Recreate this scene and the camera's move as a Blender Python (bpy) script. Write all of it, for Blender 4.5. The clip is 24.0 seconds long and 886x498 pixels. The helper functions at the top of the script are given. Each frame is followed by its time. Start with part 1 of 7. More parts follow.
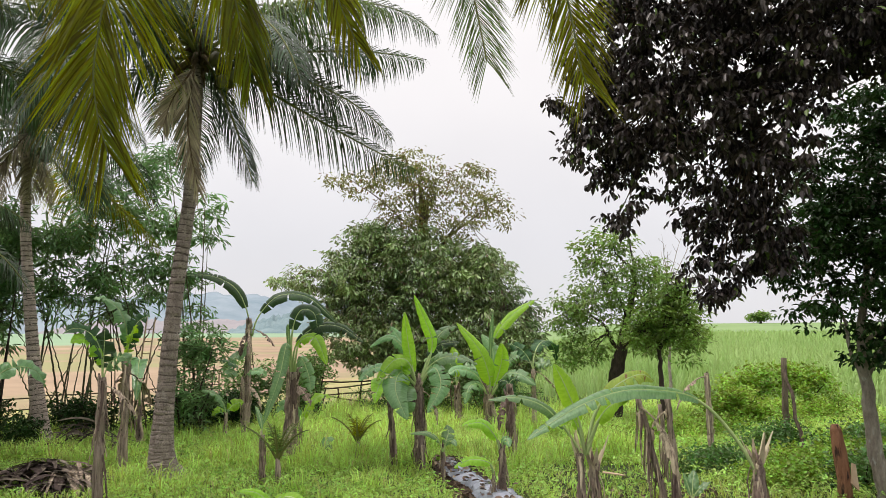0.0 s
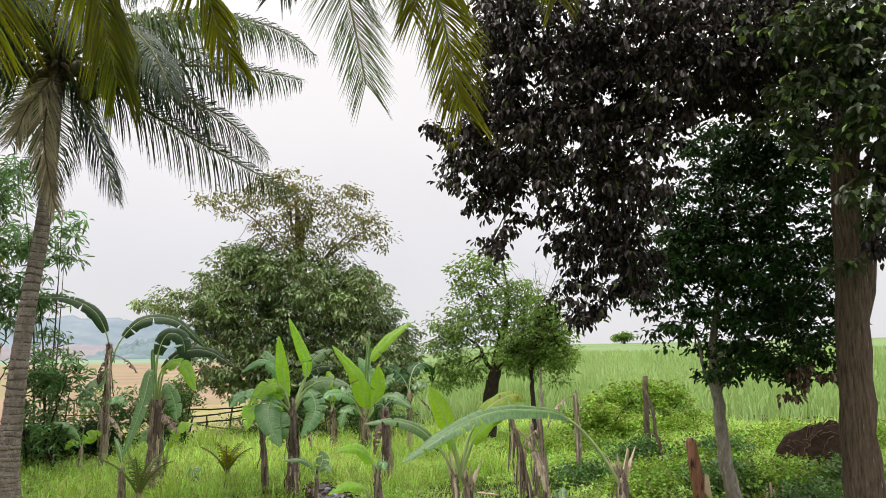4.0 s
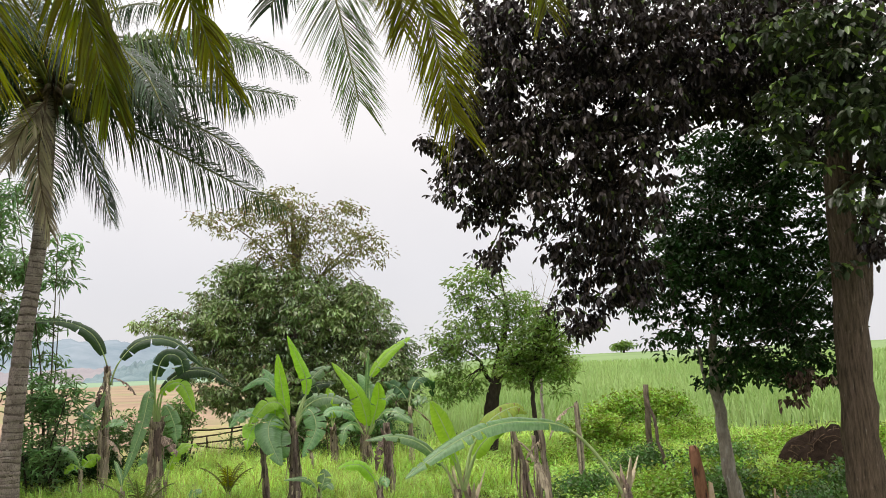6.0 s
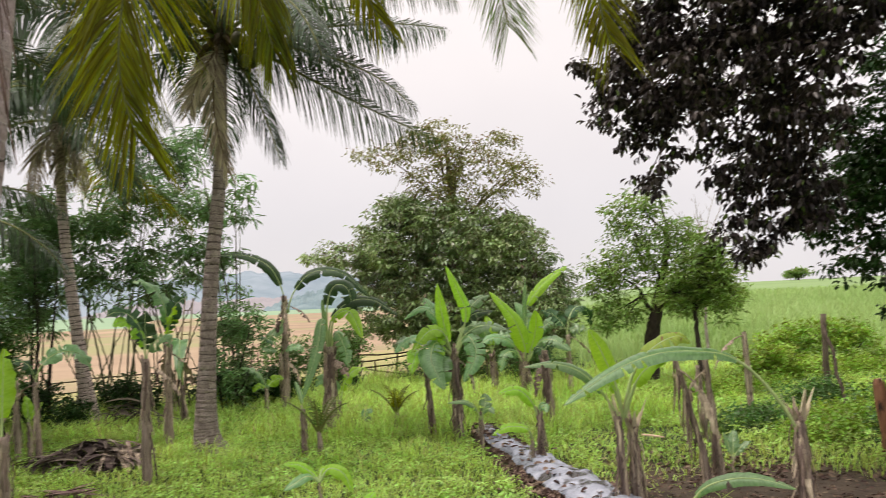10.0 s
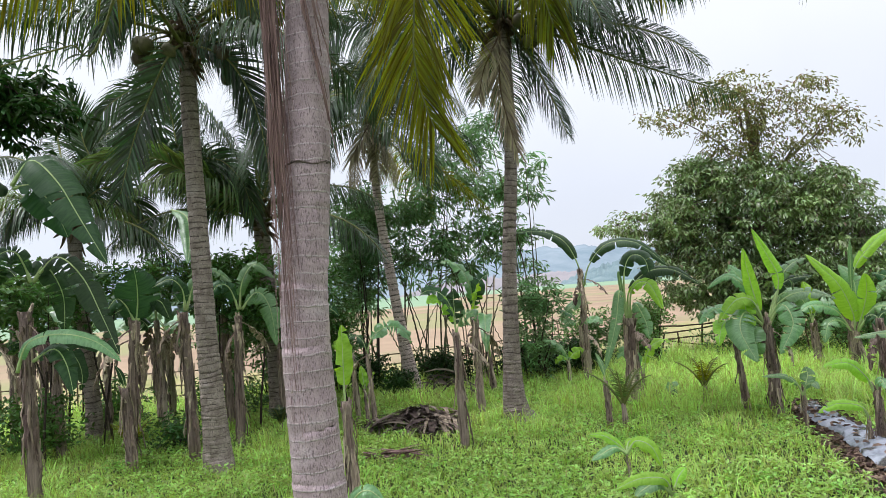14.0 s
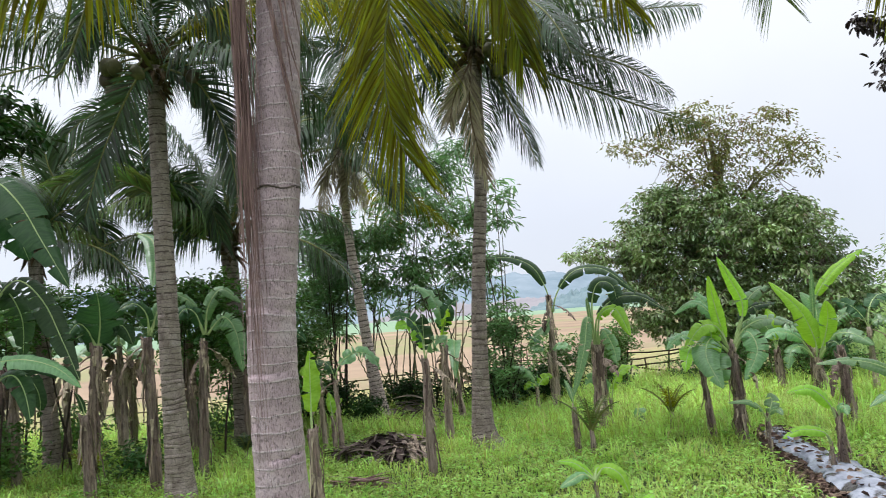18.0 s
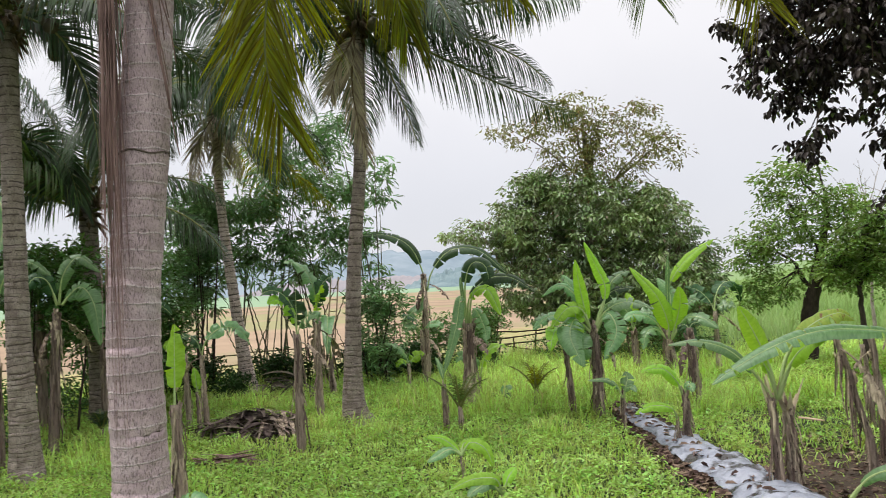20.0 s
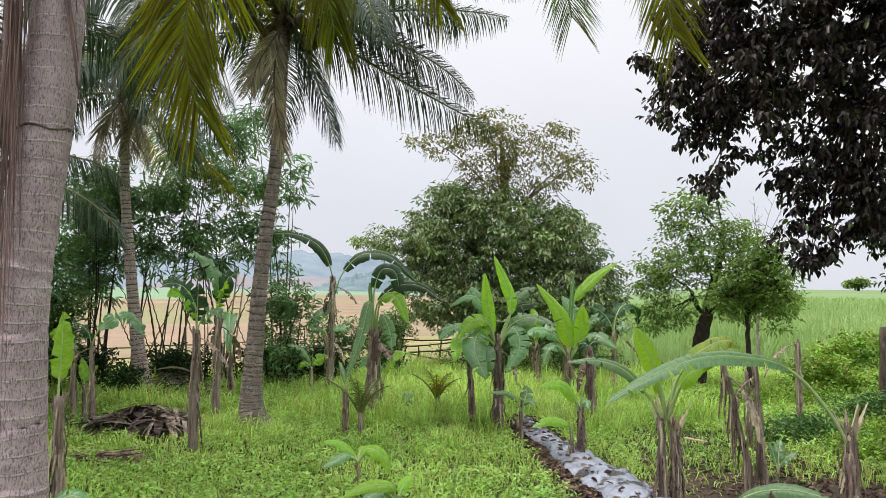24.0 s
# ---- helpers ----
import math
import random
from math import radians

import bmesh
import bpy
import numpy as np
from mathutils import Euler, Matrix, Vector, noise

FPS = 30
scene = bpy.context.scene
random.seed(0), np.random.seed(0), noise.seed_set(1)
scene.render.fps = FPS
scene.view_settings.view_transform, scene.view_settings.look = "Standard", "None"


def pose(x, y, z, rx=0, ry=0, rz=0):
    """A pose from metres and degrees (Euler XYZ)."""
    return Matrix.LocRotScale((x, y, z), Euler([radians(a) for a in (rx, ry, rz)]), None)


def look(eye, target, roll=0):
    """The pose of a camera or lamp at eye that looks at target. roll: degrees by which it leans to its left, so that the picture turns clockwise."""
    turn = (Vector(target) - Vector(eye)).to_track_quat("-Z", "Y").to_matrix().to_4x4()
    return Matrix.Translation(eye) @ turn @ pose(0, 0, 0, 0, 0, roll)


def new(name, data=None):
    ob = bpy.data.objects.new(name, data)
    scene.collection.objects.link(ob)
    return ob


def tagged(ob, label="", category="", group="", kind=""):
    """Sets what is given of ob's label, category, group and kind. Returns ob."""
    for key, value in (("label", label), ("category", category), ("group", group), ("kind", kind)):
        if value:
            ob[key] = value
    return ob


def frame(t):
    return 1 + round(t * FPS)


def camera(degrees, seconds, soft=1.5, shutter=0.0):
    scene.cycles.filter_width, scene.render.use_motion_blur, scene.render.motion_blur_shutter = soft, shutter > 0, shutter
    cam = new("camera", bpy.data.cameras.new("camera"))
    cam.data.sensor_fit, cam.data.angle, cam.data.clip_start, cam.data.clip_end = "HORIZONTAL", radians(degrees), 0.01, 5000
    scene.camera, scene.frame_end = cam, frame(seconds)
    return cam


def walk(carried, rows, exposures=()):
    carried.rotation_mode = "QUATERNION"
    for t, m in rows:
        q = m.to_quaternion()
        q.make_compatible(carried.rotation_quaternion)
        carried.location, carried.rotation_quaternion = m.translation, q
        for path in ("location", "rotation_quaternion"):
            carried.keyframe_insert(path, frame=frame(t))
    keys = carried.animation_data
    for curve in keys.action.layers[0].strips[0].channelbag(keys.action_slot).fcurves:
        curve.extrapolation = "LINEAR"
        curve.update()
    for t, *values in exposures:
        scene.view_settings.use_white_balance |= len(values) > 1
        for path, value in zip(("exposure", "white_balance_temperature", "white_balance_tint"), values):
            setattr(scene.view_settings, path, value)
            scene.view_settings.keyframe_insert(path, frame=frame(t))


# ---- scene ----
cam = camera(61.73, 24.0, soft=0.8, shutter=0.5)
EYE = 1.9
# seconds, yaw, pitch, roll of a camera that turns on one spot
ROWS = [
    (0.0, 0.03, 6.64, 0.23),
    (0.5, -0.75, 6.56, 0.15),
    (1.0, -1.82, 6.56, 0.07),
    (1.5, -3.19, 6.65, 0.07),
    (2.0, -4.66, 6.64, 0.01),
    (2.5, -6.14, 6.66, 0.07),
    (3.0, -7.56, 6.84, 0.07),
    (3.5, -8.86, 7.50, 0.26),
    (5.5, -9.93, 9.68, 2.24),
    (6.0, -9.43, 9.32, 2.47),
    (6.5, -8.99, 8.90, 2.50),
    (7.0, -8.63, 8.51, 2.43),
    (7.5, -8.30, 8.23, 2.38),
    (8.0, -7.67, 7.86, 2.38),
    (8.5, -6.54, 7.27, 2.23),
    (9.0, -4.43, 6.20, 2.25),
    (9.5, -1.51, 5.29, 2.30),
    (10.0, 2.59, 4.41, 2.49),
    (10.5, 7.10, 3.66, 2.84),
    (11.0, 11.69, 3.05, 3.26),
    (11.5, 15.63, 2.56, 3.48),
    (13.5, 24.56, 3.13, 4.35),
    (14.0, 25.21, 3.69, 4.49),
    (14.5, 25.39, 4.61, 4.60),
    (15.0, 25.36, 5.22, 4.69),
    (15.5, 25.24, 5.61, 4.75),
    (16.0, 25.03, 5.73, 4.73),
    (16.5, 24.87, 5.72, 4.72),
    (17.0, 24.64, 5.69, 4.59),
    (17.5, 24.09, 5.66, 4.53),
    (18.0, 22.83, 5.49, 4.30),
    (18.5, 20.39, 4.81, 4.12),
    (19.0, 17.91, 4.03, 3.82),
    (19.5, 15.36, 3.40, 3.54),
    (21.5, 8.79, 3.02, -0.12),
    (22.0, 7.82, 2.93, -0.77),
    (22.5, 7.17, 2.96, -1.02),
    (23.0, 6.78, 3.15, -0.96),
    (23.5, 6.54, 3.36, -1.00),
    (24.0, 6.16, 3.57, -0.89),
]
walk(cam, [(t, pose(0, 0, EYE, 90 + pitch, roll, yaw)) for t, yaw, pitch, roll in ROWS],
     [(0, 0.02, 6800, 14), (8.5, 0.02, 6850, 14), (10.5, 0.04, 7100, 18), (11.5, 0.04, 7050, 17), (13.5, 0.12, 6150, 13), (18, 0.12, 6150, 12), (19.5, 0.02, 6600, 13), (21.5, 0.0, 6450, 13), (24, 0.0, 6450, 13)])

# ---- light: an overcast tropical day ----
SUN_AZ, SUN_EL = -100.0, 62.0
world = bpy.data.worlds.new("overcast_sky")
scene.world = world
world.use_nodes = True
wn, wl = world.node_tree.nodes, world.node_tree.links
wn.clear()
w_out = wn.new("ShaderNodeOutputWorld")
w_bg = wn.new("ShaderNodeBackground")
w_sky = wn.new("ShaderNodeTexSky")
w_sky.sky_type, w_sky.sun_disc = "NISHITA", False
w_sky.sun_elevation, w_sky.sun_rotation = radians(SUN_EL), radians(SUN_AZ)
w_co = wn.new("ShaderNodeTexCoord")
w_sep = wn.new("ShaderNodeSeparateXYZ")
w_ramp = wn.new("ShaderNodeValToRGB")
w_ramp.color_ramp.elements[0].position, w_ramp.color_ramp.elements[0].color = 0.0, (0.69, 0.72, 0.77, 1)
w_ramp.color_ramp.elements[1].position, w_ramp.color_ramp.elements[1].color = 1.0, (2.3, 2.3, 2.35, 1)
for at, c in ((0.12, (0.74, 0.765, 0.81, 1)), (0.3, (0.88, 0.89, 0.91, 1)), (0.42, (0.93, 0.935, 0.95, 1)), (0.6, (1.6, 1.6, 1.62, 1))):
    w_ramp.color_ramp.elements.new(at).color = c
w_noise = wn.new("ShaderNodeTexNoise")
w_noise.inputs["Scale"].default_value, w_noise.inputs["Detail"].default_value = 2.2, 5.0
w_cloud = wn.new("ShaderNodeMapRange")
w_cloud.inputs["From Min"].default_value, w_cloud.inputs["From Max"].default_value = 0.3, 0.7
w_cloud.inputs["To Min"].default_value, w_cloud.inputs["To Max"].default_value = 0.95, 1.06
w_mul = wn.new("ShaderNodeVectorMath")
w_mul.operation = "SCALE"
w_dim = wn.new("ShaderNodeVectorMath")
w_dim.operation = "SCALE"
w_dim.inputs["Scale"].default_value = 0.01
w_add = wn.new("ShaderNodeVectorMath")
wl.new(w_co.outputs["Generated"], w_sep.inputs[0])
wl.new(w_sep.outputs["Z"], w_ramp.inputs[0])
wl.new(w_co.outputs["Generated"], w_noise.inputs["Vector"])
wl.new(w_noise.outputs["Fac"], w_cloud.inputs["Value"])
wl.new(w_ramp.outputs["Color"], w_mul.inputs[0])
wl.new(w_cloud.outputs["Result"], w_mul.inputs["Scale"])
wl.new(w_sky.outputs["Color"], w_dim.inputs[0])
wl.new(w_mul.outputs[0], w_add.inputs[0])
wl.new(w_dim.outputs[0], w_add.inputs[1])
wl.new(w_add.outputs[0], w_bg.inputs["Color"])
w_bg.inputs["Strength"].default_value = 1.0
wl.new(w_bg.outputs[0], w_out.inputs["Surface"])

sun = new("sun", bpy.data.lights.new("sun", "SUN"))
sun.data.energy, sun.data.angle, sun.data.color = 1.9, radians(18), (1.0, 0.97, 0.92)
sun_from = Vector((math.sin(radians(SUN_AZ)) * math.cos(radians(SUN_EL)), math.cos(radians(SUN_AZ)) * math.cos(radians(SUN_EL)), math.sin(radians(SUN_EL))))
sun.matrix_world = look(sun_from * 40, (0, 0, 0))

# ---- materials ----
def material(name, dark, light, scale=6.0, rough=0.75, bump=0.3, bump_scale=40.0, stretch=(1, 1, 1), spots=None, through_light=0.0,
             vary=0.0, island=False, gloss=0.22, metal=0.0, tint=None, coords="Object"):
    """A surface: two tones by noise at two scales, an optional third tone in spots, relief, and light that passes through for leaves."""
    m = bpy.data.materials.new(name)
    m.use_nodes = True
    n, l = m.node_tree.nodes, m.node_tree.links
    n.clear()
    out = n.new("ShaderNodeOutputMaterial")
    b = n.new("ShaderNodeBsdfPrincipled")
    co = n.new("ShaderNodeTexCoord")
    mp = n.new("ShaderNodeMapping")
    mp.inputs["Scale"].default_value = stretch
    l.new(co.outputs[coords], mp.inputs["Vector"])
    big = n.new("ShaderNodeTexNoise")
    big.inputs["Scale"].default_value, big.inputs["Detail"].default_value, big.inputs["Roughness"].default_value = scale, 6.0, 0.65
    l.new(mp.outputs[0], big.inputs["Vector"])
    ramp = n.new("ShaderNodeValToRGB")
    ramp.color_ramp.elements[0].position, ramp.color_ramp.elements[0].color = 0.3, (*dark, 1)
    ramp.color_ramp.elements[1].position, ramp.color_ramp.elements[1].color = 0.7, (*light, 1)
    l.new(big.outputs["Fac"], ramp.inputs[0])
    colour = ramp.outputs["Color"]
    if spots:
        sp = n.new("ShaderNodeTexNoise")
        sp.inputs["Scale"].default_value, sp.inputs["Detail"].default_value = spots[1], 4.0
        l.new(mp.outputs[0], sp.inputs["Vector"])
        sr = n.new("ShaderNodeMapRange")
        sr.inputs["From Min"].default_value, sr.inputs["From Max"].default_value = spots[2], spots[2] + 0.08
        l.new(sp.outputs["Fac"], sr.inputs["Value"])
        mx = n.new("ShaderNodeMix")
        mx.data_type = "RGBA"
        mx.inputs["B"].default_value = (*spots[0], 1)
        l.new(sr.outputs["Result"], mx.inputs["Factor"])
        l.new(colour, mx.inputs["A"])
        colour = mx.outputs["Result"]
    if vary or island:
        hsv = n.new("ShaderNodeHueSaturation")
        src = n.new("ShaderNodeNewGeometry").outputs["Random Per Island"] if island else n.new("ShaderNodeObjectInfo").outputs["Random"]
        vr = n.new("ShaderNodeMapRange")
        vr.inputs["To Min"].default_value, vr.inputs["To Max"].default_value = 1 - vary, 1 + vary
        l.new(src, vr.inputs["Value"])
        l.new(vr.outputs["Result"], hsv.inputs["Value"])
        hr = n.new("ShaderNodeMapRange")
        hr.inputs["To Min"].default_value, hr.inputs["To Max"].default_value = 0.5 - 0.06 * vary, 0.5 + 0.06 * vary
        l.new(src, hr.inputs["Value"])
        l.new(hr.outputs["Result"], hsv.inputs["Hue"])
        l.new(colour, hsv.inputs["Color"])
        colour = hsv.outputs["Color"]
        if tint:
            tr = n.new("ShaderNodeMapRange")
            tr.inputs["From Min"].default_value, tr.inputs["From Max"].default_value = 1 - tint[1], 1 - tint[1] + 0.02
            wn2 = n.new("ShaderNodeTexWhiteNoise")
            wn2.noise_dimensions = "1D"
            l.new(src, wn2.inputs["W"])
            l.new(wn2.outputs["Value"], tr.inputs["Value"])
            tm = n.new("ShaderNodeMix")
            tm.data_type = "RGBA"
            tm.inputs["B"].default_value = (*tint[0], 1)
            l.new(tr.outputs["Result"], tm.inputs["Factor"])
            l.new(colour, tm.inputs["A"])
            colour = tm.outputs["Result"]
    l.new(colour, b.inputs["Base Color"])
    b.inputs["Roughness"].default_value, b.inputs["Metallic"].default_value = rough, metal
    b.inputs["Specular IOR Level"].default_value = gloss
    if bump:
        fine = n.new("ShaderNodeTexNoise")
        fine.inputs["Scale"].default_value, fine.inputs["Detail"].default_value = bump_scale, 5.0
        l.new(mp.outputs[0], fine.inputs["Vector"])
        bp = n.new("ShaderNodeBump")
        bp.inputs["Strength"].default_value, bp.inputs["Distance"].default_value = bump, 0.02
        l.new(fine.outputs["Fac"], bp.inputs["Height"])
        l.new(bp.outputs[0], b.inputs["Normal"])
    shader = b.outputs[0]
    if through_light:
        tl = n.new("ShaderNodeBsdfTranslucent")
        warm = n.new("ShaderNodeHueSaturation")
        warm.inputs["Hue"].default_value, warm.inputs["Saturation"].default_value, warm.inputs["Value"].default_value = 0.485, 1.1, 1.6
        l.new(colour, warm.inputs["Color"])
        l.new(warm.outputs[0], tl.inputs["Color"])
        mixer = n.new("ShaderNodeMixShader")
        mixer.inputs[0].default_value = through_light
        l.new(shader, mixer.inputs[1])
        l.new(tl.outputs[0], mixer.inputs[2])
        shader = mixer.outputs[0]
    l.new(shader, out.inputs["Surface"])
    return m



def ringed_bark(name, dark, light, pale, line, strength, wander, rings):
    """Palm bark: mottled tone, pale wavy ring lines and short dark upright cracks."""
    m = material(name, dark, light, 5, 0.92, 0.5, 60, stretch=(2, 2, 1.2), vary=0.12)
    n, l = m.node_tree.nodes, m.node_tree.links
    b = next(k for k in n if k.type == "BSDF_PRINCIPLED")
    co = n.new("ShaderNodeTexCoord")
    base = b.inputs["Base Color"].links[0].from_socket
    wave = n.new("ShaderNodeTexWave")
    wave.bands_direction = "Z"
    for key, v in (("Scale", rings), ("Distortion", wander), ("Detail", 3.0), ("Detail Scale", 1.3), ("Detail Roughness", 0.6)):
        wave.inputs[key].default_value = v
    l.new(co.outputs["Object"], wave.inputs["Vector"])
    ring = n.new("ShaderNodeMapRange")
    ring.inputs["From Min"].default_value, ring.inputs["From Max"].default_value, ring.inputs["To Max"].default_value = 0.95, 1.0, strength
    l.new(wave.outputs["Fac"], ring.inputs["Value"])
    mp = n.new("ShaderNodeMapping")
    mp.inputs["Scale"].default_value = (150, 150, 42)
    l.new(co.outputs["Object"], mp.inputs["Vector"])
    crack = n.new("ShaderNodeTexNoise")
    crack.inputs["Scale"].default_value, crack.inputs["Detail"].default_value = 1.0, 4.0
    l.new(mp.outputs[0], crack.inputs["Vector"])
    cr = n.new("ShaderNodeMapRange")
    cr.inputs["From Min"].default_value, cr.inputs["From Max"].default_value, cr.inputs["To Min"].default_value, cr.inputs["To Max"].default_value = 0.36, 0.48, 0.6, 0.0
    l.new(crack.outputs["Fac"], cr.inputs["Value"])
    lich = n.new("ShaderNodeTexNoise")
    lich.inputs["Scale"].default_value, lich.inputs["Detail"].default_value = 4.5, 7.0
    l.new(co.outputs["Object"], lich.inputs["Vector"])
    lr = n.new("ShaderNodeMapRange")
    lr.inputs["From Min"].default_value, lr.inputs["From Max"].default_value, lr.inputs["To Max"].default_value = 0.56, 0.72, 0.4
    l.new(lich.outputs["Fac"], lr.inputs["Value"])
    colour = base
    for fac, c in ((lr.outputs["Result"], pale), (ring.outputs["Result"], line), (cr.outputs["Result"], tuple(0.3 * v for v in dark))):
        mx = n.new("ShaderNodeMix")
        mx.data_type = "RGBA"
        mx.inputs["B"].default_value = (*c, 1)
        l.new(fac, mx.inputs["Factor"])
        l.new(colour, mx.inputs["A"])
        colour = mx.outputs["Result"]
    l.new(colour, b.inputs["Base Color"])
    bp = n.new("ShaderNodeBump")
    bp.inputs["Strength"].default_value, bp.inputs["Distance"].default_value = 0.7, 0.012
    add = n.new("ShaderNodeMath")
    add.operation = "SUBTRACT"
    l.new(ring.outputs["Result"], add.inputs[0])
    l.new(cr.outputs["Result"], add.inputs[1])
    l.new(add.outputs[0], bp.inputs["Height"])
    old = b.inputs["Normal"].links[0].from_socket
    l.new(old, bp.inputs["Normal"])
    l.new(bp.outputs[0], b.inputs["Normal"])
    return m


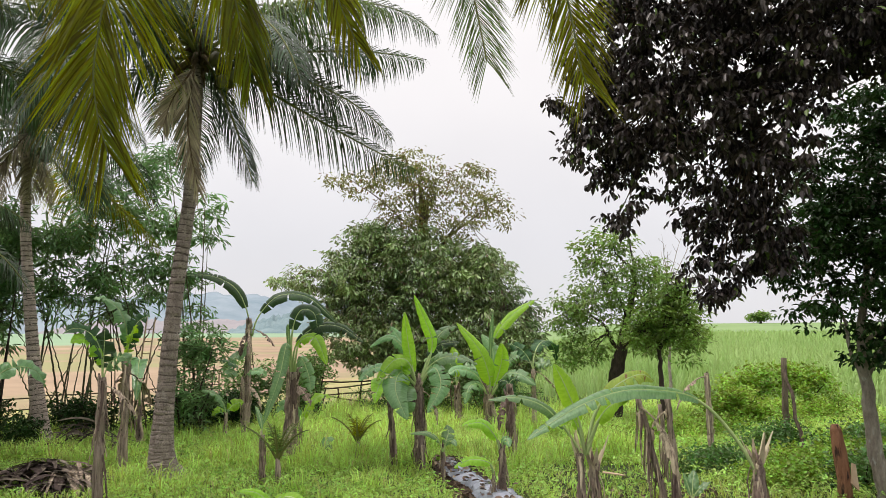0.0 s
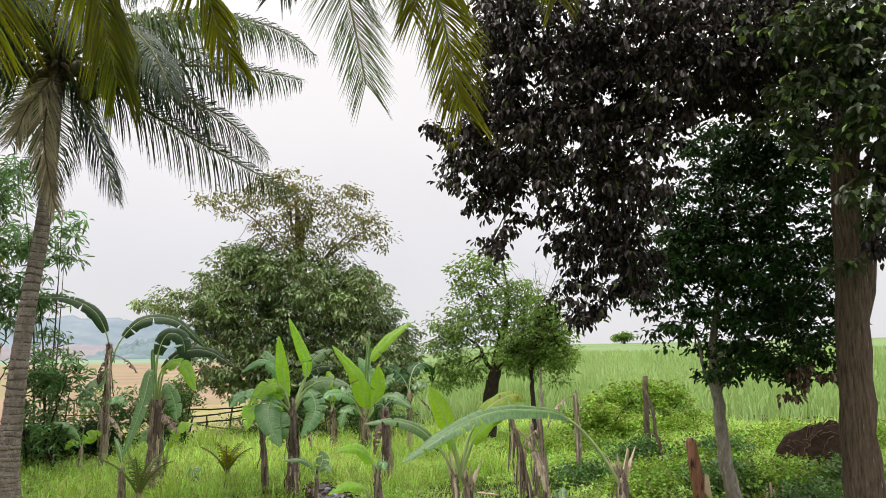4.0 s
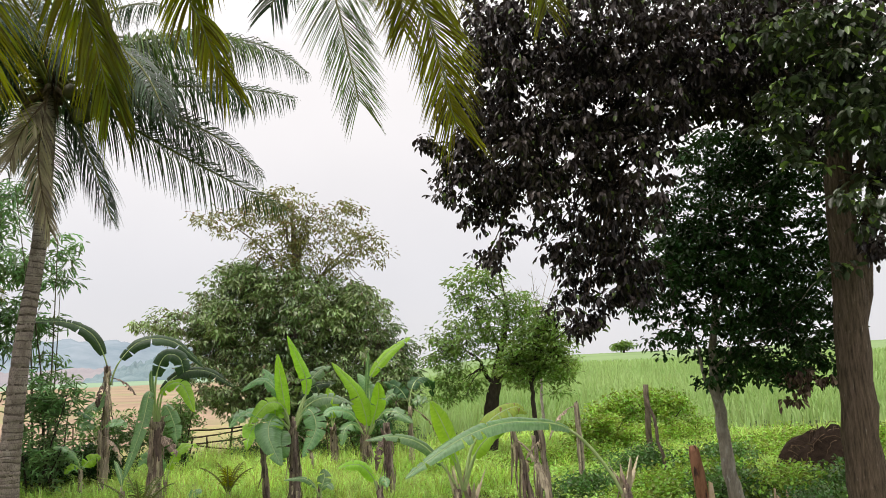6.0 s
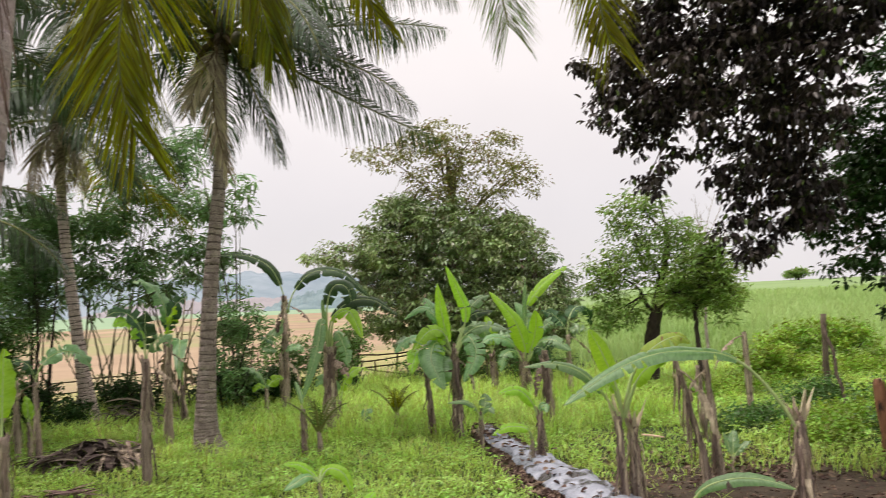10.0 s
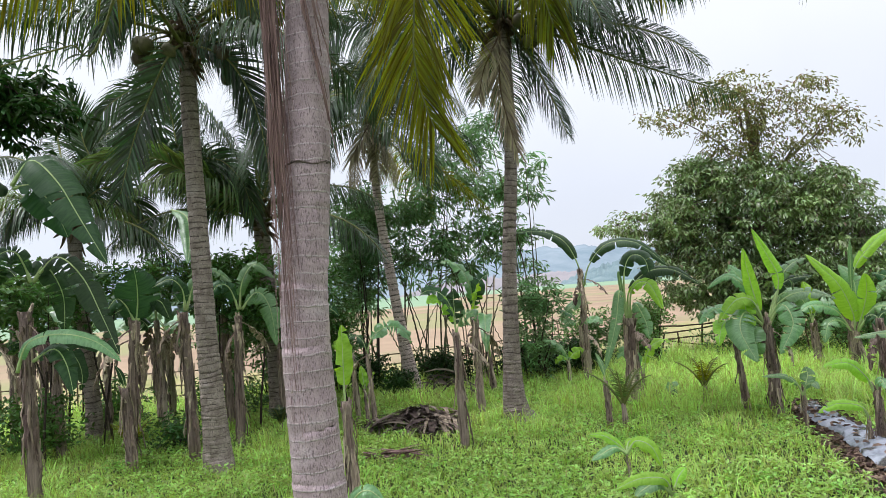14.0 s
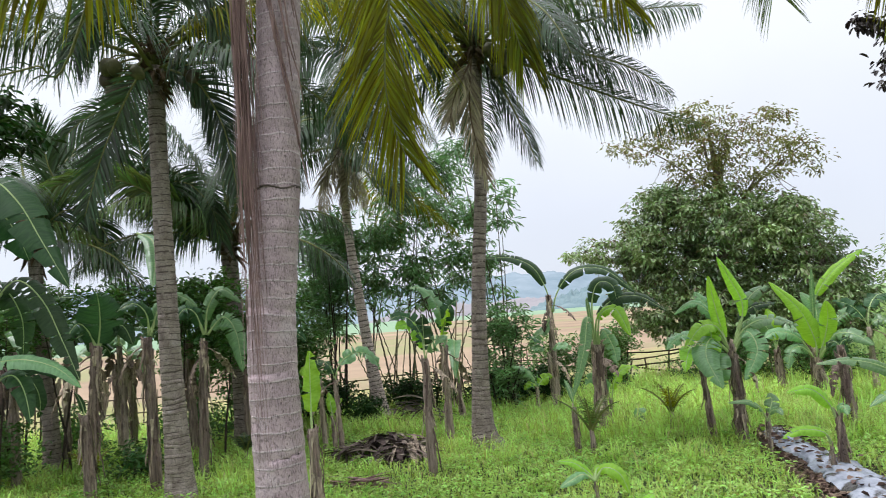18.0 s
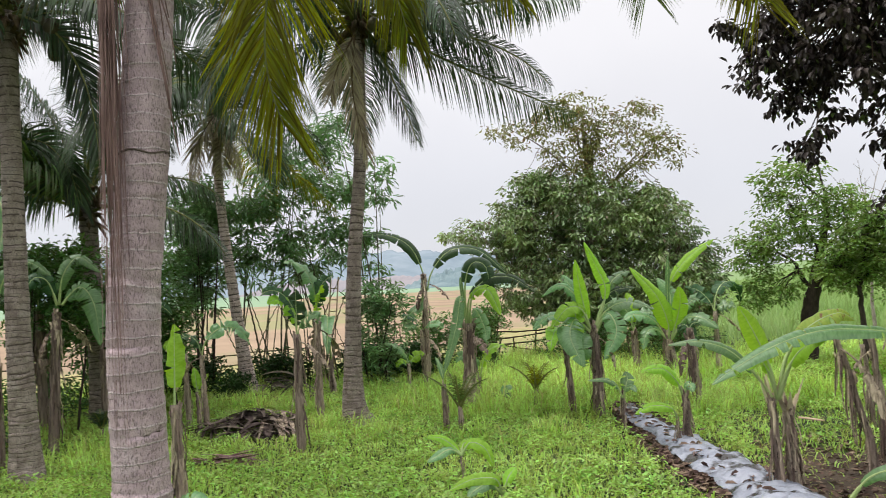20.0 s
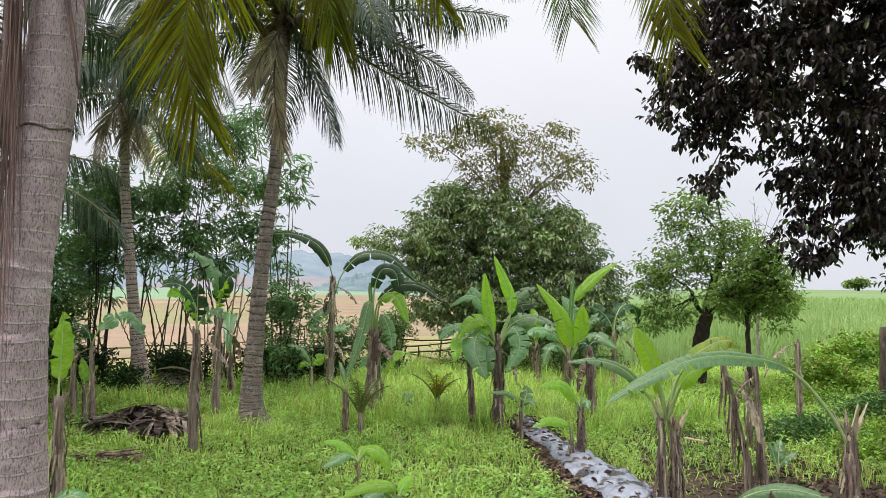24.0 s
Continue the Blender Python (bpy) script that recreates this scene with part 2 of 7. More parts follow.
M = dict(
    # soil tone kept near black: shade between grass blades is painted in
    lawn=material("lawn_soil", (0.02, 0.03, 0.01), (0.06, 0.085, 0.025), 1.5, 0.95, 0.6, 30, spots=((0.1, 0.07, 0.045), 3.0, 0.6)),
    field=material("tilled_red_soil", (0.2, 0.14, 0.09), (0.37, 0.27, 0.18), 0.09, 0.95, 0.5, 2.5, spots=((0.25, 0.24, 0.115), 0.05, 0.5)),
    crop=material("green_crop", (0.18, 0.28, 0.18), (0.23, 0.33, 0.2), 0.02, 0.95, 0.2, 2),
    cane_far=material("cane_canopy", (0.14, 0.225, 0.08), (0.19, 0.28, 0.11), 0.1, 0.9, 0.3, 8),
    meadow=material("dry_meadow", (0.17, 0.19, 0.06), (0.37, 0.32, 0.15), 0.35, 0.95, 0.5, 6, spots=((0.34, 0.24, 0.15), 0.3, 0.55)),
    # blue-grey base colour stands in for distance haze
    ridge=material("haze_tinted_ridge", (0.12, 0.175, 0.19), (0.2, 0.26, 0.27), 0.06, 1.0, 0, gloss=0),
    litter=material("leaf_litter_soil", (0.035, 0.025, 0.018), (0.1, 0.075, 0.05), 5, 0.95, 0.6, 40),
    grass=material("grass_blades", (0.185, 0.325, 0.056), (0.54, 0.7, 0.195), 0.7, 0.5, 0, through_light=0.38, vary=0.45, island=True, tint=((0.5, 0.44, 0.22), 0.03)),
    weed=material("weed_leaves", (0.165, 0.33, 0.058), (0.46, 0.64, 0.175), 0.8, 0.42, 0, through_light=0.33, vary=0.42, island=True, gloss=0.4),
    cane=material("cane_leaves", (0.21, 0.34, 0.11), (0.33, 0.46, 0.18), 0.12, 0.6, 0, through_light=0.3, vary=0.14, island=True),
    frond=material("palm_leaflets", (0.01, 0.028, 0.009), (0.065, 0.115, 0.038), 1.0, 0.34, 0, through_light=0.18, vary=0.55, island=True, gloss=0.5),
    frond_old=material("olive_palm_leaflets", (0.07, 0.09, 0.005), (0.22, 0.23, 0.014), 1.2, 0.45, 0, through_light=0.55, vary=0.5, island=True, gloss=0.2),
    frond_mid=material("light_palm_leaflets", (0.035, 0.075, 0.016), (0.15, 0.22, 0.055), 1.2, 0.4, 0, through_light=0.35, vary=0.5, island=True, gloss=0.35),
    frond_dry=material("dry_palm_leaflets", (0.17, 0.14, 0.085), (0.46, 0.39, 0.26), 2, 0.7, 0, vary=0.4, island=True),
    frond_red=material("hanging_dry_leaflets", (0.1, 0.058, 0.053), (0.33, 0.215, 0.195), 6, 0.8, 0.2, 30, stretch=(4, 4, 0.5), vary=0.5, island=True),
    rachis=material("frond_rib", (0.1, 0.115, 0.03), (0.2, 0.21, 0.065), 4, 0.5, 0.1),
    fibre=material("crown_fibre", (0.06, 0.04, 0.025), (0.2, 0.14, 0.08), 12, 0.9, 0.8, 60, stretch=(3, 3, 1)),
    coconut=material("coconut_husk", (0.045, 0.045, 0.022), (0.14, 0.125, 0.06), 5, 0.45, 0.15, 30, vary=0.35),
    palm_bark=ringed_bark("palm_bark", (0.2, 0.16, 0.14), (0.46, 0.385, 0.345), (0.6, 0.54, 0.5), (0.12, 0.09, 0.08), 0.4, 2.0, 3.6),
    palm_bark_pale=ringed_bark("pale_palm_bark", (0.48, 0.38, 0.345), (0.72, 0.6, 0.55), (0.78, 0.7, 0.66), (0.08, 0.06, 0.05), 0.75, 1.6, 3.6),
    palm_bark_near=ringed_bark("lilac_palm_bark", (0.44, 0.335, 0.34), (0.67, 0.53, 0.54), (0.74, 0.66, 0.67), (0.7, 0.63, 0.64), 0.45, 2.2, 3.3),
    palm_scar=material("palm_bark_scar", (0.06, 0.046, 0.04), (0.2, 0.16, 0.14), 20, 0.95, 0.6, 50),
    bark=material("tree_bark", (0.04, 0.028, 0.02), (0.2, 0.145, 0.105), 9, 0.92, 1.0, 30, stretch=(5, 5, 0.5), spots=((0.34, 0.29, 0.24), 11, 0.67)),
    bark_pale=material("pale_tree_bark", (0.16, 0.135, 0.11), (0.44, 0.39, 0.33), 6, 0.9, 0.9, 40, stretch=(3, 3, 1), spots=((0.4, 0.4, 0.36), 9, 0.6)),
    bark_mid=material("grey_brown_bark", (0.09, 0.075, 0.06), (0.3, 0.25, 0.2), 6, 0.9, 0.9, 40, stretch=(3, 3, 1)),
    bark_dark=material("dark_tree_bark", (0.025, 0.02, 0.016), (0.08, 0.06, 0.05), 6, 0.9, 0.9, 40, stretch=(3, 3, 1)),
    leaf_a=material("broad_tree_leaves", (0.055, 0.11, 0.036), (0.27, 0.36, 0.13), 0.7, 0.32, 0, through_light=0.22, vary=0.5, island=True, gloss=0.75, tint=((0.13, 0.08, 0.04), 0.04)),
    leaf_a_top=material("sparse_olive_leaves", (0.13, 0.15, 0.05), (0.27, 0.28, 0.1), 0.9, 0.5, 0, through_light=0.25, vary=0.35, island=True, tint=((0.2, 0.13, 0.055), 0.15)),
    leaf_b=material("light_green_leaves", (0.08, 0.15, 0.03), (0.21, 0.33, 0.075), 0.9, 0.45, 0, through_light=0.3, vary=0.4, island=True, gloss=0.4),
    # near black: the crown's own shade is put into this glossy leaf's colour
    leaf_big=material("shade_dark_glossy_leaves", (0.015, 0.0105, 0.0105), (0.058, 0.044, 0.038), 1.1, 0.34, 0, through_light=0.12, vary=0.6, island=True, gloss=0.38, tint=((0.12, 0.19, 0.045), 0.05)),
    # greener, lighter copy for the front sprays; light is put into its colour
    leaf_front=material("painted_lit_leaves", (0.018, 0.03, 0.014), (0.075, 0.1, 0.045), 1.1, 0.36, 0, through_light=0.2, vary=0.5, island=True, gloss=0.4, tint=((0.16, 0.26, 0.06), 0.14)),
    # deep green, lowered further to hold the spreading tree's shadow in the colour
    leaf_r=material("deep_green_shaded_leaves", (0.011, 0.034, 0.009), (0.045, 0.1, 0.025), 1.2, 0.45, 0, through_light=0.18, vary=0.45, island=True, gloss=0.2),
    bamboo_leaf=material("bamboo_leaves", (0.065, 0.16, 0.05), (0.23, 0.39, 0.155), 0.9, 0.42, 0, through_light=0.27, vary=0.42, island=True, gloss=0.45),
    bamboo=material("bamboo_culm", (0.04, 0.045, 0.024), (0.14, 0.13, 0.065), 5, 0.5, 0.1, vary=0.4),
    bush=material("bush_leaves", (0.11, 0.22, 0.028), (0.33, 0.47, 0.09), 0.9, 0.42, 0, through_light=0.25, vary=0.55, island=True),
    ban=material("banana_blade", (0.075, 0.19, 0.06), (0.18, 0.35, 0.13), 1.0, 0.3, 0.4, 1.0, stretch=(46, 1.2, 1), through_light=0.32, vary=0.2, gloss=0.9, coords="UV"),
    ban_young=material("young_banana_blade", (0.2, 0.43, 0.035), (0.33, 0.58, 0.08), 1.0, 0.42, 0.4, 1.0, stretch=(46, 1.2, 1), through_light=0.45, vary=0.12, gloss=0.35, coords="UV"),
    # dark green blade; shade within the stand is also put into its colour
    ban_dark=material("dark_shaded_banana_blade", (0.016, 0.05, 0.017), (0.05, 0.11, 0.037), 1.0, 0.42, 0.4, 1.0, stretch=(46, 1.2, 1), through_light=0.22, vary=0.3, gloss=0.28, coords="UV"),
    ban_yellow=material("yellowing_banana_blade", (0.18, 0.3, 0.05), (0.32, 0.42, 0.08), 1.0, 0.5, 0.3, 1.0, stretch=(30, 1.2, 1), spots=((0.2, 0.12, 0.05), 0.9, 0.56), through_light=0.35, coords="UV"),
    ban_cut=material("pale_cut_stalk", (0.34, 0.27, 0.17), (0.62, 0.56, 0.4), 6, 0.6, 0.3, 30, stretch=(4, 4, 0.7), vary=0.25),
    ban_rib=material("banana_rib", (0.3, 0.42, 0.16), (0.46, 0.56, 0.26), 4, 0.5, 0.1),
    ban_stem=material("banana_pseudostem", (0.08, 0.052, 0.042), (0.6, 0.48, 0.4), 4, 0.85, 1.0, 30, stretch=(10, 10, 0.35), spots=((0.025, 0.016, 0.013), 7, 0.61), vary=0.3),
    ban_dry=material("dry_banana_sheath", (0.06, 0.038, 0.03), (0.55, 0.43, 0.34), 5, 0.85, 0.4, 30, stretch=(9, 9, 0.4), vary=0.6),
    wood=material("weathered_wood", (0.045, 0.034, 0.026), (0.16, 0.125, 0.095), 6, 0.92, 0.6, 40, stretch=(4, 4, 0.6), vary=0.3, gloss=0.1),
    dark_wood=material("dark_brown_stick", (0.03, 0.018, 0.014), (0.11, 0.07, 0.055), 6, 0.9, 0.6, 40, stretch=(4, 4, 0.6), vary=0.3),
    red_wood=material("red_stump_bark", (0.16, 0.07, 0.04), (0.4, 0.2, 0.12), 5, 0.85, 0.7, 30, stretch=(4, 4, 0.7), spots=((0.05, 0.03, 0.025), 6, 0.57)),
    cut=material("fresh_cut_wood", (0.5, 0.34, 0.22), (0.68, 0.52, 0.38), 8, 0.7, 0.2),
    fence=material("bamboo_rail", (0.1, 0.075, 0.05), (0.24, 0.18, 0.12), 5, 0.85, 0.4, 40, vary=0.3),
    debris=material("dry_debris", (0.03, 0.022, 0.018), (0.24, 0.19, 0.155), 4, 0.9, 0.4, 40, vary=0.65),
    charred=material("dark_debris", (0.03, 0.025, 0.02), (0.1, 0.08, 0.06), 5, 0.9, 0.4, 40, vary=0.4),
    dead_leaf=material("dead_leaves", (0.06, 0.038, 0.028), (0.27, 0.185, 0.14), 5, 0.85, 0, vary=0.55, island=True),
    mulch=material("silver_mulch_film", (0.17, 0.19, 0.24), (0.42, 0.45, 0.52), 3.5, 0.26, 0.9, 14, spots=((0.03, 0.026, 0.022), 4, 0.53), gloss=0.55),
    # darker copy of the bush leaves, with shade put into the colour
    bush_dark=material("painted_shade_bush_leaves", (0.035, 0.1, 0.022), (0.12, 0.23, 0.055), 0.9, 0.42, 0, through_light=0.25, vary=0.45, island=True, gloss=0.4),
    heap=material("earth_heap", (0.012, 0.008, 0.006), (0.05, 0.034, 0.024), 9, 1.0, 1.0, 60, gloss=0.05),
    # hill and slope: haze is mixed straight into both base colours
    hill=material("haze_tinted_hill", (0.16, 0.215, 0.25), (0.26, 0.305, 0.34), 0.02, 1.0, 0, gloss=0),
    hill_soil=material("haze_tinted_slope", (0.23, 0.22, 0.235), (0.3, 0.28, 0.285), 0.02, 1.0, 0, gloss=0),
)

# ---- builders ----
rng = np.random.default_rng(7)


class Build:
    """Collects the vertices and faces of one mesh."""

    def __init__(self):
        self.v, self.f, self.m, self.uv = [], [], [], []

    def add(self, verts, faces, slot=0):
        k = len(self.v)
        self.v.extend(tuple(p) for p in verts)
        self.f.extend(tuple(i + k for i in f) for f in faces)
        self.m.extend([slot] * len(faces))

    def tube(self, pts, radii, sides=8, slot=0, rough=0.0, cap=True):
        pts = [Vector(p) for p in pts]
        rings = []
        for i, p in enumerate(pts):
            d = (pts[min(i + 1, len(pts) - 1)] - pts[max(i - 1, 0)]).normalized()
            a = d.cross(Vector((0.31, 0.95, 0.05))).normalized() if abs(d.z) > 0.3 else d.cross(Vector((0, 0, 1))).normalized()
            b = d.cross(a)
            ring = []
            for s in range(sides):
                t = 2 * math.pi * s / sides
                r = radii[i] * (1 + rough * random.uniform(-1, 1))
                ring.append(p + (a * math.cos(t) + b * math.sin(t)) * r)
            rings.append(ring)
        verts = [q for r in rings for q in r]
        faces = [(i * sides + s, i * sides + (s + 1) % sides, (i + 1) * sides + (s + 1) % sides, (i + 1) * sides + s)
                 for i in range(len(pts) - 1) for s in range(sides)]
        if cap:
            faces += [tuple(range(sides - 1, -1, -1)), tuple((len(pts) - 1) * sides + s for s in range(sides))]
        self.add(verts, faces, slot)

    def mesh(self, name, mats, smooth=True):
        me = bpy.data.meshes.new(name)
        me.from_pydata(self.v, [], self.f)
        for m in mats:
            me.materials.append(m)
        if len(mats) > 1:
            me.polygons.foreach_set("material_index", self.m)
        me.polygons.foreach_set("use_smooth", [smooth] * len(self.f))
        if self.uv:
            layer = me.uv_layers.new(name="blade")
            for loop in me.loops:
                layer.data[loop.index].uv = self.uv[loop.vertex_index]
        me.update()
        return me


def quads_mesh(name, verts, faces, mat):
    """A mesh of quads from arrays."""
    me = bpy.data.meshes.new(name)
    n = len(faces)
    me.vertices.add(len(verts))
    me.vertices.foreach_set("co", np.asarray(verts, np.float32).ravel())
    me.loops.add(4 * n)
    me.loops.foreach_set("vertex_index", np.asarray(faces, np.int32).ravel())
    me.polygons.add(n)
    me.polygons.foreach_set("loop_start", np.arange(0, 4 * n, 4, dtype=np.int32))
    me.materials.append(mat)
    me.update(calc_edges=True)
    return me


def part(name, mesh, parent, label="", kind=""):
    ob = new(name, mesh)
    ob.parent = parent
    return tagged(ob, label, kind=kind)


def thing(name, label, category, x=0.0, y=0.0, z=0.0, group="", kind=""):
    ob = new(name)
    ob.location = (x, y, z)
    ob.empty_display_size = 0.2
    return tagged(ob, label, category, group, kind)


def bearing(x, y):
    """The turn that makes a direction of 0 degrees run across the view of someone at the origin."""
    return math.degrees(math.atan2(x, y))


def leaf_cloud(centres, length, width, down=0.3, flat=0.5):
    """Oval folded leaves at the given centres, as arrays of vertices and quads."""
    n = len(centres)
    yaw = rng.uniform(0, 2 * np.pi, n)
    pitch = rng.normal(-down, flat, n)
    roll = rng.normal(0, 0.6, n)
    d = np.stack([np.cos(yaw) * np.cos(pitch), np.sin(yaw) * np.cos(pitch), np.sin(pitch)], 1)
    side = np.stack([-np.sin(yaw), np.cos(yaw), np.zeros(n)], 1)
    up = np.cross(d, side)
    s2 = side * np.cos(roll)[:, None] + up * np.sin(roll)[:, None]
    up = np.cross(d, s2)
    L = (length * rng.uniform(0.7, 1.25, n))[:, None]
    W = (width * rng.uniform(0.75, 1.2, n))[:, None]
    fold = up * W * 0.22
    base = centres - d * L * 0.5
    v = np.stack([base, base + d * L * 0.3 + s2 * W * 0.5 + fold, base + d * L * 0.72 + s2 * W * 0.38 + fold, base + d * L - up * L * 0.08,
                  base + d * L * 0.72 - s2 * W * 0.38 + fold, base + d * L * 0.3 - s2 * W * 0.5 + fold], 1).reshape(-1, 3)
    k = (np.arange(n) * 6)[:, None]
    f = np.stack([k + [[0, 1, 2, 3]], k + [[0, 3, 4, 5]]], 1).reshape(-1, 4)
    return v, f


def spray_cloud(centres, per, length, width, droop=0.5, reach=0.3):
    """Sprays of leaves: from each centre leaves spread outwards and droop, upper sides up."""
    n = rng.poisson(per, len(centres))
    own = np.repeat(np.arange(len(centres)), n)
    n = len(own)
    yaw = rng.uniform(0, 2 * np.pi, n)
    pitch = np.clip(-droop + rng.normal(0, 0.38, n), -1.45, 0.8)
    roll = rng.normal(0, 0.35, n)
    d = np.stack([np.cos(yaw) * np.cos(pitch), np.sin(yaw) * np.cos(pitch), np.sin(pitch)], 1)
    side = np.stack([-np.sin(yaw), np.cos(yaw), np.zeros(n)], 1)
    up = np.cross(d, side)
    s2 = side * np.cos(roll)[:, None] + up * np.sin(roll)[:, None]
    up = np.cross(d, s2)
    L = (length * rng.uniform(0.65, 1.25, n))[:, None]
    W = (width * rng.uniform(0.75, 1.2, n))[:, None]
    fold = up * W * 0.2
    base = centres[own] + d * (rng.uniform(0.0, 1.0, n) * reach)[:, None] * np.array([1, 1, 0.5]) + rng.normal(size=(n, 3)) * reach * 0.16
    v = np.stack([base, base + d * L * 0.32 + s2 * W * 0.5 + fold, base + d * L * 0.72 + s2 * W * 0.36 + fold, base + d * L - up * L * 0.1,
                  base + d * L * 0.72 - s2 * W * 0.36 + fold, base + d * L * 0.32 - s2 * W * 0.5 + fold], 1).reshape(-1, 3)
    k = (np.arange(n) * 6)[:, None]
    return v, np.stack([k + [[0, 1, 2, 3]], k + [[0, 3, 4, 5]]], 1).reshape(-1, 4)


def blade_cloud(base, height, width, lean=0.35, yaw=None):
    """Grass-like blades that bend over: two quads each."""
    n = len(base)
    yaw = rng.uniform(0, 2 * np.pi, n) if yaw is None else yaw
    d = np.stack([np.cos(yaw), np.sin(yaw), np.zeros(n)], 1)
    s = np.stack([-np.sin(yaw), np.cos(yaw), np.zeros(n)], 1)
    H = (height * rng.uniform(0.55, 1.3, n))[:, None]
    W = (width * rng.uniform(0.7, 1.3, n))[:, None]
    a = np.abs(rng.normal(lean, 0.2, n))[:, None]
    up = np.array([[0, 0, 1.0]])
    mid = base + up * H * 0.6 + d * H * a * 0.35
    tip = base + up * H * (1 - 0.35 * a) + d * H * a
    v = np.stack([base - s * W * 0.4, base + s * W * 0.4, mid + s * W * 0.5, mid - s * W * 0.5, tip + s * W * 0.06, tip - s * W * 0.06], 1).reshape(-1, 3)
    k = (np.arange(n) * 6)[:, None]
    f = np.stack([k + [[0, 1, 2, 3]], k + [[3, 2, 4, 5]]], 1).reshape(-1, 4)
    return v, f


def in_blobs(blobs, clumps, per, spread, shell=0.45):
    """Leaf places: clumps scattered through ellipsoids (x, y, z, rx, ry, rz), denser towards their skins, and leaves about each clump."""
    b = np.array(blobs)
    vol = b[:, 3] * b[:, 4] * b[:, 5]
    pick = rng.choice(len(b), clumps, p=vol ** 0.8 / (vol ** 0.8).sum())
    d = rng.normal(size=(clumps, 3))
    d /= np.linalg.norm(d, axis=1)[:, None]
    r = rng.uniform(shell, 1.08, clumps)[:, None]
    c = b[pick, :3] + d * r * b[pick, 3:]
    n = rng.poisson(per, clumps)
    owner = np.repeat(np.arange(clumps), n)
    p = c[owner] + np.clip(rng.normal(size=(len(owner), 3)), -1.7, 1.7) * spread * np.array([1, 1, 0.75])
    return c, p


def bent(a, b, sag=0.0, wob=0.0, n=6):
    a, b = Vector(a), Vector(b)
    out = []
    for i in range(n + 1):
        t = i / n
        p = a.lerp(b, t)
        p.z += sag * math.sin(math.pi * t)
        if 0 < i < n:
            p += Vector((random.uniform(-wob, wob), random.uniform(-wob, wob), random.uniform(-wob, wob) * 0.5))
        out.append(p)
    return out

# ---- ground ----
def land(x, y):
    """Height of the land: level by the garden, rising gently under the cane."""
    d = math.hypot(x, y)
    a = math.degrees(math.atan2(x, y))
    z = 0.0
    right = min(1.0, max(0.0, (a - 2) / 10))
    if d > 22:
        z += right * 0.0235 * min(d - 22, 110)
        z += right * 1.15 * min(1.0, max(0.0, (d - 40) / 14))
        z += (1 - right) * (0.009 * max(0, min(d - 60, 400)))
    if d < 40:
        z += 0.05 * noise.noise((x * 0.35, y * 0.35, 0.0)) + 0.02 * noise.noise((x * 1.3, y * 1.3, 2.0))
    return z


def build_ground():
    mb = Build()
    radii = [0.0] + [0.8 * 1.075 ** i for i in range(118)]
    seg = 144
    for r in radii:
        for s in range(seg):
            t = 2 * math.pi * s / seg
            x, y = r * math.sin(t), r * math.cos(t)
            mb.v.append((x, y, land(x, y)))
    for i in range(len(radii) - 1):
        for s in range(seg):
            mb.f.append((i * seg + s, i * seg + (s + 1) % seg, (i + 1) * seg + (s + 1) % seg, (i + 1) * seg + s))
            r = 0.5 * (radii[i] + radii[i + 1])
            a = (360 * (s + 0.5) / seg + 180) % 360 - 180
            x, y = r * math.sin(radians(a)), r * math.cos(radians(a))
            slot = 0
            if y > 20.3 + 0.75 * (x + 2) and x < -1 and r > 16:
                slot = 1
            if slot == 1 and r < 27 + 12 * noise.noise((x * 0.07, y * 0.07, 4.0)) + max(0, 10 + 0.6 * a):
                slot = 4
            if -5 < a < 6 and r > 22:
                slot = 4 if r < 60 else 3
            if a >= 3 and r > 24:
                slot = 3
            if a < -8 and r > 130 and (a < -26 or r > 230):
                slot = 2
            mb.m.append(slot)
    mb.f, mb.m = mb.f[seg:], mb.m[seg:]
    mb.f.append(tuple(range(2 * seg - 1, seg - 1, -1)))
    mb.m.append(0)
    ob = new("ground", mb.mesh("ground", [M["lawn"], M["field"], M["crop"], M["cane_far"], M["meadow"]]))
    tagged(ob, "level garden soil running into red tilled fields and green crops", "ground", kind="structure")


build_ground()


def hill(name, label, mat, a0, a1, dist, top, rough, seed):
    """A far ridge with an uneven wooded outline."""
    mb = Build()
    n, m = 160, 8
    for i in range(n + 1):
        u = i / n
        a = radians(a0 + (a1 - a0) * u)
        env = math.sin(math.pi * min(1, max(0, u))) ** 0.6
        for j in range(m + 1):
            w = j / m
            d = dist * (1 - 0.25 * (1 - w))
            h = top * env * (0.75 + 0.35 * noise.noise((u * 5, seed, 0.5))) * math.sin(w * math.pi / 2)
            h += w * rough * noise.noise((u * 60, w * 5, seed)) * env
            mb.v.append((d * math.sin(a), d * math.cos(a), h + 1.0))
    for i in range(n):
        for j in range(m):
            mb.f.append((i * (m + 1) + j, (i + 1) * (m + 1) + j, (i + 1) * (m + 1) + j + 1, i * (m + 1) + j + 1))
            mb.m.append(0)
    return tagged(new(name, mb.mesh(name, [mat])), label, "hill", kind="structure")


# the air itself is clear; haze lies only in these ridges' colours
hill("backdrop_hill", "wooded hill far across the fields, haze in its colour", M["hill"], -75, 3, 900, 72, 14, 1.7)
hill("backdrop_slope", "bare slope below the wooded hill, paled by haze in its colour", M["hill_soil"], -30, -8, 620, 19, 3, 4.2)
hill("backdrop_ridge", "darker wooded ridge before the hill, haze in its colour", M["ridge"], -17, 1, 560, 22, 9, 8.1)

# ---- coconut palms ----
FRONDS = {}


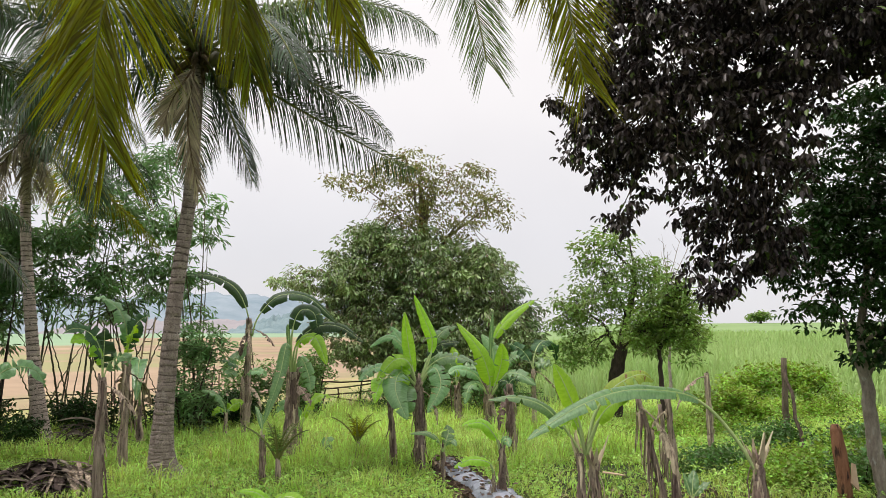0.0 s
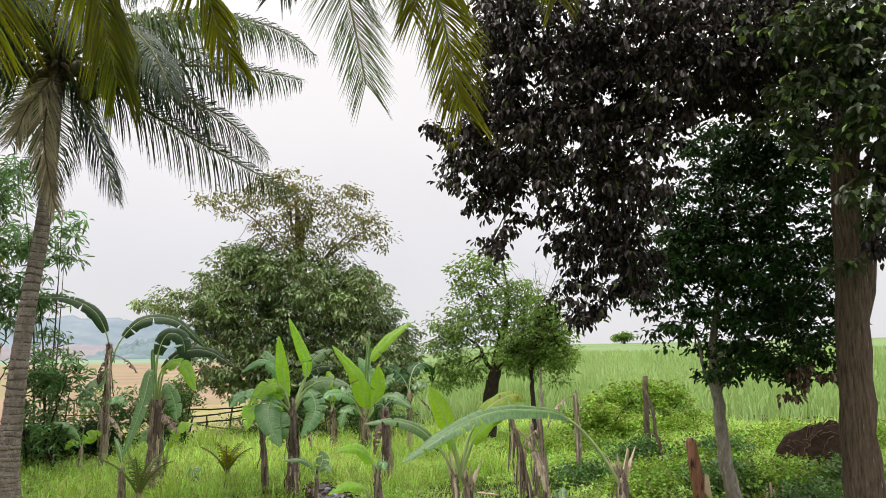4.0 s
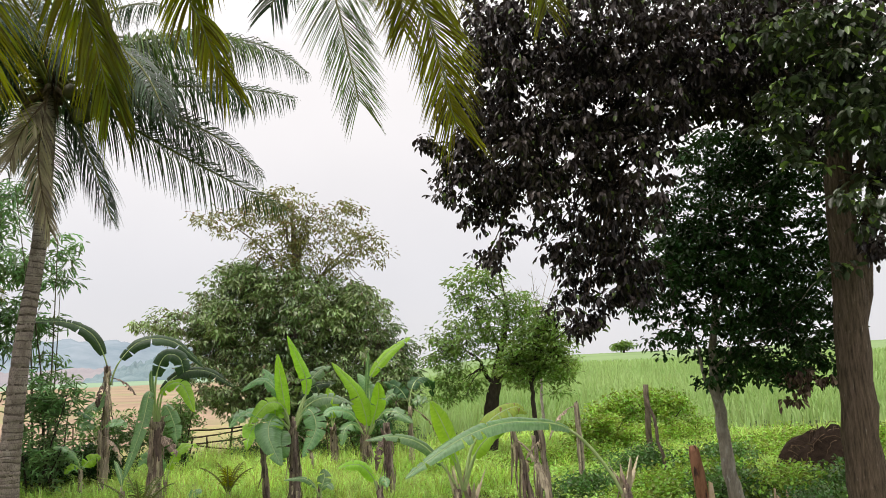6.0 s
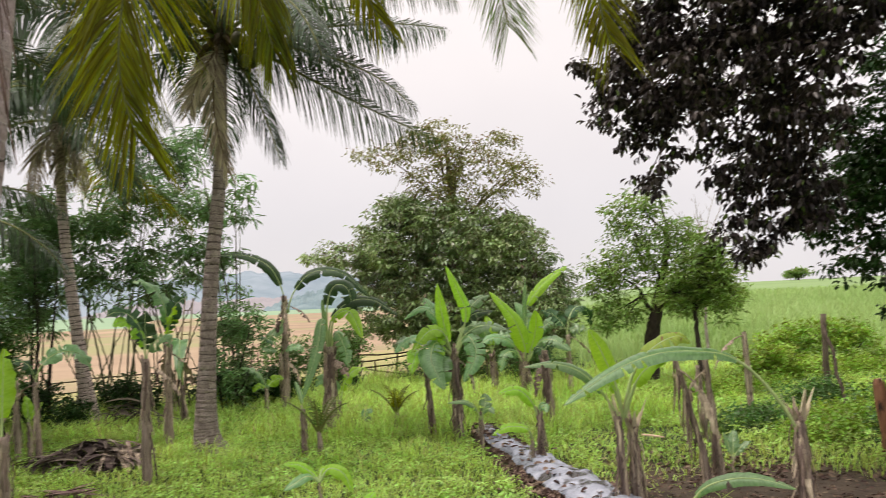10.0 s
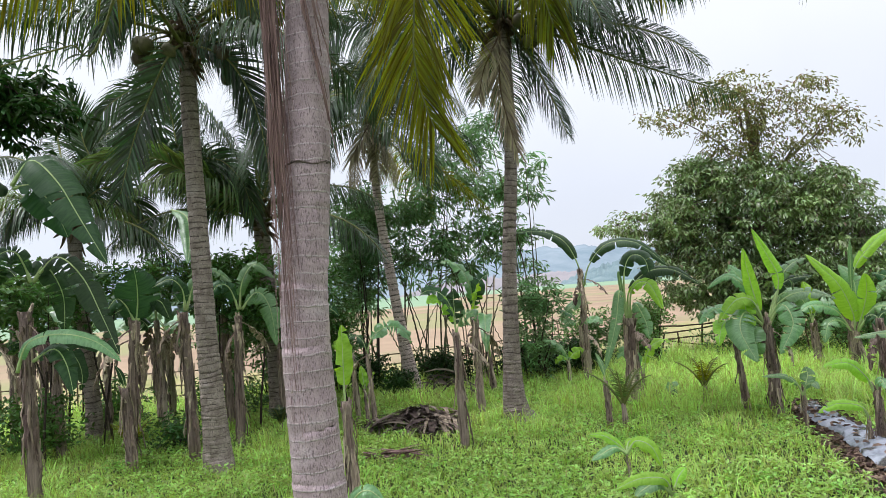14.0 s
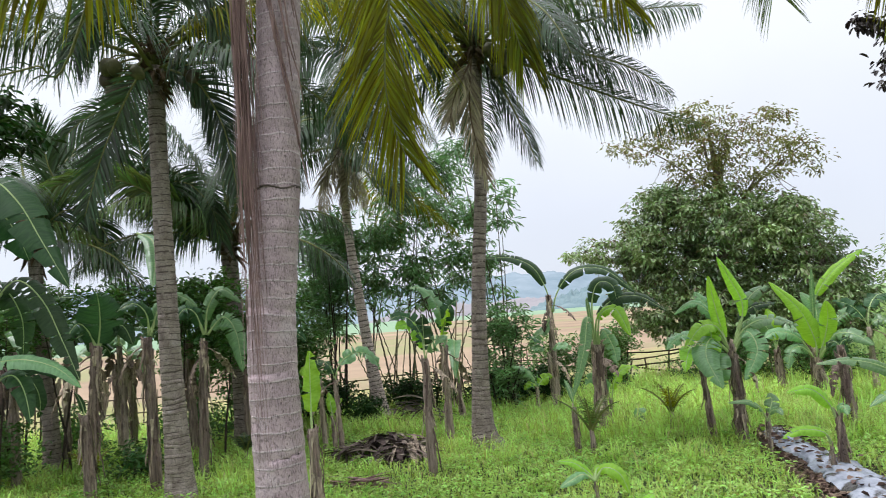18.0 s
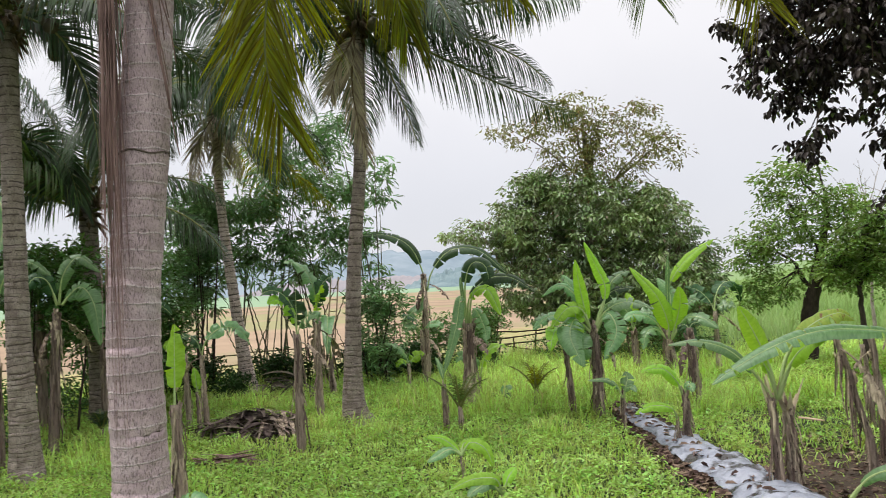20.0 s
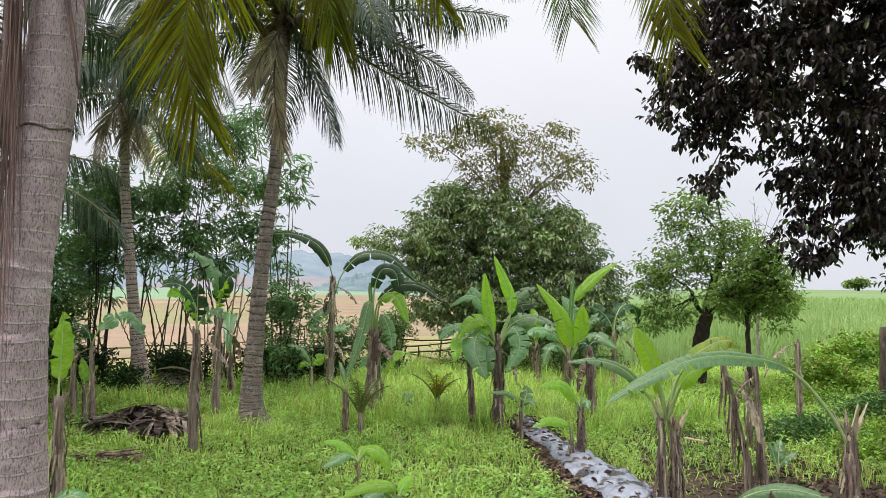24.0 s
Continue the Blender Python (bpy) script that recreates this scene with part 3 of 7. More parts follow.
def frond_mesh(e0, droop, length, leaf, mat, variant=0, bend=1.4, sag=1.5, pairs=104, slim=1.0):
    """One pinnate leaf along +x from the origin: a tapering rib that bends down and two rows of hanging leaflets."""
    key = (e0, droop, length, leaf, mat, variant, bend, sag, slim)
    if key in FRONDS:
        return FRONDS[key]
    r = random.Random(hash((e0, droop, variant)) % 1000)
    mb = Build()
    n = 18
    pts, ang, p = [], [], Vector((0, 0, 0))
    for i in range(n + 1):
        t = i / n
        e = radians(e0 - droop * t ** bend)
        pts.append(p.copy())
        ang.append(e)
        p = p + Vector((math.cos(e), (0.10 if slim == 1 else 0.02) * math.sin(variant * 2.1 + 2 * t), math.sin(e))) * (length / n)
    rib = Build()
    rib.tube(pts, [0.028 * slim * (1 - 0.85 * i / n) + 0.003 for i in range(n + 1)], 5, 0)
    pairs = 64 if mat == "frond_dry" else pairs
    for k in range(pairs):
        t = 0.16 + 0.84 * (k + 0.5) / pairs
        x = t * n
        i = min(int(x), n - 1)
        q = pts[i].lerp(pts[i + 1], x - i)
        e = ang[i]
        fwd = Vector((math.cos(e), 0, math.sin(e)))
        up = Vector((-math.sin(e), 0, math.cos(e)))
        prof = math.sin(math.pi * min(1, 0.22 + 0.74 * t)) ** 0.7
        for s in (-1, 1):
            ln = leaf * prof * r.uniform(0.85, 1.12)
            out = (fwd * r.uniform(0.45, 0.75) + Vector((0, s, 0)) * r.uniform(0.8, 1.0) + up * r.uniform(0.0, 0.35)).normalized()
            w = 0.0105 * slim * r.uniform(0.8, 1.2) * (0.55 + 0.45 * prof)
            sg = sag * r.uniform(0.6, 1.4)
            c = [q]
            for m_ in range(3):
                dirn = (out + Vector((0, 0, -1)) * sg * (0.15 + 0.8 * m_)).normalized()
                c.append(c[-1] + dirn * ln / 3)
            wide = fwd.cross(out)
            wide = (wide.cross(out)).normalized()
            vs = []
            for m_, cc in enumerate(c):
                ww = w * (0.5, 1.0, 0.8, 0.08)[m_]
                vs += [cc - wide * ww, cc + wide * ww]
            mb.add(vs, [(0, 1, 3, 2), (2, 3, 5, 4), (4, 5, 7, 6)], 0)
    FRONDS[key] = (mb.mesh("frond", [M[mat]], smooth=False), rib.mesh("rib", [M["rachis"] if mat != "frond_dry" else M["frond_dry"]]))
    return FRONDS[key]


def trunk_mesh(curve, r0, r1, flare, rings, bark, sides=24, groove=0.03, scar="palm_scar"):
    """A ringed palm trunk along curve points (offsets from the base): leaf scars as shallow steps, a swollen foot."""
    pts = [Vector(c) for c in curve]

    def along(t):
        x = t * (len(pts) - 1)
        i = min(int(x), len(pts) - 2)
        u = x - i
        a, b, c, d = pts[max(i - 1, 0)], pts[i], pts[i + 1], pts[min(i + 2, len(pts) - 1)]
        return 0.5 * ((2 * b) + (c - a) * u + (2 * a - 5 * b + 4 * c - d) * u * u + (3 * b - a - 3 * c + d) * u ** 3)
    v, f, slots = [], [], []
    phase, tip, level = 0.0, 0.0, 0
    steps = ((0.0, -1.0), (0.16, -1.0), (0.3, 0.7), (0.7, 0.0))
    for k in range(rings):
        lump = random.uniform(-0.013, 0.013)
        phase, tip = random.uniform(0, 6.28), random.uniform(0.1, 0.42)
        depth = groove * min(1.0, 0.3 + 2.2 * k / rings)    # worn smooth towards the foot
        for w, dr in steps:
            t = min(1.0, (k + w + random.uniform(-0.06, 0.06)) / rings)
            p, q = along(t), along(min(1.0, t + 0.01)) - along(max(0.0, t - 0.01))
            r = (r0 + (r1 - r0) * t + 0.6 * flare * math.exp(-t * 10) + 0.45 * flare * math.exp(-t * 4.5)) * (1 + dr * depth + lump)
            q.normalize()
            a = q.cross(Vector((0.31, 0.95, 0.05))).normalized()
            b = q.cross(a)
            for s in range(sides):
                g = 2 * math.pi * s / sides
                rr = r * (1 + 0.03 * noise.noise((3 * math.cos(g), 3 * math.sin(g), 60 * t)) + random.uniform(-0.008, 0.008))
                rise = r * (tip * 0.4 * math.cos(g - phase) + 0.12 * noise.noise((2 * math.cos(g), 2 * math.sin(g), 31.0 * k / rings + 5)))
                v.append(p + (a * math.cos(g) + b * math.sin(g)) * rr + q * (rise if 0 < k < rings - 1 else 0))
            if level:
                for s in range(sides):
                    f.append(((level - 1) * sides + s, (level - 1) * sides + (s + 1) % sides, level * sides + (s + 1) % sides, level * sides + s))
                    slots.append(1 if w == 0.16 and random.random() < min(0.88, 0.2 + 2.4 * k / rings) else 0)
            level += 1
    f += [tuple(range(sides - 1, -1, -1)), tuple((level - 1) * sides + s for s in range(sides))]
    mb = Build()
    mb.add(v, f)
    mb.m = slots + [0, 0]
    return mb.mesh("trunk", [M[bark], M[scar]])


def coconut(r=0.11):
    mb = Build()
    n, m = 10, 7
    for j in range(m + 1):
        v = math.pi * j / m
        for i in range(n):
            a = 2 * math.pi * i / n
            k = 1 + 0.08 * math.cos(3 * a)
            mb.v.append((r * k * math.sin(v) * math.cos(a), r * k * math.sin(v) * math.sin(a), -1.25 * r * math.cos(v)))
    for j in range(m):
        for i in range(n):
            mb.f.append((j * n + i, j * n + (i + 1) % n, (j + 1) * n + (i + 1) % n, (j + 1) * n + i))
            mb.m.append(0)
    return mb.mesh("coconut", [M["coconut"]])


COCONUT = coconut()


def coconut_palm(label, x, y, curve, r0, r1, flare, fronds, nuts=8, rings=62, dry=(), spread=0.32, nut_turns=None, bark="palm_bark", leafy=1.0, slim=1.0, sag=1.5, groove=0.034, scar="palm_scar"):
    """fronds: (direction across the view, rise, droop, length, material). The curve's last point is the crown."""
    palm = thing("coconut_palm", label, "palm tree", x, y, land(x, y) - 0.03, group="coconut palms")
    part("trunk", trunk_mesh(curve, r0, r1, flare, rings, bark, groove=groove, scar=scar), palm, "grey ringed trunk")
    top = Vector(curve[-1])
    mb = Build()
    for k in range(46):
        a = random.uniform(0, 2 * math.pi)
        s = top + Vector((math.cos(a) * r1 * 0.9, math.sin(a) * r1 * 0.9, random.uniform(-0.35, 0.25)))
        e = s + Vector((math.cos(a) * random.uniform(0.05, 0.28), math.sin(a) * random.uniform(0.05, 0.28), random.uniform(-0.35, 0.4)))
        mb.tube(bent(s, e, 0.02, 0.01, 3), [0.03, 0.035, 0.025, 0.008], 4)
    part("crown_fibre", mb.mesh("crown_fibre", [M["fibre"]]), palm, "brown fibrous leaf bases")
    b = bearing(x, y)
    for k, (turn, rise, droop, length, mat, *more) in enumerate(fronds):
        bend = more[0] if more else 1.4
        blades, rib = frond_mesh(rise, droop, length, (0.62 + 0.09 * length) * leafy * (1.3 if slim < 1 and mat == "frond_old" else 1.0) if mat != "frond_dry" else 0.55, mat, k % 3, bend, pairs=round((104 if slim == 1 else 125) / slim ** 0.7), slim=slim, sag=sag)
        f = part("frond", blades, palm,
                 {"frond_dry": "withered brown frond hanging down", "frond_old": "olive-yellow frond", "frond_mid": "light green frond"}.get(mat, ""))
        part("rib", rib, f)
        f.location = top + Vector((0, 0, 0.12 * math.sin(k)))
        f.rotation_euler = (radians(random.uniform(-14, 14) if slim == 1 else 0), 0, radians(turn - b))
    for k in range(nuts):
        a = radians((nut_turns[k % len(nut_turns)] if nut_turns else 360 * k / nuts) + random.uniform(-22, 22) - b)
        d = random.uniform(0.8, 1.15) * spread
        c = part("coconut", COCONUT, palm, "dull olive-brown coconut")
        c.location = top + Vector((math.cos(a) * d, math.sin(a) * d, random.uniform(-0.5, -0.08)))
        c.rotation_euler = (random.uniform(-0.5, 0.5), random.uniform(-0.5, 0.5), random.uniform(0, 3))
        s = random.uniform(0.7, 0.95)
        c.scale = (s, s, s)
        mb = Build()
        mb.tube(bent(top + Vector((0, 0, 0.05)), c.location + Vector((0, 0, 0.1)), 0.1, 0.03, 5), [0.022, 0.02, 0.017, 0.014, 0.012, 0.01], 5)
        part("fruit_stalk", mb.mesh("fruit_stalk", [M["rachis"]]), palm)
    for k in range(5 if nuts > 10 else 0):
        # dark pointed flower sheaths hang out between the bunches
        a = radians((195, 230, 268, 300, 345)[k] + random.uniform(-8, 8) - b)
        e = top + Vector((math.cos(a) * random.uniform(0.3, 0.55), math.sin(a) * random.uniform(0.3, 0.55), random.uniform(-0.6, -0.3)))
        mb = Build()
        mb.tube(bent(top + Vector((0, 0, -0.05)), e, 0.06, 0.02, 6), [0.014, 0.018, 0.03, 0.036, 0.03, 0.016, 0.003], 6)
        part("flower_sheath", mb.mesh("flower_sheath", [M["fibre"]]), palm, "dark pointed flower sheath")
    return palm


def crown(n, length, seed, low=-45, high=78, skip=(), old=0.0, droop=75):
    """Fronds all round: young ones stand up, old ones hang."""
    r = random.Random(seed)
    out = []
    for k in range(n):
        turn = (k * 137.5 + r.uniform(-15, 15)) % 360
        u = k / (n - 1)
        rise = round(high + (low - high) * u ** 0.85 + r.uniform(-4, 4), 0)
        if any(a <= turn <= b_ for a, b_ in skip):
            continue
        out.append((turn, rise, round(droop + 25 * math.sin(3 * u) + r.uniform(-8, 8)), round(length * r.uniform(0.9, 1.08), 1),
                    "frond_old" if r.random() < old else "frond"))
    return out

def hung_frond(palm, line, leaf, mat, angle, sag, gap, width, bare):
    """A frond along a given line: a tapering rib, and leaflets in two rows that leave it at an angle and hang by their weight."""
    pts = [Vector(p) - palm.location for p in line]
    path = []
    for i in range(len(pts) - 1):
        a, b, c, d = pts[max(i - 1, 0)], pts[i], pts[i + 1], pts[min(i + 2, len(pts) - 1)]
        for k in range(6):
            u = k / 6
            path.append(0.5 * ((2 * b) + (c - a) * u + (2 * a - 5 * b + 4 * c - d) * u * u + (3 * b - a - 3 * c + d) * u ** 3))
    path.append(pts[-1])
    run = [0.0]
    for a, b in zip(path, path[1:]):
        run.append(run[-1] + (b - a).length)
    total = run[-1]
    mb, rib = Build(), Build()
    rib.tube(path, [0.016 * (1 - 0.85 * s / total) + 0.0025 for s in run], 6, 0)
    mid = Vector(line[len(line) // 2])
    face = Vector((-mid.x, -mid.y, 0)).normalized()
    s = bare * total
    while s < total:
        i = max(k for k in range(len(run) - 1) if run[k] <= s)
        q = path[i].lerp(path[i + 1], (s - run[i]) / max(1e-6, run[i + 1] - run[i]))
        fwd = (path[min(i + 2, len(path) - 1)] - path[max(i - 1, 0)]).normalized()
        side = fwd.cross(face).normalized()
        t = (s / total - bare) / (1 - bare)
        prof = min(1.0, 0.55 + 1.8 * t) * (1 - 0.45 * max(0.0, t - 0.55) / 0.45)
        for k in (-1, 1):
            if random.random() < 0.04:
                continue
            a = radians(angle * (1 - 0.45 * t) + random.uniform(-5, 5))
            out = fwd * math.cos(a) + side * k * math.sin(a) + face * random.uniform(-0.05, 0.3)
            ln = leaf * prof * random.uniform(0.85, 1.1)
            w = 0.5 * width * random.uniform(0.8, 1.15) * (0.6 + 0.4 * prof)
            wide = out.cross(face).normalized() + face * random.uniform(-0.6, 0.6)
            c, vs = q.copy(), []
            for m in range(5):
                ww = w * (0.55, 1.0, 0.9, 0.55, 0.06)[m]
                vs += [c - wide * ww, c + wide * ww]
                c = c + (out + Vector((0, 0, -1)) * sag * (0.1 + 0.3 * m)).normalized() * ln / 4
            mb.add(vs, [(2 * m, 2 * m + 1, 2 * m + 3, 2 * m + 2) for m in range(4)], 0)
        s += gap * random.uniform(0.8, 1.2)
    dry = mat == "frond_dry"
    f = part("frond", mb.mesh("frond", [M[mat]], False), palm,
         {"frond_dry": "withered straw-coloured frond hanging down", "frond_old": "olive-yellow hanging frond"}.get(mat, "drooping green frond"))
    part("rib", rib.mesh("rib", [M["fibre"] if dry else M["rachis"]]), f)


tall_palm = coconut_palm("tall coconut palm with a swollen curved foot and a full crown", -3.75, 10.15,
             [(0.05, 0, 0), (-0.02, 0.0, 0.35), (0.0, 0, 1.1), (0.08, 0, 2.4), (0.2, 0.03, 3.6), (0.25, 0.05, 4.5), (0.26, 0.07, 5.4), (0.26, 0.07, 5.95)], 0.1, 0.075, 0.2,
             crown(13, 3.2, 3, low=0, skip=((300, 360),)) + [(0, 11, 20, 3.35, "frond", 2.4), (358, -4, 55, 3.12, "frond", 2.4), (11, -23, 0, 3.7, "frond", 1.4), (350, 24, 73, 3.63, "frond", 2.4),
             (327, -61, 20, 2.06, "frond", 0.8), (191, 57, 120, 1.6, "frond", 2.4), (38, 75, 68, 2.78, "frond"),
             (173, 3, 84, 1.9, "frond", 0.8), (20, 35, 70, 3.4, "frond"), (60, 55, 75, 3.2, "frond"), (150, 45, 80, 3.0, "frond"), (200, 35, 75, 3.0, "frond_mid"), (255, 40, 80, 2.8, "frond"), (335, 40, 70, 3.0, "frond_mid")], nuts=13, rings=84, spread=0.42, nut_turns=(320, 345, 5, 200, 335))
slim_palm = coconut_palm("slim leaning coconut palm beside the bamboo", -7.12, 13.28,
             [(0.1, 0, 0), (0.0, 0, 0.6), (-0.14, -0.03, 1.6), (-0.27, -0.08, 2.8), (-0.36, -0.12, 3.8), (-0.39, -0.15, 4.7), (-0.39, -0.18, 5.6)], 0.1, 0.08, 0.13,
             crown(12, 3.3, 5, low=-5, old=0.1) + [(235, 73, 170, 2.82, "frond", 0.8), (4, -38, 14, 3.07, "frond_old", 2.4), 
             (334, 80, 160, 2.41, "frond"), (94, 80, 10, 2.42, "frond", 0.8), (285, -55, 35, 1.4, "frond_dry", 1.4), (225, -50, 40, 1.5, "frond_dry"), (330, -50, 40, 1.4, "frond_dry")], nuts=6, rings=66, nut_turns=(330, 10), bark="palm_bark_pale")
nut_palm = coconut_palm("coconut palm with a straight trunk and bunches of nuts", -6.56, 7.08,
             [(0.05, 0, -0.05), (0.02, 0, 0.6), (-0.03, 0, 1.6), (-0.06, 0, 2.8), (-0.08, -0.01, 4.0), (-0.09, -0.02, 5.4)], 0.135, 0.1, 0.1,
             crown(9, 3.4, 11, low=20, old=0.15, skip=((130, 215),)) + [
             (160, 48, 70, 2.58, "frond", 0.8), (6, 59, 99, 2.36, "frond", 0.8), (175, 22, 70, 3.3, "frond"), (310, 10, 75, 2.4, "frond")], nuts=18, rings=74, groove=0.02,
             nut_turns=(200, 332, 222, 318, 210, 345), spread=0.5)
young_palm = coconut_palm("young coconut palm with low spreading fronds behind the bananas", -8.37, 10.64,
             [(0.0, 0, 0), (0.0, 0, 0.9), (-0.03, -0.03, 2.2), (-0.06, -0.09, 3.6)], 0.13, 0.14, 0.06,
             crown(6, 3.0, 17, low=10, high=80, old=0.0, droop=62) + [(168, 29, 69, 2.7, "frond_mid", 0.8), (193, 69, 41, 2.65, "frond", 2.4), (124, 85, 48, 3.07, "frond", 2.4), (17, 68, 148, 2.33, "frond", 2.4),
             (162, 36, 80, 2.7, "frond", 2.4), (28, 81, 59, 2.91, "frond", 2.4), (210, 45, 90, 2.6, "frond_mid"), (340, 30, 80, 2.4, "frond")], nuts=0, rings=38)
fence_palm = coconut_palm("coconut palm among the bananas by the fence", -10.28, 8.41,
             [(0.03, 0, 0), (0, 0, 0.8), (-0.08, -0.06, 2.2), (-0.13, -0.13, 3.7)], 0.12, 0.1, 0.06,
             crown(6, 2.4, 23, low=0, high=80, old=0.0) + [(77, 77, 36, 2.59, "frond"), (39, 67, 33, 2.6, "frond", 2.4), (337, 29, 119, 1.76, "frond_mid", 0.8), (196, 41, 131, 1.37, "frond", 0.8), (185, 30, 60, 2.0, "frond_mid")], nuts=0, rings=38)
# the nearest palm: its crown stands above the view, some of its fronds hang into it
near_palm = coconut_palm("thick grey coconut palm trunk close by with hanging dry leaflets", -2.62, 3.66,
             [(0.08, 0.0, 0), (0.04, 0, 0.5), (0.0, 0, 1.0), (-0.02, 0, 1.9), (0.05, 0.03, 2.8), (0.11, 0.07, 4.0), (0.15, 0.1, 5.2), (0.15, 0.1, 6.0)], 0.145, 0.125, 0.09,
             crown(8, 4.0, 29, low=25, high=80), nuts=0, rings=70, bark="palm_bark_near", groove=0.012, scar="palm_bark_near", leafy=0.75, slim=0.75, sag=1.1)


def dry_strands(palm):
    """Withered leaflets of an old frond that hang straight down along the trunk."""
    b = radians(-bearing(-2.62, 3.66))
    across, back = Vector((math.cos(b), math.sin(b), 0)), Vector((-math.sin(b), math.cos(b), 0))
    for k in range(125):
        top = across * random.uniform(-0.25, -0.17) - back * random.uniform(0.0, 0.16) + Vector((0.08, 0.05, random.uniform(3.5, 5.2)))
        ln = random.uniform(1.2, 2.6)
        w = random.uniform(0.002, 0.0062)
        turn = random.uniform(0, math.pi)
        side = across * math.cos(turn) + back * math.sin(turn)
        mb, vs, q, n = Build(), [], top.copy(), 7
        drift = across * random.uniform(-0.03, 0.07) - back * 0.06    # they fan out from the old rib
        for i in range(n + 1):
            u = i / n
            ww = w * (1 - 0.75 * u)
            vs += [q - side * ww, q + side * ww]
            q = q + Vector((0, 0, -ln / n)) + drift / n + across * random.uniform(-0.008, 0.008)
        mb.add(vs, [(2 * i, 2 * i + 1, 2 * i + 3, 2 * i + 2) for i in range(n)])
        part("dry_leaflet", mb.mesh("dry_leaflet", [M["frond_red"]], False), palm, "reddish-brown dry leaflet")
    for k in range(9):
        mb = Build()
        a = across * random.uniform(-0.05, 0.0) - back * 0.17 + Vector((0.06, 0.04, 4.9 - 0.13 * k))
        mb.tube(bent(a, a + across * random.uniform(0.1, 0.22) + Vector((0, 0, -1.1)), 0, 0.01, 6), [0.006, 0.007, 0.006, 0.006, 0.005, 0.004, 0.003], 5)
        part("dry_stalk", mb.mesh("dry_stalk", [M["frond_red"]]), palm)


dry_strands(near_palm)
mb = Build()
mb.tube([(0.045 + 0.142 * math.cos(a * math.pi / 12), 0.03 + 0.142 * math.sin(a * math.pi / 12), 2.79 + 0.012 * math.sin(a * 1.1)) for a in range(25)], [0.006] * 25, 6, rough=0.3)
part("ring_scar", mb.mesh("ring_scar", [M["palm_scar"]]), near_palm, "dark healed ring scar")

# the palm over the viewer's head: only the ends of its fronds hang into view
overhead_palm = coconut_palm("leaning coconut palm overhead whose frond tips hang down", 1.3, -1.2,
             [(0, 0, 0), (-0.25, 0.5, 1.4), (-0.5, 1.3, 3.2), (-0.8, 2.4, 5.2), (-1.0, 3.2, 6.45)], 0.14, 0.11, 0.1,
             [(20, 60, 70, 3.6, "frond"), (60, 45, 80, 3.6, "frond"), (340, 50, 80, 3.6, "frond"), (100, 55, 80, 3.6, "frond"), (150, 60, 70, 3.6, "frond"),],
             nuts=0, rings=30, leafy=0.58, slim=0.8, sag=0.4)

# fronds that hang into the garden
hung_frond(near_palm, [(-2.47, 3.76, 6.0), (-2.38, 4.25, 6.1), (-2.3, 4.45, 5.3), (-2.14, 4.52, 4.25), (-2.17, 4.51, 3.92), (-2.19, 4.49, 3.56), (-2.16, 4.51, 3.28), (-2.1, 4.54, 3.05)], 0.85, 'frond_old', 44, 0.45, 0.0125, 0.014, 0.3)
hung_frond(near_palm, [(-2.47, 3.76, 6.0), (-1.9, 4.3, 6.2), (-1.55, 4.7, 5.6), (-1.51, 4.77, 4.61), (-1.42, 4.79, 4.24), (-1.36, 4.81, 3.98), (-1.29, 4.83, 3.68)], 0.75, 'frond_old', 40, 1.2, 0.0125, 0.014, 0.3)
hung_frond(near_palm, [(-2.47, 3.76, 6.0), (-2.8, 3.7, 6.0), (-3.55, 3.37, 4.45), (-3.71, 3.2, 4.27), (-3.87, 3.0, 4.14), (-4.02, 2.8, 3.98), (-4.16, 2.59, 3.77)], 0.68, 'frond_old', 55, 2.2, 0.022, 0.022, 0.15)
hung_frond(near_palm, [(-2.47, 3.76, 6.0), (-3.1, 3.5, 5.6), (-4.07, 3.55, 3.87), (-4.2, 3.4, 3.77), (-4.34, 3.21, 3.67), (-4.49, 3.0, 3.55), (-4.56, 2.9, 3.49)], 0.26, 'frond', 60, 1.6, 0.06, 0.012, 0.45)
hung_frond(overhead_palm, [(0.3, 2.0, 6.45), (0.25, 3.1, 6.1), (0.16, 4.0, 5.1), (0.15, 4.5, 4.4), (0.17, 4.5, 4.21), (0.21, 4.49, 3.99), (0.25, 4.49, 3.78), (0.28, 4.49, 3.61)], 0.58, 'frond_mid', 50, 0.3, 0.013, 0.0075, 0.3)
hung_frond(overhead_palm, [(0.3, 2.0, 6.45), (0.5, 3.2, 6.1), (0.65, 4.1, 5.0), (0.69, 4.45, 4.4), (0.76, 4.44, 4.12), (0.81, 4.43, 3.85), (0.85, 4.42, 3.58), (0.89, 4.41, 3.41)], 0.6, 'frond_old', 50, 0.35, 0.012, 0.011, 0.3)
hung_frond(overhead_palm, [(0.3, 2.0, 6.45), (0.45, 3.0, 6.0), (0.55, 4.0, 4.9), (0.52, 4.67, 4.81), (0.55, 4.67, 4.6), (0.59, 4.66, 4.39), (0.6, 4.66, 4.19)], 0.55, 'frond_old', 50, 0.4, 0.012, 0.011, 0.3)
hung_frond(overhead_palm, [(0.3, 2.0, 6.45), (0.9, 3.2, 6.0), (1.2, 4.0, 5.0), (1.42, 4.38, 4.69), (1.46, 4.36, 4.52), (1.5, 4.35, 4.32), (1.51, 4.34, 4.19)], 0.5, 'frond_old', 50, 0.5, 0.012, 0.011, 0.3)
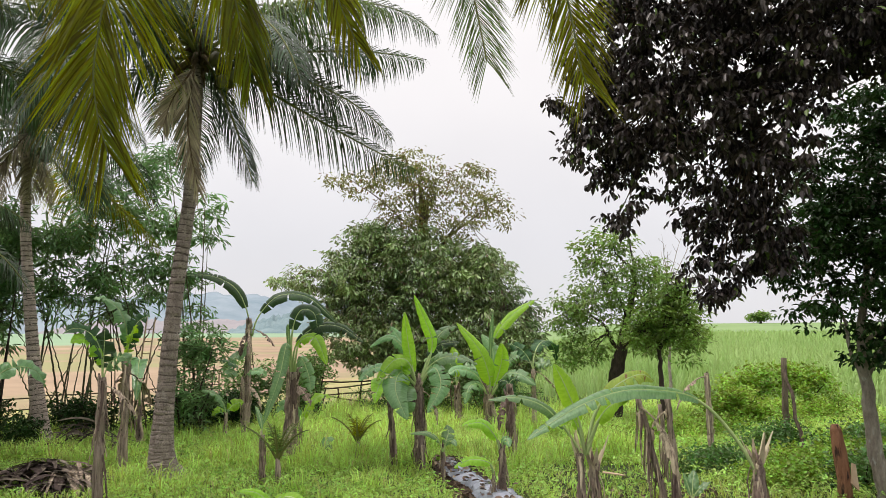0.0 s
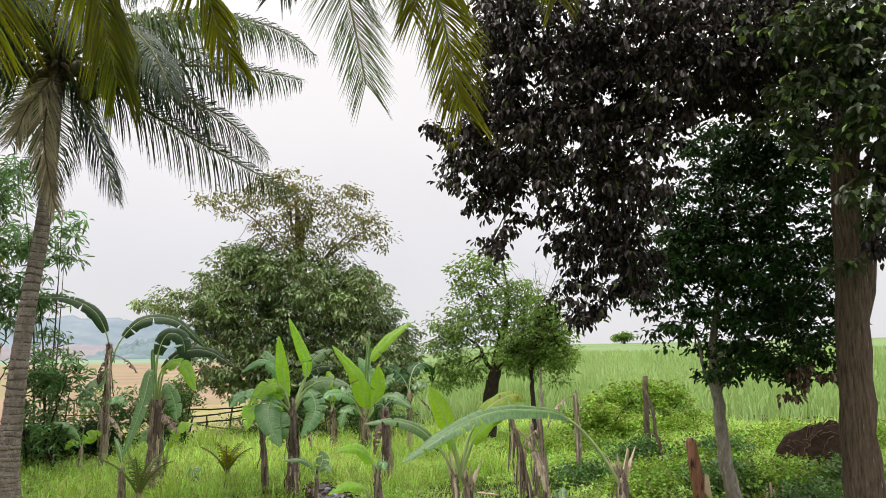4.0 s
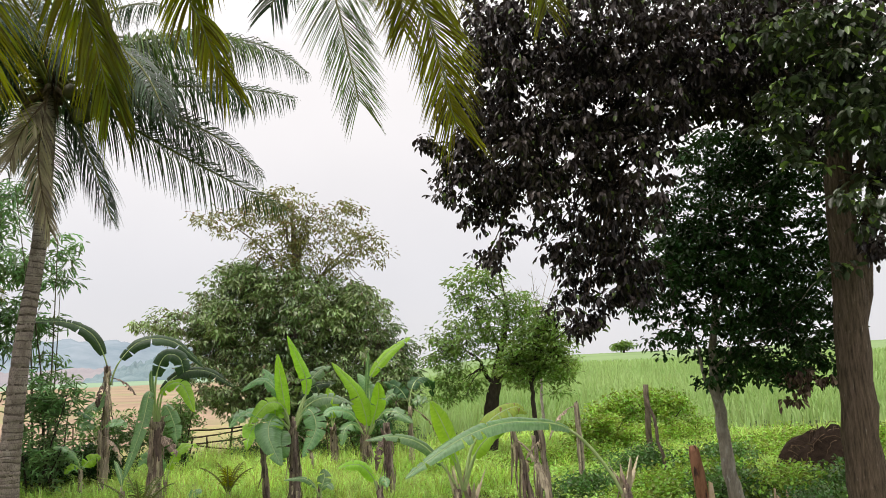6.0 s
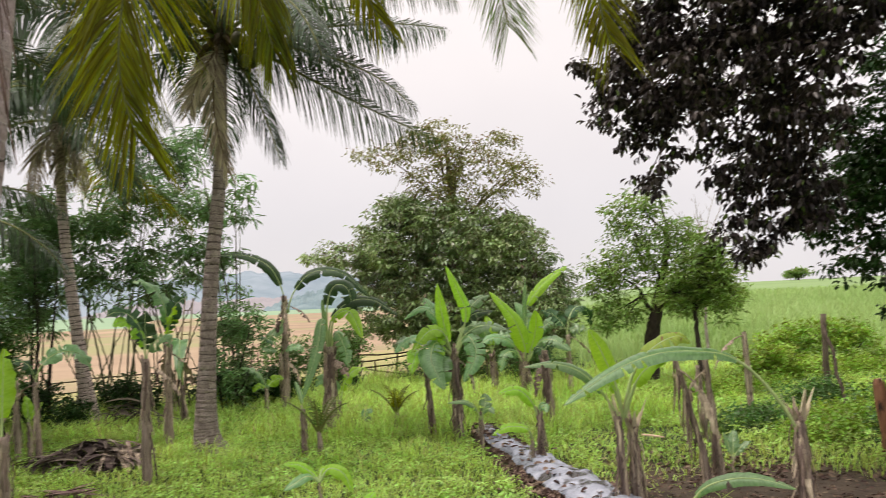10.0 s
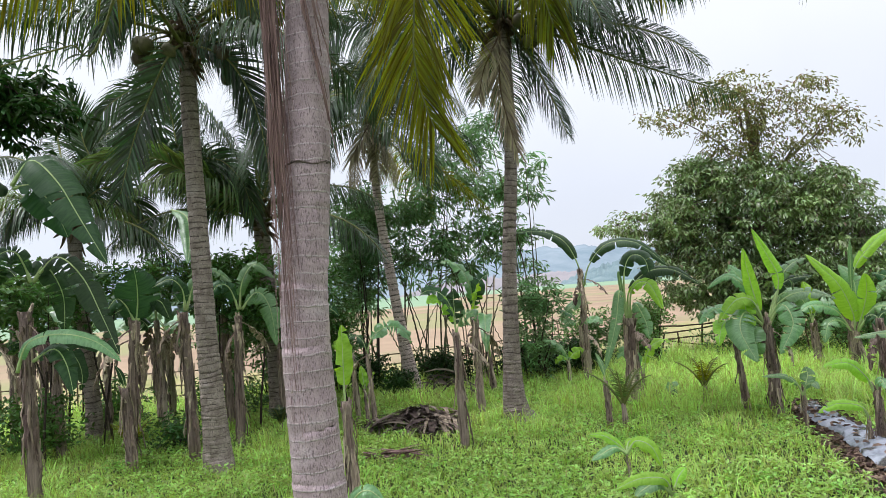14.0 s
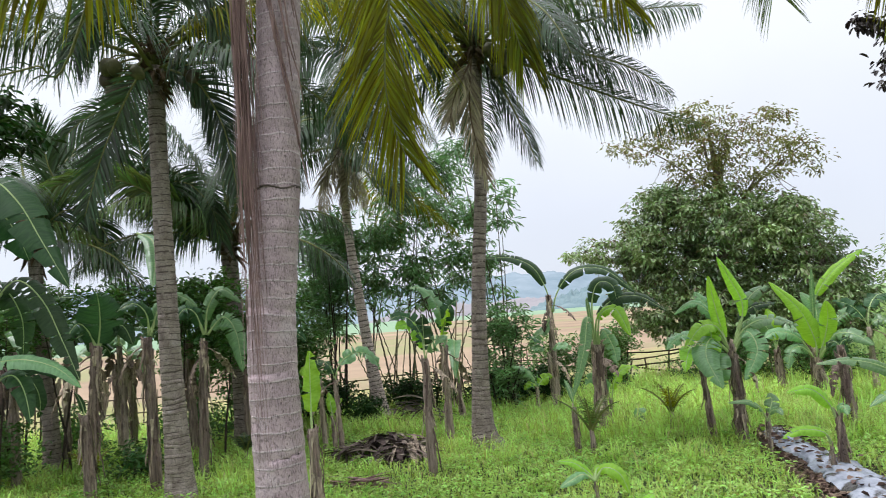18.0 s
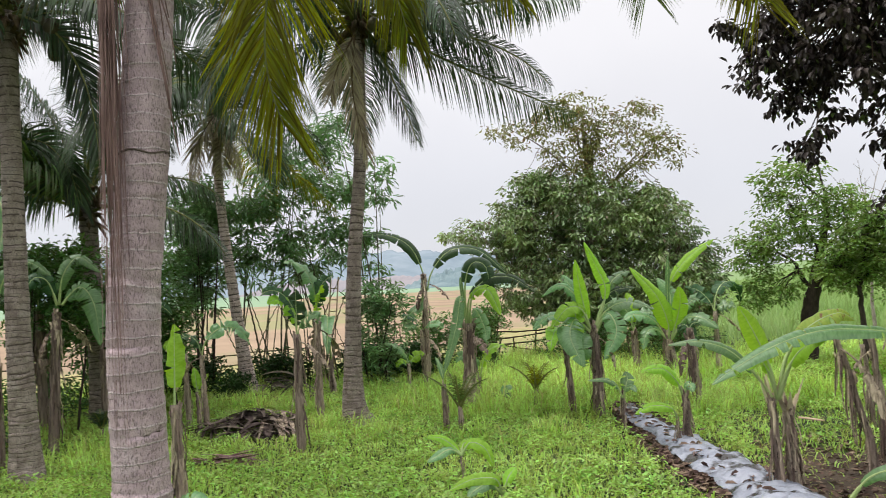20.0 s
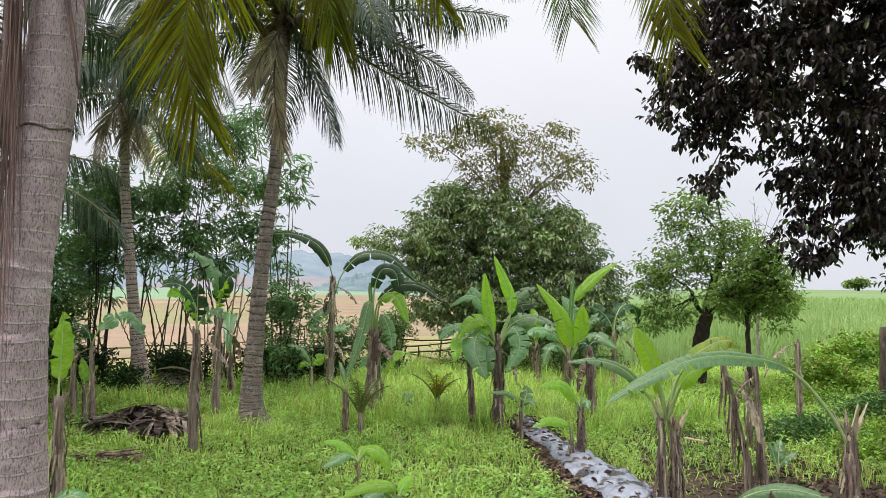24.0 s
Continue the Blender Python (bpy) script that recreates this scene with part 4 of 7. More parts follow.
hung_frond(overhead_palm, [(0.3, 2.0, 6.45), (-0.2, 3.1, 6.1), (-0.6, 4.1, 4.9), (-0.77, 4.53, 4.37), (-0.7, 4.55, 4.15), (-0.63, 4.56, 3.95), (-0.54, 4.57, 3.75)], 0.55, 'frond_old', 42, 0.9, 0.012, 0.014, 0.3)
hung_frond(overhead_palm, [(0.3, 2.0, 6.45), (0.1, 3.2, 6.0), (0.0, 4.2, 4.9), (-0.09, 4.8, 4.94), (-0.13, 4.8, 4.76), (-0.21, 4.8, 4.55), (-0.28, 4.79, 4.37)], 0.5, 'frond', 50, 0.6, 0.015, 0.014, 0.3)
hung_frond(nut_palm, [(-6.65, 7.06, 5.37), (-6.53, 6.63, 5.04), (-6.71, 6.44, 4.47), (-6.83, 6.31, 3.99), (-6.94, 6.19, 3.38)], 0.55, 'frond', 46, 0.25, 0.02, 0.022, 0.12)
hung_frond(nut_palm, [(-6.65, 7.06, 5.37), (-6.04, 7.07, 5.05), (-5.85, 7.23, 4.65), (-5.75, 7.31, 4.21), (-5.7, 7.35, 3.68)], 0.55, 'frond', 46, 0.3, 0.02, 0.022, 0.12)
hung_frond(nut_palm, [(-6.65, 7.06, 5.37), (-6.8, 6.7, 6.1), (-6.37, 6.36, 6.11), (-6.57, 6.15, 5.88), (-6.7, 6.01, 5.52), (-6.77, 5.93, 5.17)], 0.8, 'frond', 50, 1.8, 0.02, 0.024, 0.1)
hung_frond(nut_palm, [(-6.65, 7.06, 5.37), (-6.3, 6.7, 6.1), (-5.89, 6.8, 6.22), (-5.7, 6.97, 6.09), (-5.58, 7.06, 5.73), (-5.52, 7.11, 5.37)], 0.8, 'frond', 50, 1.8, 0.02, 0.024, 0.1)
hung_frond(tall_palm, [(-3.43, 9.92, 5.62), (-3.36, 9.58, 5.16), (-3.38, 9.57, 4.73), (-3.33, 9.59, 4.32), (-3.22, 9.63, 3.79)], 0.5, 'frond_dry', 30, 0.35, 0.026, 0.018, 0.1)
hung_frond(tall_palm, [(-3.43, 9.92, 5.62), (-3.46, 9.54, 5.23), (-3.58, 9.5, 4.98), (-3.66, 9.47, 4.65)], 0.5, 'frond_dry', 32, 0.4, 0.03, 0.022, 0.1)
hung_frond(slim_palm, [(-7.5, 13.1, 5.57), (-6.71, 12.85, 7.77), (-7.18, 12.6, 8.33), (-7.67, 12.3, 8.18), (-7.99, 12.1, 7.48)], 1.1, 'frond', 60, 2.4, 0.03, 0.03, 0.08)
hung_frond(slim_palm, [(-7.5, 13.1, 5.57), (-6.76, 12.83, 7.06), (-7.23, 12.57, 7.5), (-7.67, 12.3, 7.35), (-7.94, 12.13, 6.78)], 1.1, 'frond', 60, 2.4, 0.03, 0.03, 0.08)
hung_frond(slim_palm, [(-7.5, 13.1, 5.57), (-7.0, 12.7, 6.38), (-7.29, 12.53, 6.51), (-7.69, 12.3, 6.31), (-7.9, 12.16, 5.74)], 1.1, 'frond', 60, 2.4, 0.03, 0.03, 0.08)
hung_frond(slim_palm, [(-7.5, 13.1, 5.57), (-6.59, 12.91, 7.99), (-6.15, 13.13, 8.43), (-5.65, 13.36, 8.14), (-5.39, 13.46, 7.4)], 1.1, 'frond', 60, 2.4, 0.03, 0.03, 0.08)
hung_frond(slim_palm, [(-7.5, 13.1, 5.57), (-6.77, 12.82, 6.83), (-6.46, 12.98, 7.04), (-6.23, 13.1, 6.66), (-6.12, 13.14, 5.96)], 1.1, 'frond', 60, 2.4, 0.03, 0.03, 0.08)
hung_frond(slim_palm, [(-7.5, 13.1, 5.57), (-7.27, 12.43, 5.22), (-7.54, 12.27, 4.68)], 0.6, 'frond_dry', 30, 0.6, 0.05, 0.03, 0.1)
hung_frond(young_palm, [(-8.43, 10.55, 3.6), (-8.84, 8.98, 4.35), (-9.19, 8.62, 4.49), (-9.52, 8.25, 4.46), (-9.83, 7.88, 4.26)], 0.7, 'frond_mid', 50, 1.0, 0.025, 0.03, 0.1)
hung_frond(young_palm, [(-8.43, 10.55, 3.6), (-9.06, 9.32, 4.53), (-9.35, 9.03, 4.82), (-9.62, 8.74, 4.82), (-9.88, 8.45, 4.54)], 0.8, 'frond', 50, 1.4, 0.025, 0.03, 0.1)
hung_frond(young_palm, [(-8.43, 10.55, 3.6), (-8.89, 9.49, 4.42), (-8.58, 9.77, 4.51), (-8.31, 9.99, 4.1), (-8.19, 10.09, 3.51)], 0.8, 'frond', 50, 1.2, 0.025, 0.03, 0.1)
hung_frond(young_palm, [(-8.43, 10.55, 3.6), (-9.4, 9.83, 4.64), (-9.57, 9.66, 5.56), (-9.88, 9.34, 5.91), (-10.26, 8.93, 5.54), (-10.44, 8.72, 4.95)], 0.8, 'frond', 50, 1.4, 0.025, 0.03, 0.1)
hung_frond(fence_palm, [(-10.41, 8.28, 3.7), (-10.12, 8.48, 4.39), (-10.19, 8.4, 4.86), (-10.24, 8.33, 5.33), (-10.3, 8.25, 5.66)], 0.6, 'frond', 48, 0.3, 0.025, 0.03, 0.1)
hung_frond(fence_palm, [(-10.41, 8.28, 3.7), (-9.89, 8.44, 4.07), (-9.67, 8.69, 3.97), (-9.5, 8.87, 3.69), (-9.43, 8.95, 3.21)], 0.6, 'frond', 50, 1.0, 0.025, 0.03, 0.1)

# ---- banana plants ----
def banana_leaf(e0, droop, length, width, mat, seed, tears=4, fold=0.5, curl=0.0, bend=1.25, roll=0.0, petiole=0.27):
    """A leaf along +x from the origin: a bending rib, a blade in two halves, torn into strips where the wind has split it."""
    r = random.Random(seed)
    mb = Build()
    n = 22
    pts, fr, p = [], [], Vector((0, 0, 0))
    for i in range(n + 1):
        t = i / n
        e = radians(e0 - droop * t ** bend)
        yawn = curl * t
        fwd = Vector((math.cos(e) * math.cos(yawn), math.cos(e) * math.sin(yawn), math.sin(e)))
        side = Vector((-math.sin(yawn), math.cos(yawn), 0))
        up = fwd.cross(side)
        w = radians(roll) * min(1.0, 0.35 + 1.6 * t)
        pts.append(p.copy())
        fr.append((fwd, side * math.cos(w) + up * math.sin(w), up * math.cos(w) - side * math.sin(w)))
        p = p + fwd * (length / n)
    rib = Build()
    rib.tube(pts, [max(0.003, 0.012 * (1 - 0.92 * i / n)) * (0.6 + 0.4 * length) for i in range(n + 1)], 6, 0)
    first = max(1, round(petiole * n))
    for s in (-1, 1):
        cuts = sorted({first, n} | {r.randint(first + 2, n - 1) for _ in range(tears)})
        for a, b in zip(cuts, cuts[1:]):
            tilt = r.uniform(-0.3, 0.35) if tears else 0.0
            vs, fs = [], []
            cols = 4
            for i in range(a, b + 1):
                t = (i - first) / (n - first)
                w = width * 0.5 * max(0.03, math.sin(math.pi * min(1, t * 0.93 + 0.06)) ** 0.62 * (1.06 - 0.3 * t))
                w *= 1 - 0.07 * abs(math.sin(i * 2.3 + seed * 1.7 + s))
                if tears and i in (a, b) and i not in (first, n):
                    w *= 0.97
                fwd, side, up = fr[i]
                ripple = (0.03 * math.sin(i * 1.3 + seed + s) + 0.02 * math.sin(i * 2.9 + 2 * s + seed)) * width / 0.4
                for c in range(cols):
                    u = c / (cols - 1)
                    lift = (fold * u - (fold * 1.35 + tilt) * u * u) * w
                    gap = 0.0
                    if tears and c > 0 and i not in (first, n):
                        gap = (0.022 if i == a else -0.022 if i == b else 0) * u
                    vs.append(pts[i] + side * s * (w * u * 0.96) + up * (lift + ripple * u) + fwd * gap)
                    mb.uv.append((length * i / n - 0.12 * u * width, seed * 0.37 + s * (0.2 + u)))
            m = b - a
            for i in range(m):
                for c in range(cols - 1):
                    q = (i * cols + c, i * cols + c + 1, (i + 1) * cols + c + 1, (i + 1) * cols + c)
                    fs.append(q if s > 0 else q[::-1])
            mb.add(vs, fs, 0)
    return mb.mesh("leaf", [M[mat]]), rib.mesh("midrib", [M["ban_dry" if mat == "ban_dry" else "ban_rib"]])


def stem_mesh(h, r, lean, seed):
    """A pseudostem: overlapping dry sheaths make upright ribs and ledges."""
    rr = random.Random(seed)
    mb = Build()
    n, sides = 13, 18
    rib = [rr.uniform(-0.2, 0.16) for _ in range(sides)]
    verts = []
    for i in range(n + 1):
        t = i / n
        c = Vector((lean[0] * t ** 1.2 + rr.uniform(-0.01, 0.01), lean[1] * t ** 1.2 + rr.uniform(-0.01, 0.01), h * t - 0.05 * (1 - t)))
        size = r * (1.12 - 0.26 * t + 0.1 * rr.uniform(-1, 1))
        for k in range(sides):
            if rr.random() < 0.16:
                rib[k] = rr.uniform(-0.24, 0.2)
            a = 2 * math.pi * k / sides
            verts.append(c + Vector((math.cos(a), math.sin(a), 0)) * size * (1 + rib[k] + rr.uniform(-0.03, 0.03)))
    faces = [(i * sides + k, i * sides + (k + 1) % sides, (i + 1) * sides + (k + 1) % sides, (i + 1) * sides + k) for i in range(n) for k in range(sides)]
    mb.add(verts, faces + [tuple(range(sides - 1, -1, -1)), tuple(n * sides + k for k in range(sides))])
    return mb.mesh("pseudostem", [M["ban_stem"]])


def shred_mesh(h, r, lean, rr):
    """A dry sheath that has come loose: a ribbon hanging along the stem."""
    mb = Build()
    t = rr.uniform(0.3, 1.0)
    a = rr.uniform(0, 2 * math.pi)
    out = Vector((math.cos(a), math.sin(a), 0))
    side = Vector((-math.sin(a), math.cos(a), 0))
    q = Vector((lean[0] * t, lean[1] * t, h * t)) + out * r * (1.0 - 0.3 * t)
    ln = rr.uniform(0.22, 0.55) * min(1, h)
    w = rr.uniform(0.2, 0.6) * r
    vs, m = [], 6
    for i in range(m + 1):
        u = i / m
        ww = w * (1 - 0.6 * u)
        vs += [q - side * ww + out * 0.004, q + out * 0.014, q + side * ww + out * 0.004]
        q = q + Vector((0, 0, -ln / m)) + out * rr.uniform(-0.012, 0.022) * min(1.0, r / 0.05) + side * rr.uniform(-0.012, 0.012)
        q.z = max(q.z, 0.02)
    mb.add(vs, [f for i in range(m) for f in ((3 * i, 3 * i + 1, 3 * i + 4, 3 * i + 3), (3 * i + 1, 3 * i + 2, 3 * i + 5, 3 * i + 4))])
    return mb.mesh("sheath", [M["ban_dry"]])


def stub_mesh(h, r, lean, rr):
    """The stub of a cut leaf stalk at the top of a stem."""
    mb = Build()
    a = rr.uniform(0, 2 * math.pi)
    out = Vector((math.cos(a), math.sin(a), 0))
    p = Vector((lean[0] * 0.95, lean[1] * 0.95, h * rr.uniform(0.8, 0.97))) + out * r * 0.45
    e = p + out * rr.uniform(0.2, 1.0) * r + Vector((0, 0, rr.uniform(0.5, 2.2) * r + 0.03))
    mb.tube([p, p.lerp(e, 0.5), e], [r * 0.42, r * 0.36, r * 0.16], 6, rough=0.15)
    return mb.mesh("stub", [M["ban_dry"]])


def spike_mesh(h, r, lean, rr):
    """A pale cut leaf stalk that fans out of a stem's top: a hollow tapering strip."""
    mb = Build()
    a = rr.uniform(0, 2 * math.pi)
    out = Vector((math.cos(a), math.sin(a), 0))
    side = Vector((-math.sin(a), math.cos(a), 0))
    q = Vector((lean[0], lean[1], h * 0.93)) + out * r * 0.5
    ln = rr.uniform(0.12, 0.32)
    way = (Vector((0, 0, 1)) + out * rr.uniform(0.1, 0.65)).normalized()
    vs = []
    for i in range(5):
        u = i / 4
        w = 0.034 * (1 - 0.85 * u)
        vs += [q - side * w + out * w * 0.5, q, q + side * w + out * w * 0.5]
        q = q + way * ln / 4 + out * rr.uniform(0, 0.01)
    mb.add(vs, [f for i in range(4) for f in ((3 * i, 3 * i + 1, 3 * i + 4, 3 * i + 3), (3 * i + 1, 3 * i + 2, 3 * i + 5, 3 * i + 4))])
    return mb.mesh("stalk_spike", [M["ban_cut"]])


def path_leaf(plant, line, width, mat, tears, petiole):
    """A banana leaf whose rib follows a line of points; the blade lies between level and upright, with torn, rippled halves."""
    COUNT[0] += 7
    r = random.Random(COUNT[0])
    pts = [Vector(p) - plant.location for p in line]
    rib = []
    per = max(4, round(26 / (len(pts) - 1)))
    for i in range(len(pts) - 1):
        a, b, c, d = pts[max(i - 1, 0)], pts[i], pts[i + 1], pts[min(i + 2, len(pts) - 1)]
        for k in range(per):
            u = k / per
            rib.append(0.5 * ((2 * b) + (c - a) * u + (2 * a - 5 * b + 4 * c - d) * u * u + (3 * b - a - 3 * c + d) * u ** 3))
    rib.append(pts[-1])
    n = len(rib) - 1
    reach = sum((b - a).length for a, b in zip(rib, rib[1:]))
    mb, stalk = Build(), Build()
    thick = 0.012 + 0.012 * min(1.0, width / 0.3)
    stalk.tube(rib, [max(0.002, thick * (0.6 if i > petiole * n else 0.9) * (1 - 0.9 * i / n)) for i in range(n + 1)], 6, 0)
    face = Vector((-line[0][0], -line[0][1], 0)).normalized()
    first = max(1, round(petiole * n))
    phase = r.uniform(0, 6)
    for s in (-1, 1):
        cuts = sorted({first, n} | {r.randint(first + 2, n - 2) for _ in range(tears)})
        for a, b in zip(cuts, cuts[1:]):
            tilt = r.uniform(-0.08, 0.22) if tears else 0.0
            vs, fs, cols = [], [], 5
            for i in range(a, b + 1):
                t = (i - first) / (n - first)
                w = 0.5 * width * max(0.03, math.sin(math.pi * min(1, 0.08 + 0.92 * t)) ** 0.75 * (1.1 - 0.35 * t))
                w *= 1 - 0.06 * abs(math.sin(2.1 * i + phase + s))
                fwd = (rib[min(i + 1, n)] - rib[max(i - 1, 0)]).normalized()
                side = fwd.cross(Vector((0, 0, 0.75)) + face * 0.65).normalized()
                up = side.cross(fwd)
                ripple = 0.05 * math.sin(1.7 * i + phase + s) + 0.03 * math.sin(3.1 * i + s)
                for c in range(cols):
                    u = c / (cols - 1)
                    gap = 0.0
                    if tears and c > 0 and i not in (first, n):
                        gap = (0.02 if i == a else -0.02 if i == b else 0) * u
                    vs.append(rib[i] + side * s * w * u + up * w * (0.45 * u - (0.62 + tilt) * u * u + ripple * u) + fwd * gap)
                    mb.uv.append((reach * i / n - 0.12 * u * width, phase + s * (0.2 + u)))
            for i in range(b - a):
                for c in range(cols - 1):
                    q = (i * cols + c, i * cols + c + 1, (i + 1) * cols + c + 1, (i + 1) * cols + c)
                    fs.append(q if s > 0 else q[::-1])
            mb.add(vs, fs, 0)
    f = part("leaf", mb.mesh("leaf", [M[mat]]), plant,
         {"ban_young": "bright yellow-green leaf", "ban_yellow": "yellowing leaf with a brown edge"}.get(mat, ""))
    part("midrib", stalk.mesh("midrib", [M["ban_rib"]]), f)


COUNT = [100]


def banana(label, x, y, h, r, lean=(0, 0), leaves=(), shreds=9, name="banana_plant", spikes=0):
    """leaves: (direction across the view, rise, droop, length, width, material, tears, fold, curl)."""
    COUNT[0] += 17
    b = radians(-bearing(x, y))
    ln = (lean[0] * math.cos(b) - lean[1] * math.sin(b), lean[0] * math.sin(b) + lean[1] * math.cos(b))
    plant = thing(name, label, "banana plant", x, y, land(x, y), group="banana plants")
    r *= 0.72 if r < 0.09 else 0.62
    part("pseudostem", stem_mesh(h, r, ln, COUNT[0]), plant)
    rr = random.Random(COUNT[0] + 1)
    shreds = round(shreds * 2.2)
    for k in range(shreds):
        part("dry_sheath", shred_mesh(h, r, ln, rr), plant, "ragged dry brown sheath")
    for k in range(max(2, shreds // 3) if shreds > 2 else 0):
        part("stalk_stub", stub_mesh(h, r, ln, rr), plant)
    for k in range(spikes):
        part("stalk_spike", spike_mesh(h, r, ln, rr), plant, "pale cut leaf stalk")
    for k in range(3 if h > 1.5 else 1 if h > 1.1 else 0):
        blade, rib = banana_leaf(rr.uniform(-30, 10), rr.uniform(60, 95), rr.uniform(0.5, 0.95), rr.uniform(0.1, 0.2), "ban_dry", COUNT[0] + 53 * k, 3, 0.9, 0.0, 0.6)
        f = part("withered_leaf", blade, plant, "withered brown leaf hanging down")
        part("midrib", rib, f)
        f.location = (ln[0] * 0.95, ln[1] * 0.95, h * rr.uniform(0.86, 0.97))
        f.rotation_euler = (0, 0, rr.uniform(0, 6.28))
    for k, (turn, rise, droop, length, width, mat, *more) in enumerate(leaves):
        tears, fold, curl, bend = (*more, *(4, 0.5, 0.0, 1.25)[len(more):])
        blade, rib = banana_leaf(rise, droop, length, width, mat, COUNT[0] + 31 * k, tears, fold, curl, bend, 46 * math.cos(radians(turn)) + 18 * math.sin(7.0 * k + COUNT[0]))
        f = part("leaf", blade, plant,
                 {"ban_young": "bright yellow-green leaf", "ban_yellow": "yellowing leaf with a brown edge"}.get(mat, ""))
        part("midrib", rib, f)
        f.location = (ln[0], ln[1], h - 0.06)
        f.rotation_euler = (0, 0, radians(turn) + b)
    return plant


N, Y, D, YE = "ban", "ban_young", "ban_dark", "ban_yellow"

# ---- banana plants of the garden ----
arch_plant = banana("tall banana plant with two long arching leaves", -3.94, 15.11, 2.25, 0.095, (0.00, 0), [], 14)
banana("small drooping banana plant before the tall one", -3.68, 14.00, 1.14, 0.055, (-0.07, 0), [(185, 77, 79, 0.58, 0.23, D, 3, 0.4, 0, 1.25), (330, 55, 113, 0.59, 0.26, N, 3, 0.4, 0, 1.25), (201, 72, 196, 0.52, 0.26, N, 3, 0.4, 0, 1.25)], 4)
split_plant = banana("banana plant with broad hanging leaves and a split dry stem", -2.34, 11.51, 1.35, 0.14, (0.03, 0), [], 16)
banana("banana sucker beside the split stem", -2.26, 11.79, 0.47, 0.037, (0.03, 0), [(10, 79, 136, 0.85, 0.29, Y, 2, 0.4, 0, 2.6), (185, 81, 186, 0.7, 0.27, N, 2, 0.4, 0, 2.6)], 3)
banana("thin banana plant with a dry stem", -2.33, 9.74, 0.63, 0.046, (0.00, 0), [(120, 86, 54, 0.48, 0.08, N, 0, 1.0, 0, 1.25)], 8)
banana("small banana by the bamboo", -3.95, 13.69, 0.51, 0.049, (-0.00, 0), [(185, 86, 94, 0.71, 0.20, N, 2, 0.4, 0, 1.25), (20, 86, 89, 0.45, 0.26, Y, 1, 0.4, 0, 0.7), (200, 85, 197, 0.39, 0.22, Y, 1, 0.4, 0, 1.25)], 4)
banana("banana sucker near the dark bush", -4.68, 14.65, 0.52, 0.041, (-0.05, 0), [(185, 89, 97, 0.6, 0.21, N, 2, 0.4, 0, 0.7), (329, 84, 164, 0.44, 0.21, N, 2, 0.4, 0, 1.25)], 3)
banana("low fallen banana sucker", -1.93, 11.71, 0.11, 0.045, (-0.00, 0), [(20, 72, 204, 0.5, 0.16, N, 1, 0.4, 0, 2.6), (158, 89, 184, 0.3, 0.16, D, 1, 0.4, 0, 1.25), (330, 82, 185, 0.41, 0.16, D, 1, 0.4, 0, 1.25)], 3)
banana("young banana plant with large hanging leaves", -0.70, 10.88, 1.00, 0.054, (-0.08, 0), [(190, 80, 215, 0.89, 0.28, N, 5, 0.3, 0, 2.6), (291, 58, 181, 1.11, 0.36, N, 6, 0.2, 0, 1.25), (258, 89, 147, 1.17, 0.30, Y, 2, 0.3, 0, 0.7)], 5)
bright_plant = banana("banana plant with upright bright leaves and a shredded stem", -0.32, 10.55, 1.30, 0.097, (-0.03, 0), [], 16)
banana("banana plant behind the bright leaves", 0.31, 15.48, 0.85, 0.106, (-0.03, 0), [(120, 87, 23, 0.86, 0.37, Y, 1, 0.5, 0, 1.25), (185, 80, 171, 1.09, 0.34, N, 4, 0.3, 0, 2.6), (11, 89, 162, 0.96, 0.34, N, 4, 0.3, 0, 1.25)], 8)
tall_bright_plant = banana("bright banana plant with a tall unfurled leaf", 0.95, 14.92, 0.90, 0.148, (-0.07, 0), [], 12)
banana("bare brown banana stem", 1.06, 11.62, 1.16, 0.085, (-0.05, 0), [(21, 89, 162, 0.3, 0.09, D, 1, 0.4, 0, 1.25), (190, 89, 211, 0.3, 0.09, D, 1, 0.4, 0, 1.25)], 10)
banana("thin dark banana stem with a broad dark leaf", 1.76, 14.60, 1.22, 0.056, (-0.02, 0), [(58, 89, 186, 1.49, 0.43, D, 6, 0.3, 0, 1.25), (170, 80, 79, 0.8, 0.32, D, 5, 0.3, 0, 1.25), (339, 89, 123, 0.49, 0.29, N, 4, 0.3, 0, 0.7)], 6)
leaf_seedling = banana("banana seedling with small leaves", -0.01, 9.9, 0.5, 0.03, (0, 0), [], 4)
strip_plant = banana("short banana plant by the plastic strip", 0.69, 9.02, 0.62, 0.05, (0, 0), [], 12)
strip_sucker = banana("cut banana sucker by the plastic strip", 0.57, 8.78, 0.3, 0.03, (0, 0), [], 5)
clump_plant = banana("thick banana plant with broad glossy leaves", 1.29, 7.04, 0.81, 0.046, (-0.03, 0), [], 14, spikes=5)
banana("second thick banana stem of the same clump", 1.42, 7.14, 0.72, 0.06, (-0.01, 0), [], 18, spikes=6)
banana("leaning leafless banana stem", 2.15, 7.26, 1.33, 0.043, (-0.28, 0), [], 9)
banana("leafless banana stem with dry sheaths", 2.25, 7.28, 1.34, 0.041, (-0.09, 0), [], 9)
banana("thin leaning banana stem behind the pair", 2.86, 9.80, 0.98, 0.039, (-0.05, 0), [], 6)
banana("dark upright leafless banana stem", 3.96, 11.25, 1.34, 0.055, (-0.02, 0), [], 6)
stump_plant = banana("cut banana stump with one very long arching leaf", 2.82, 6.79, 0.78, 0.073, (-0.02, 0), [], 18, spikes=9)
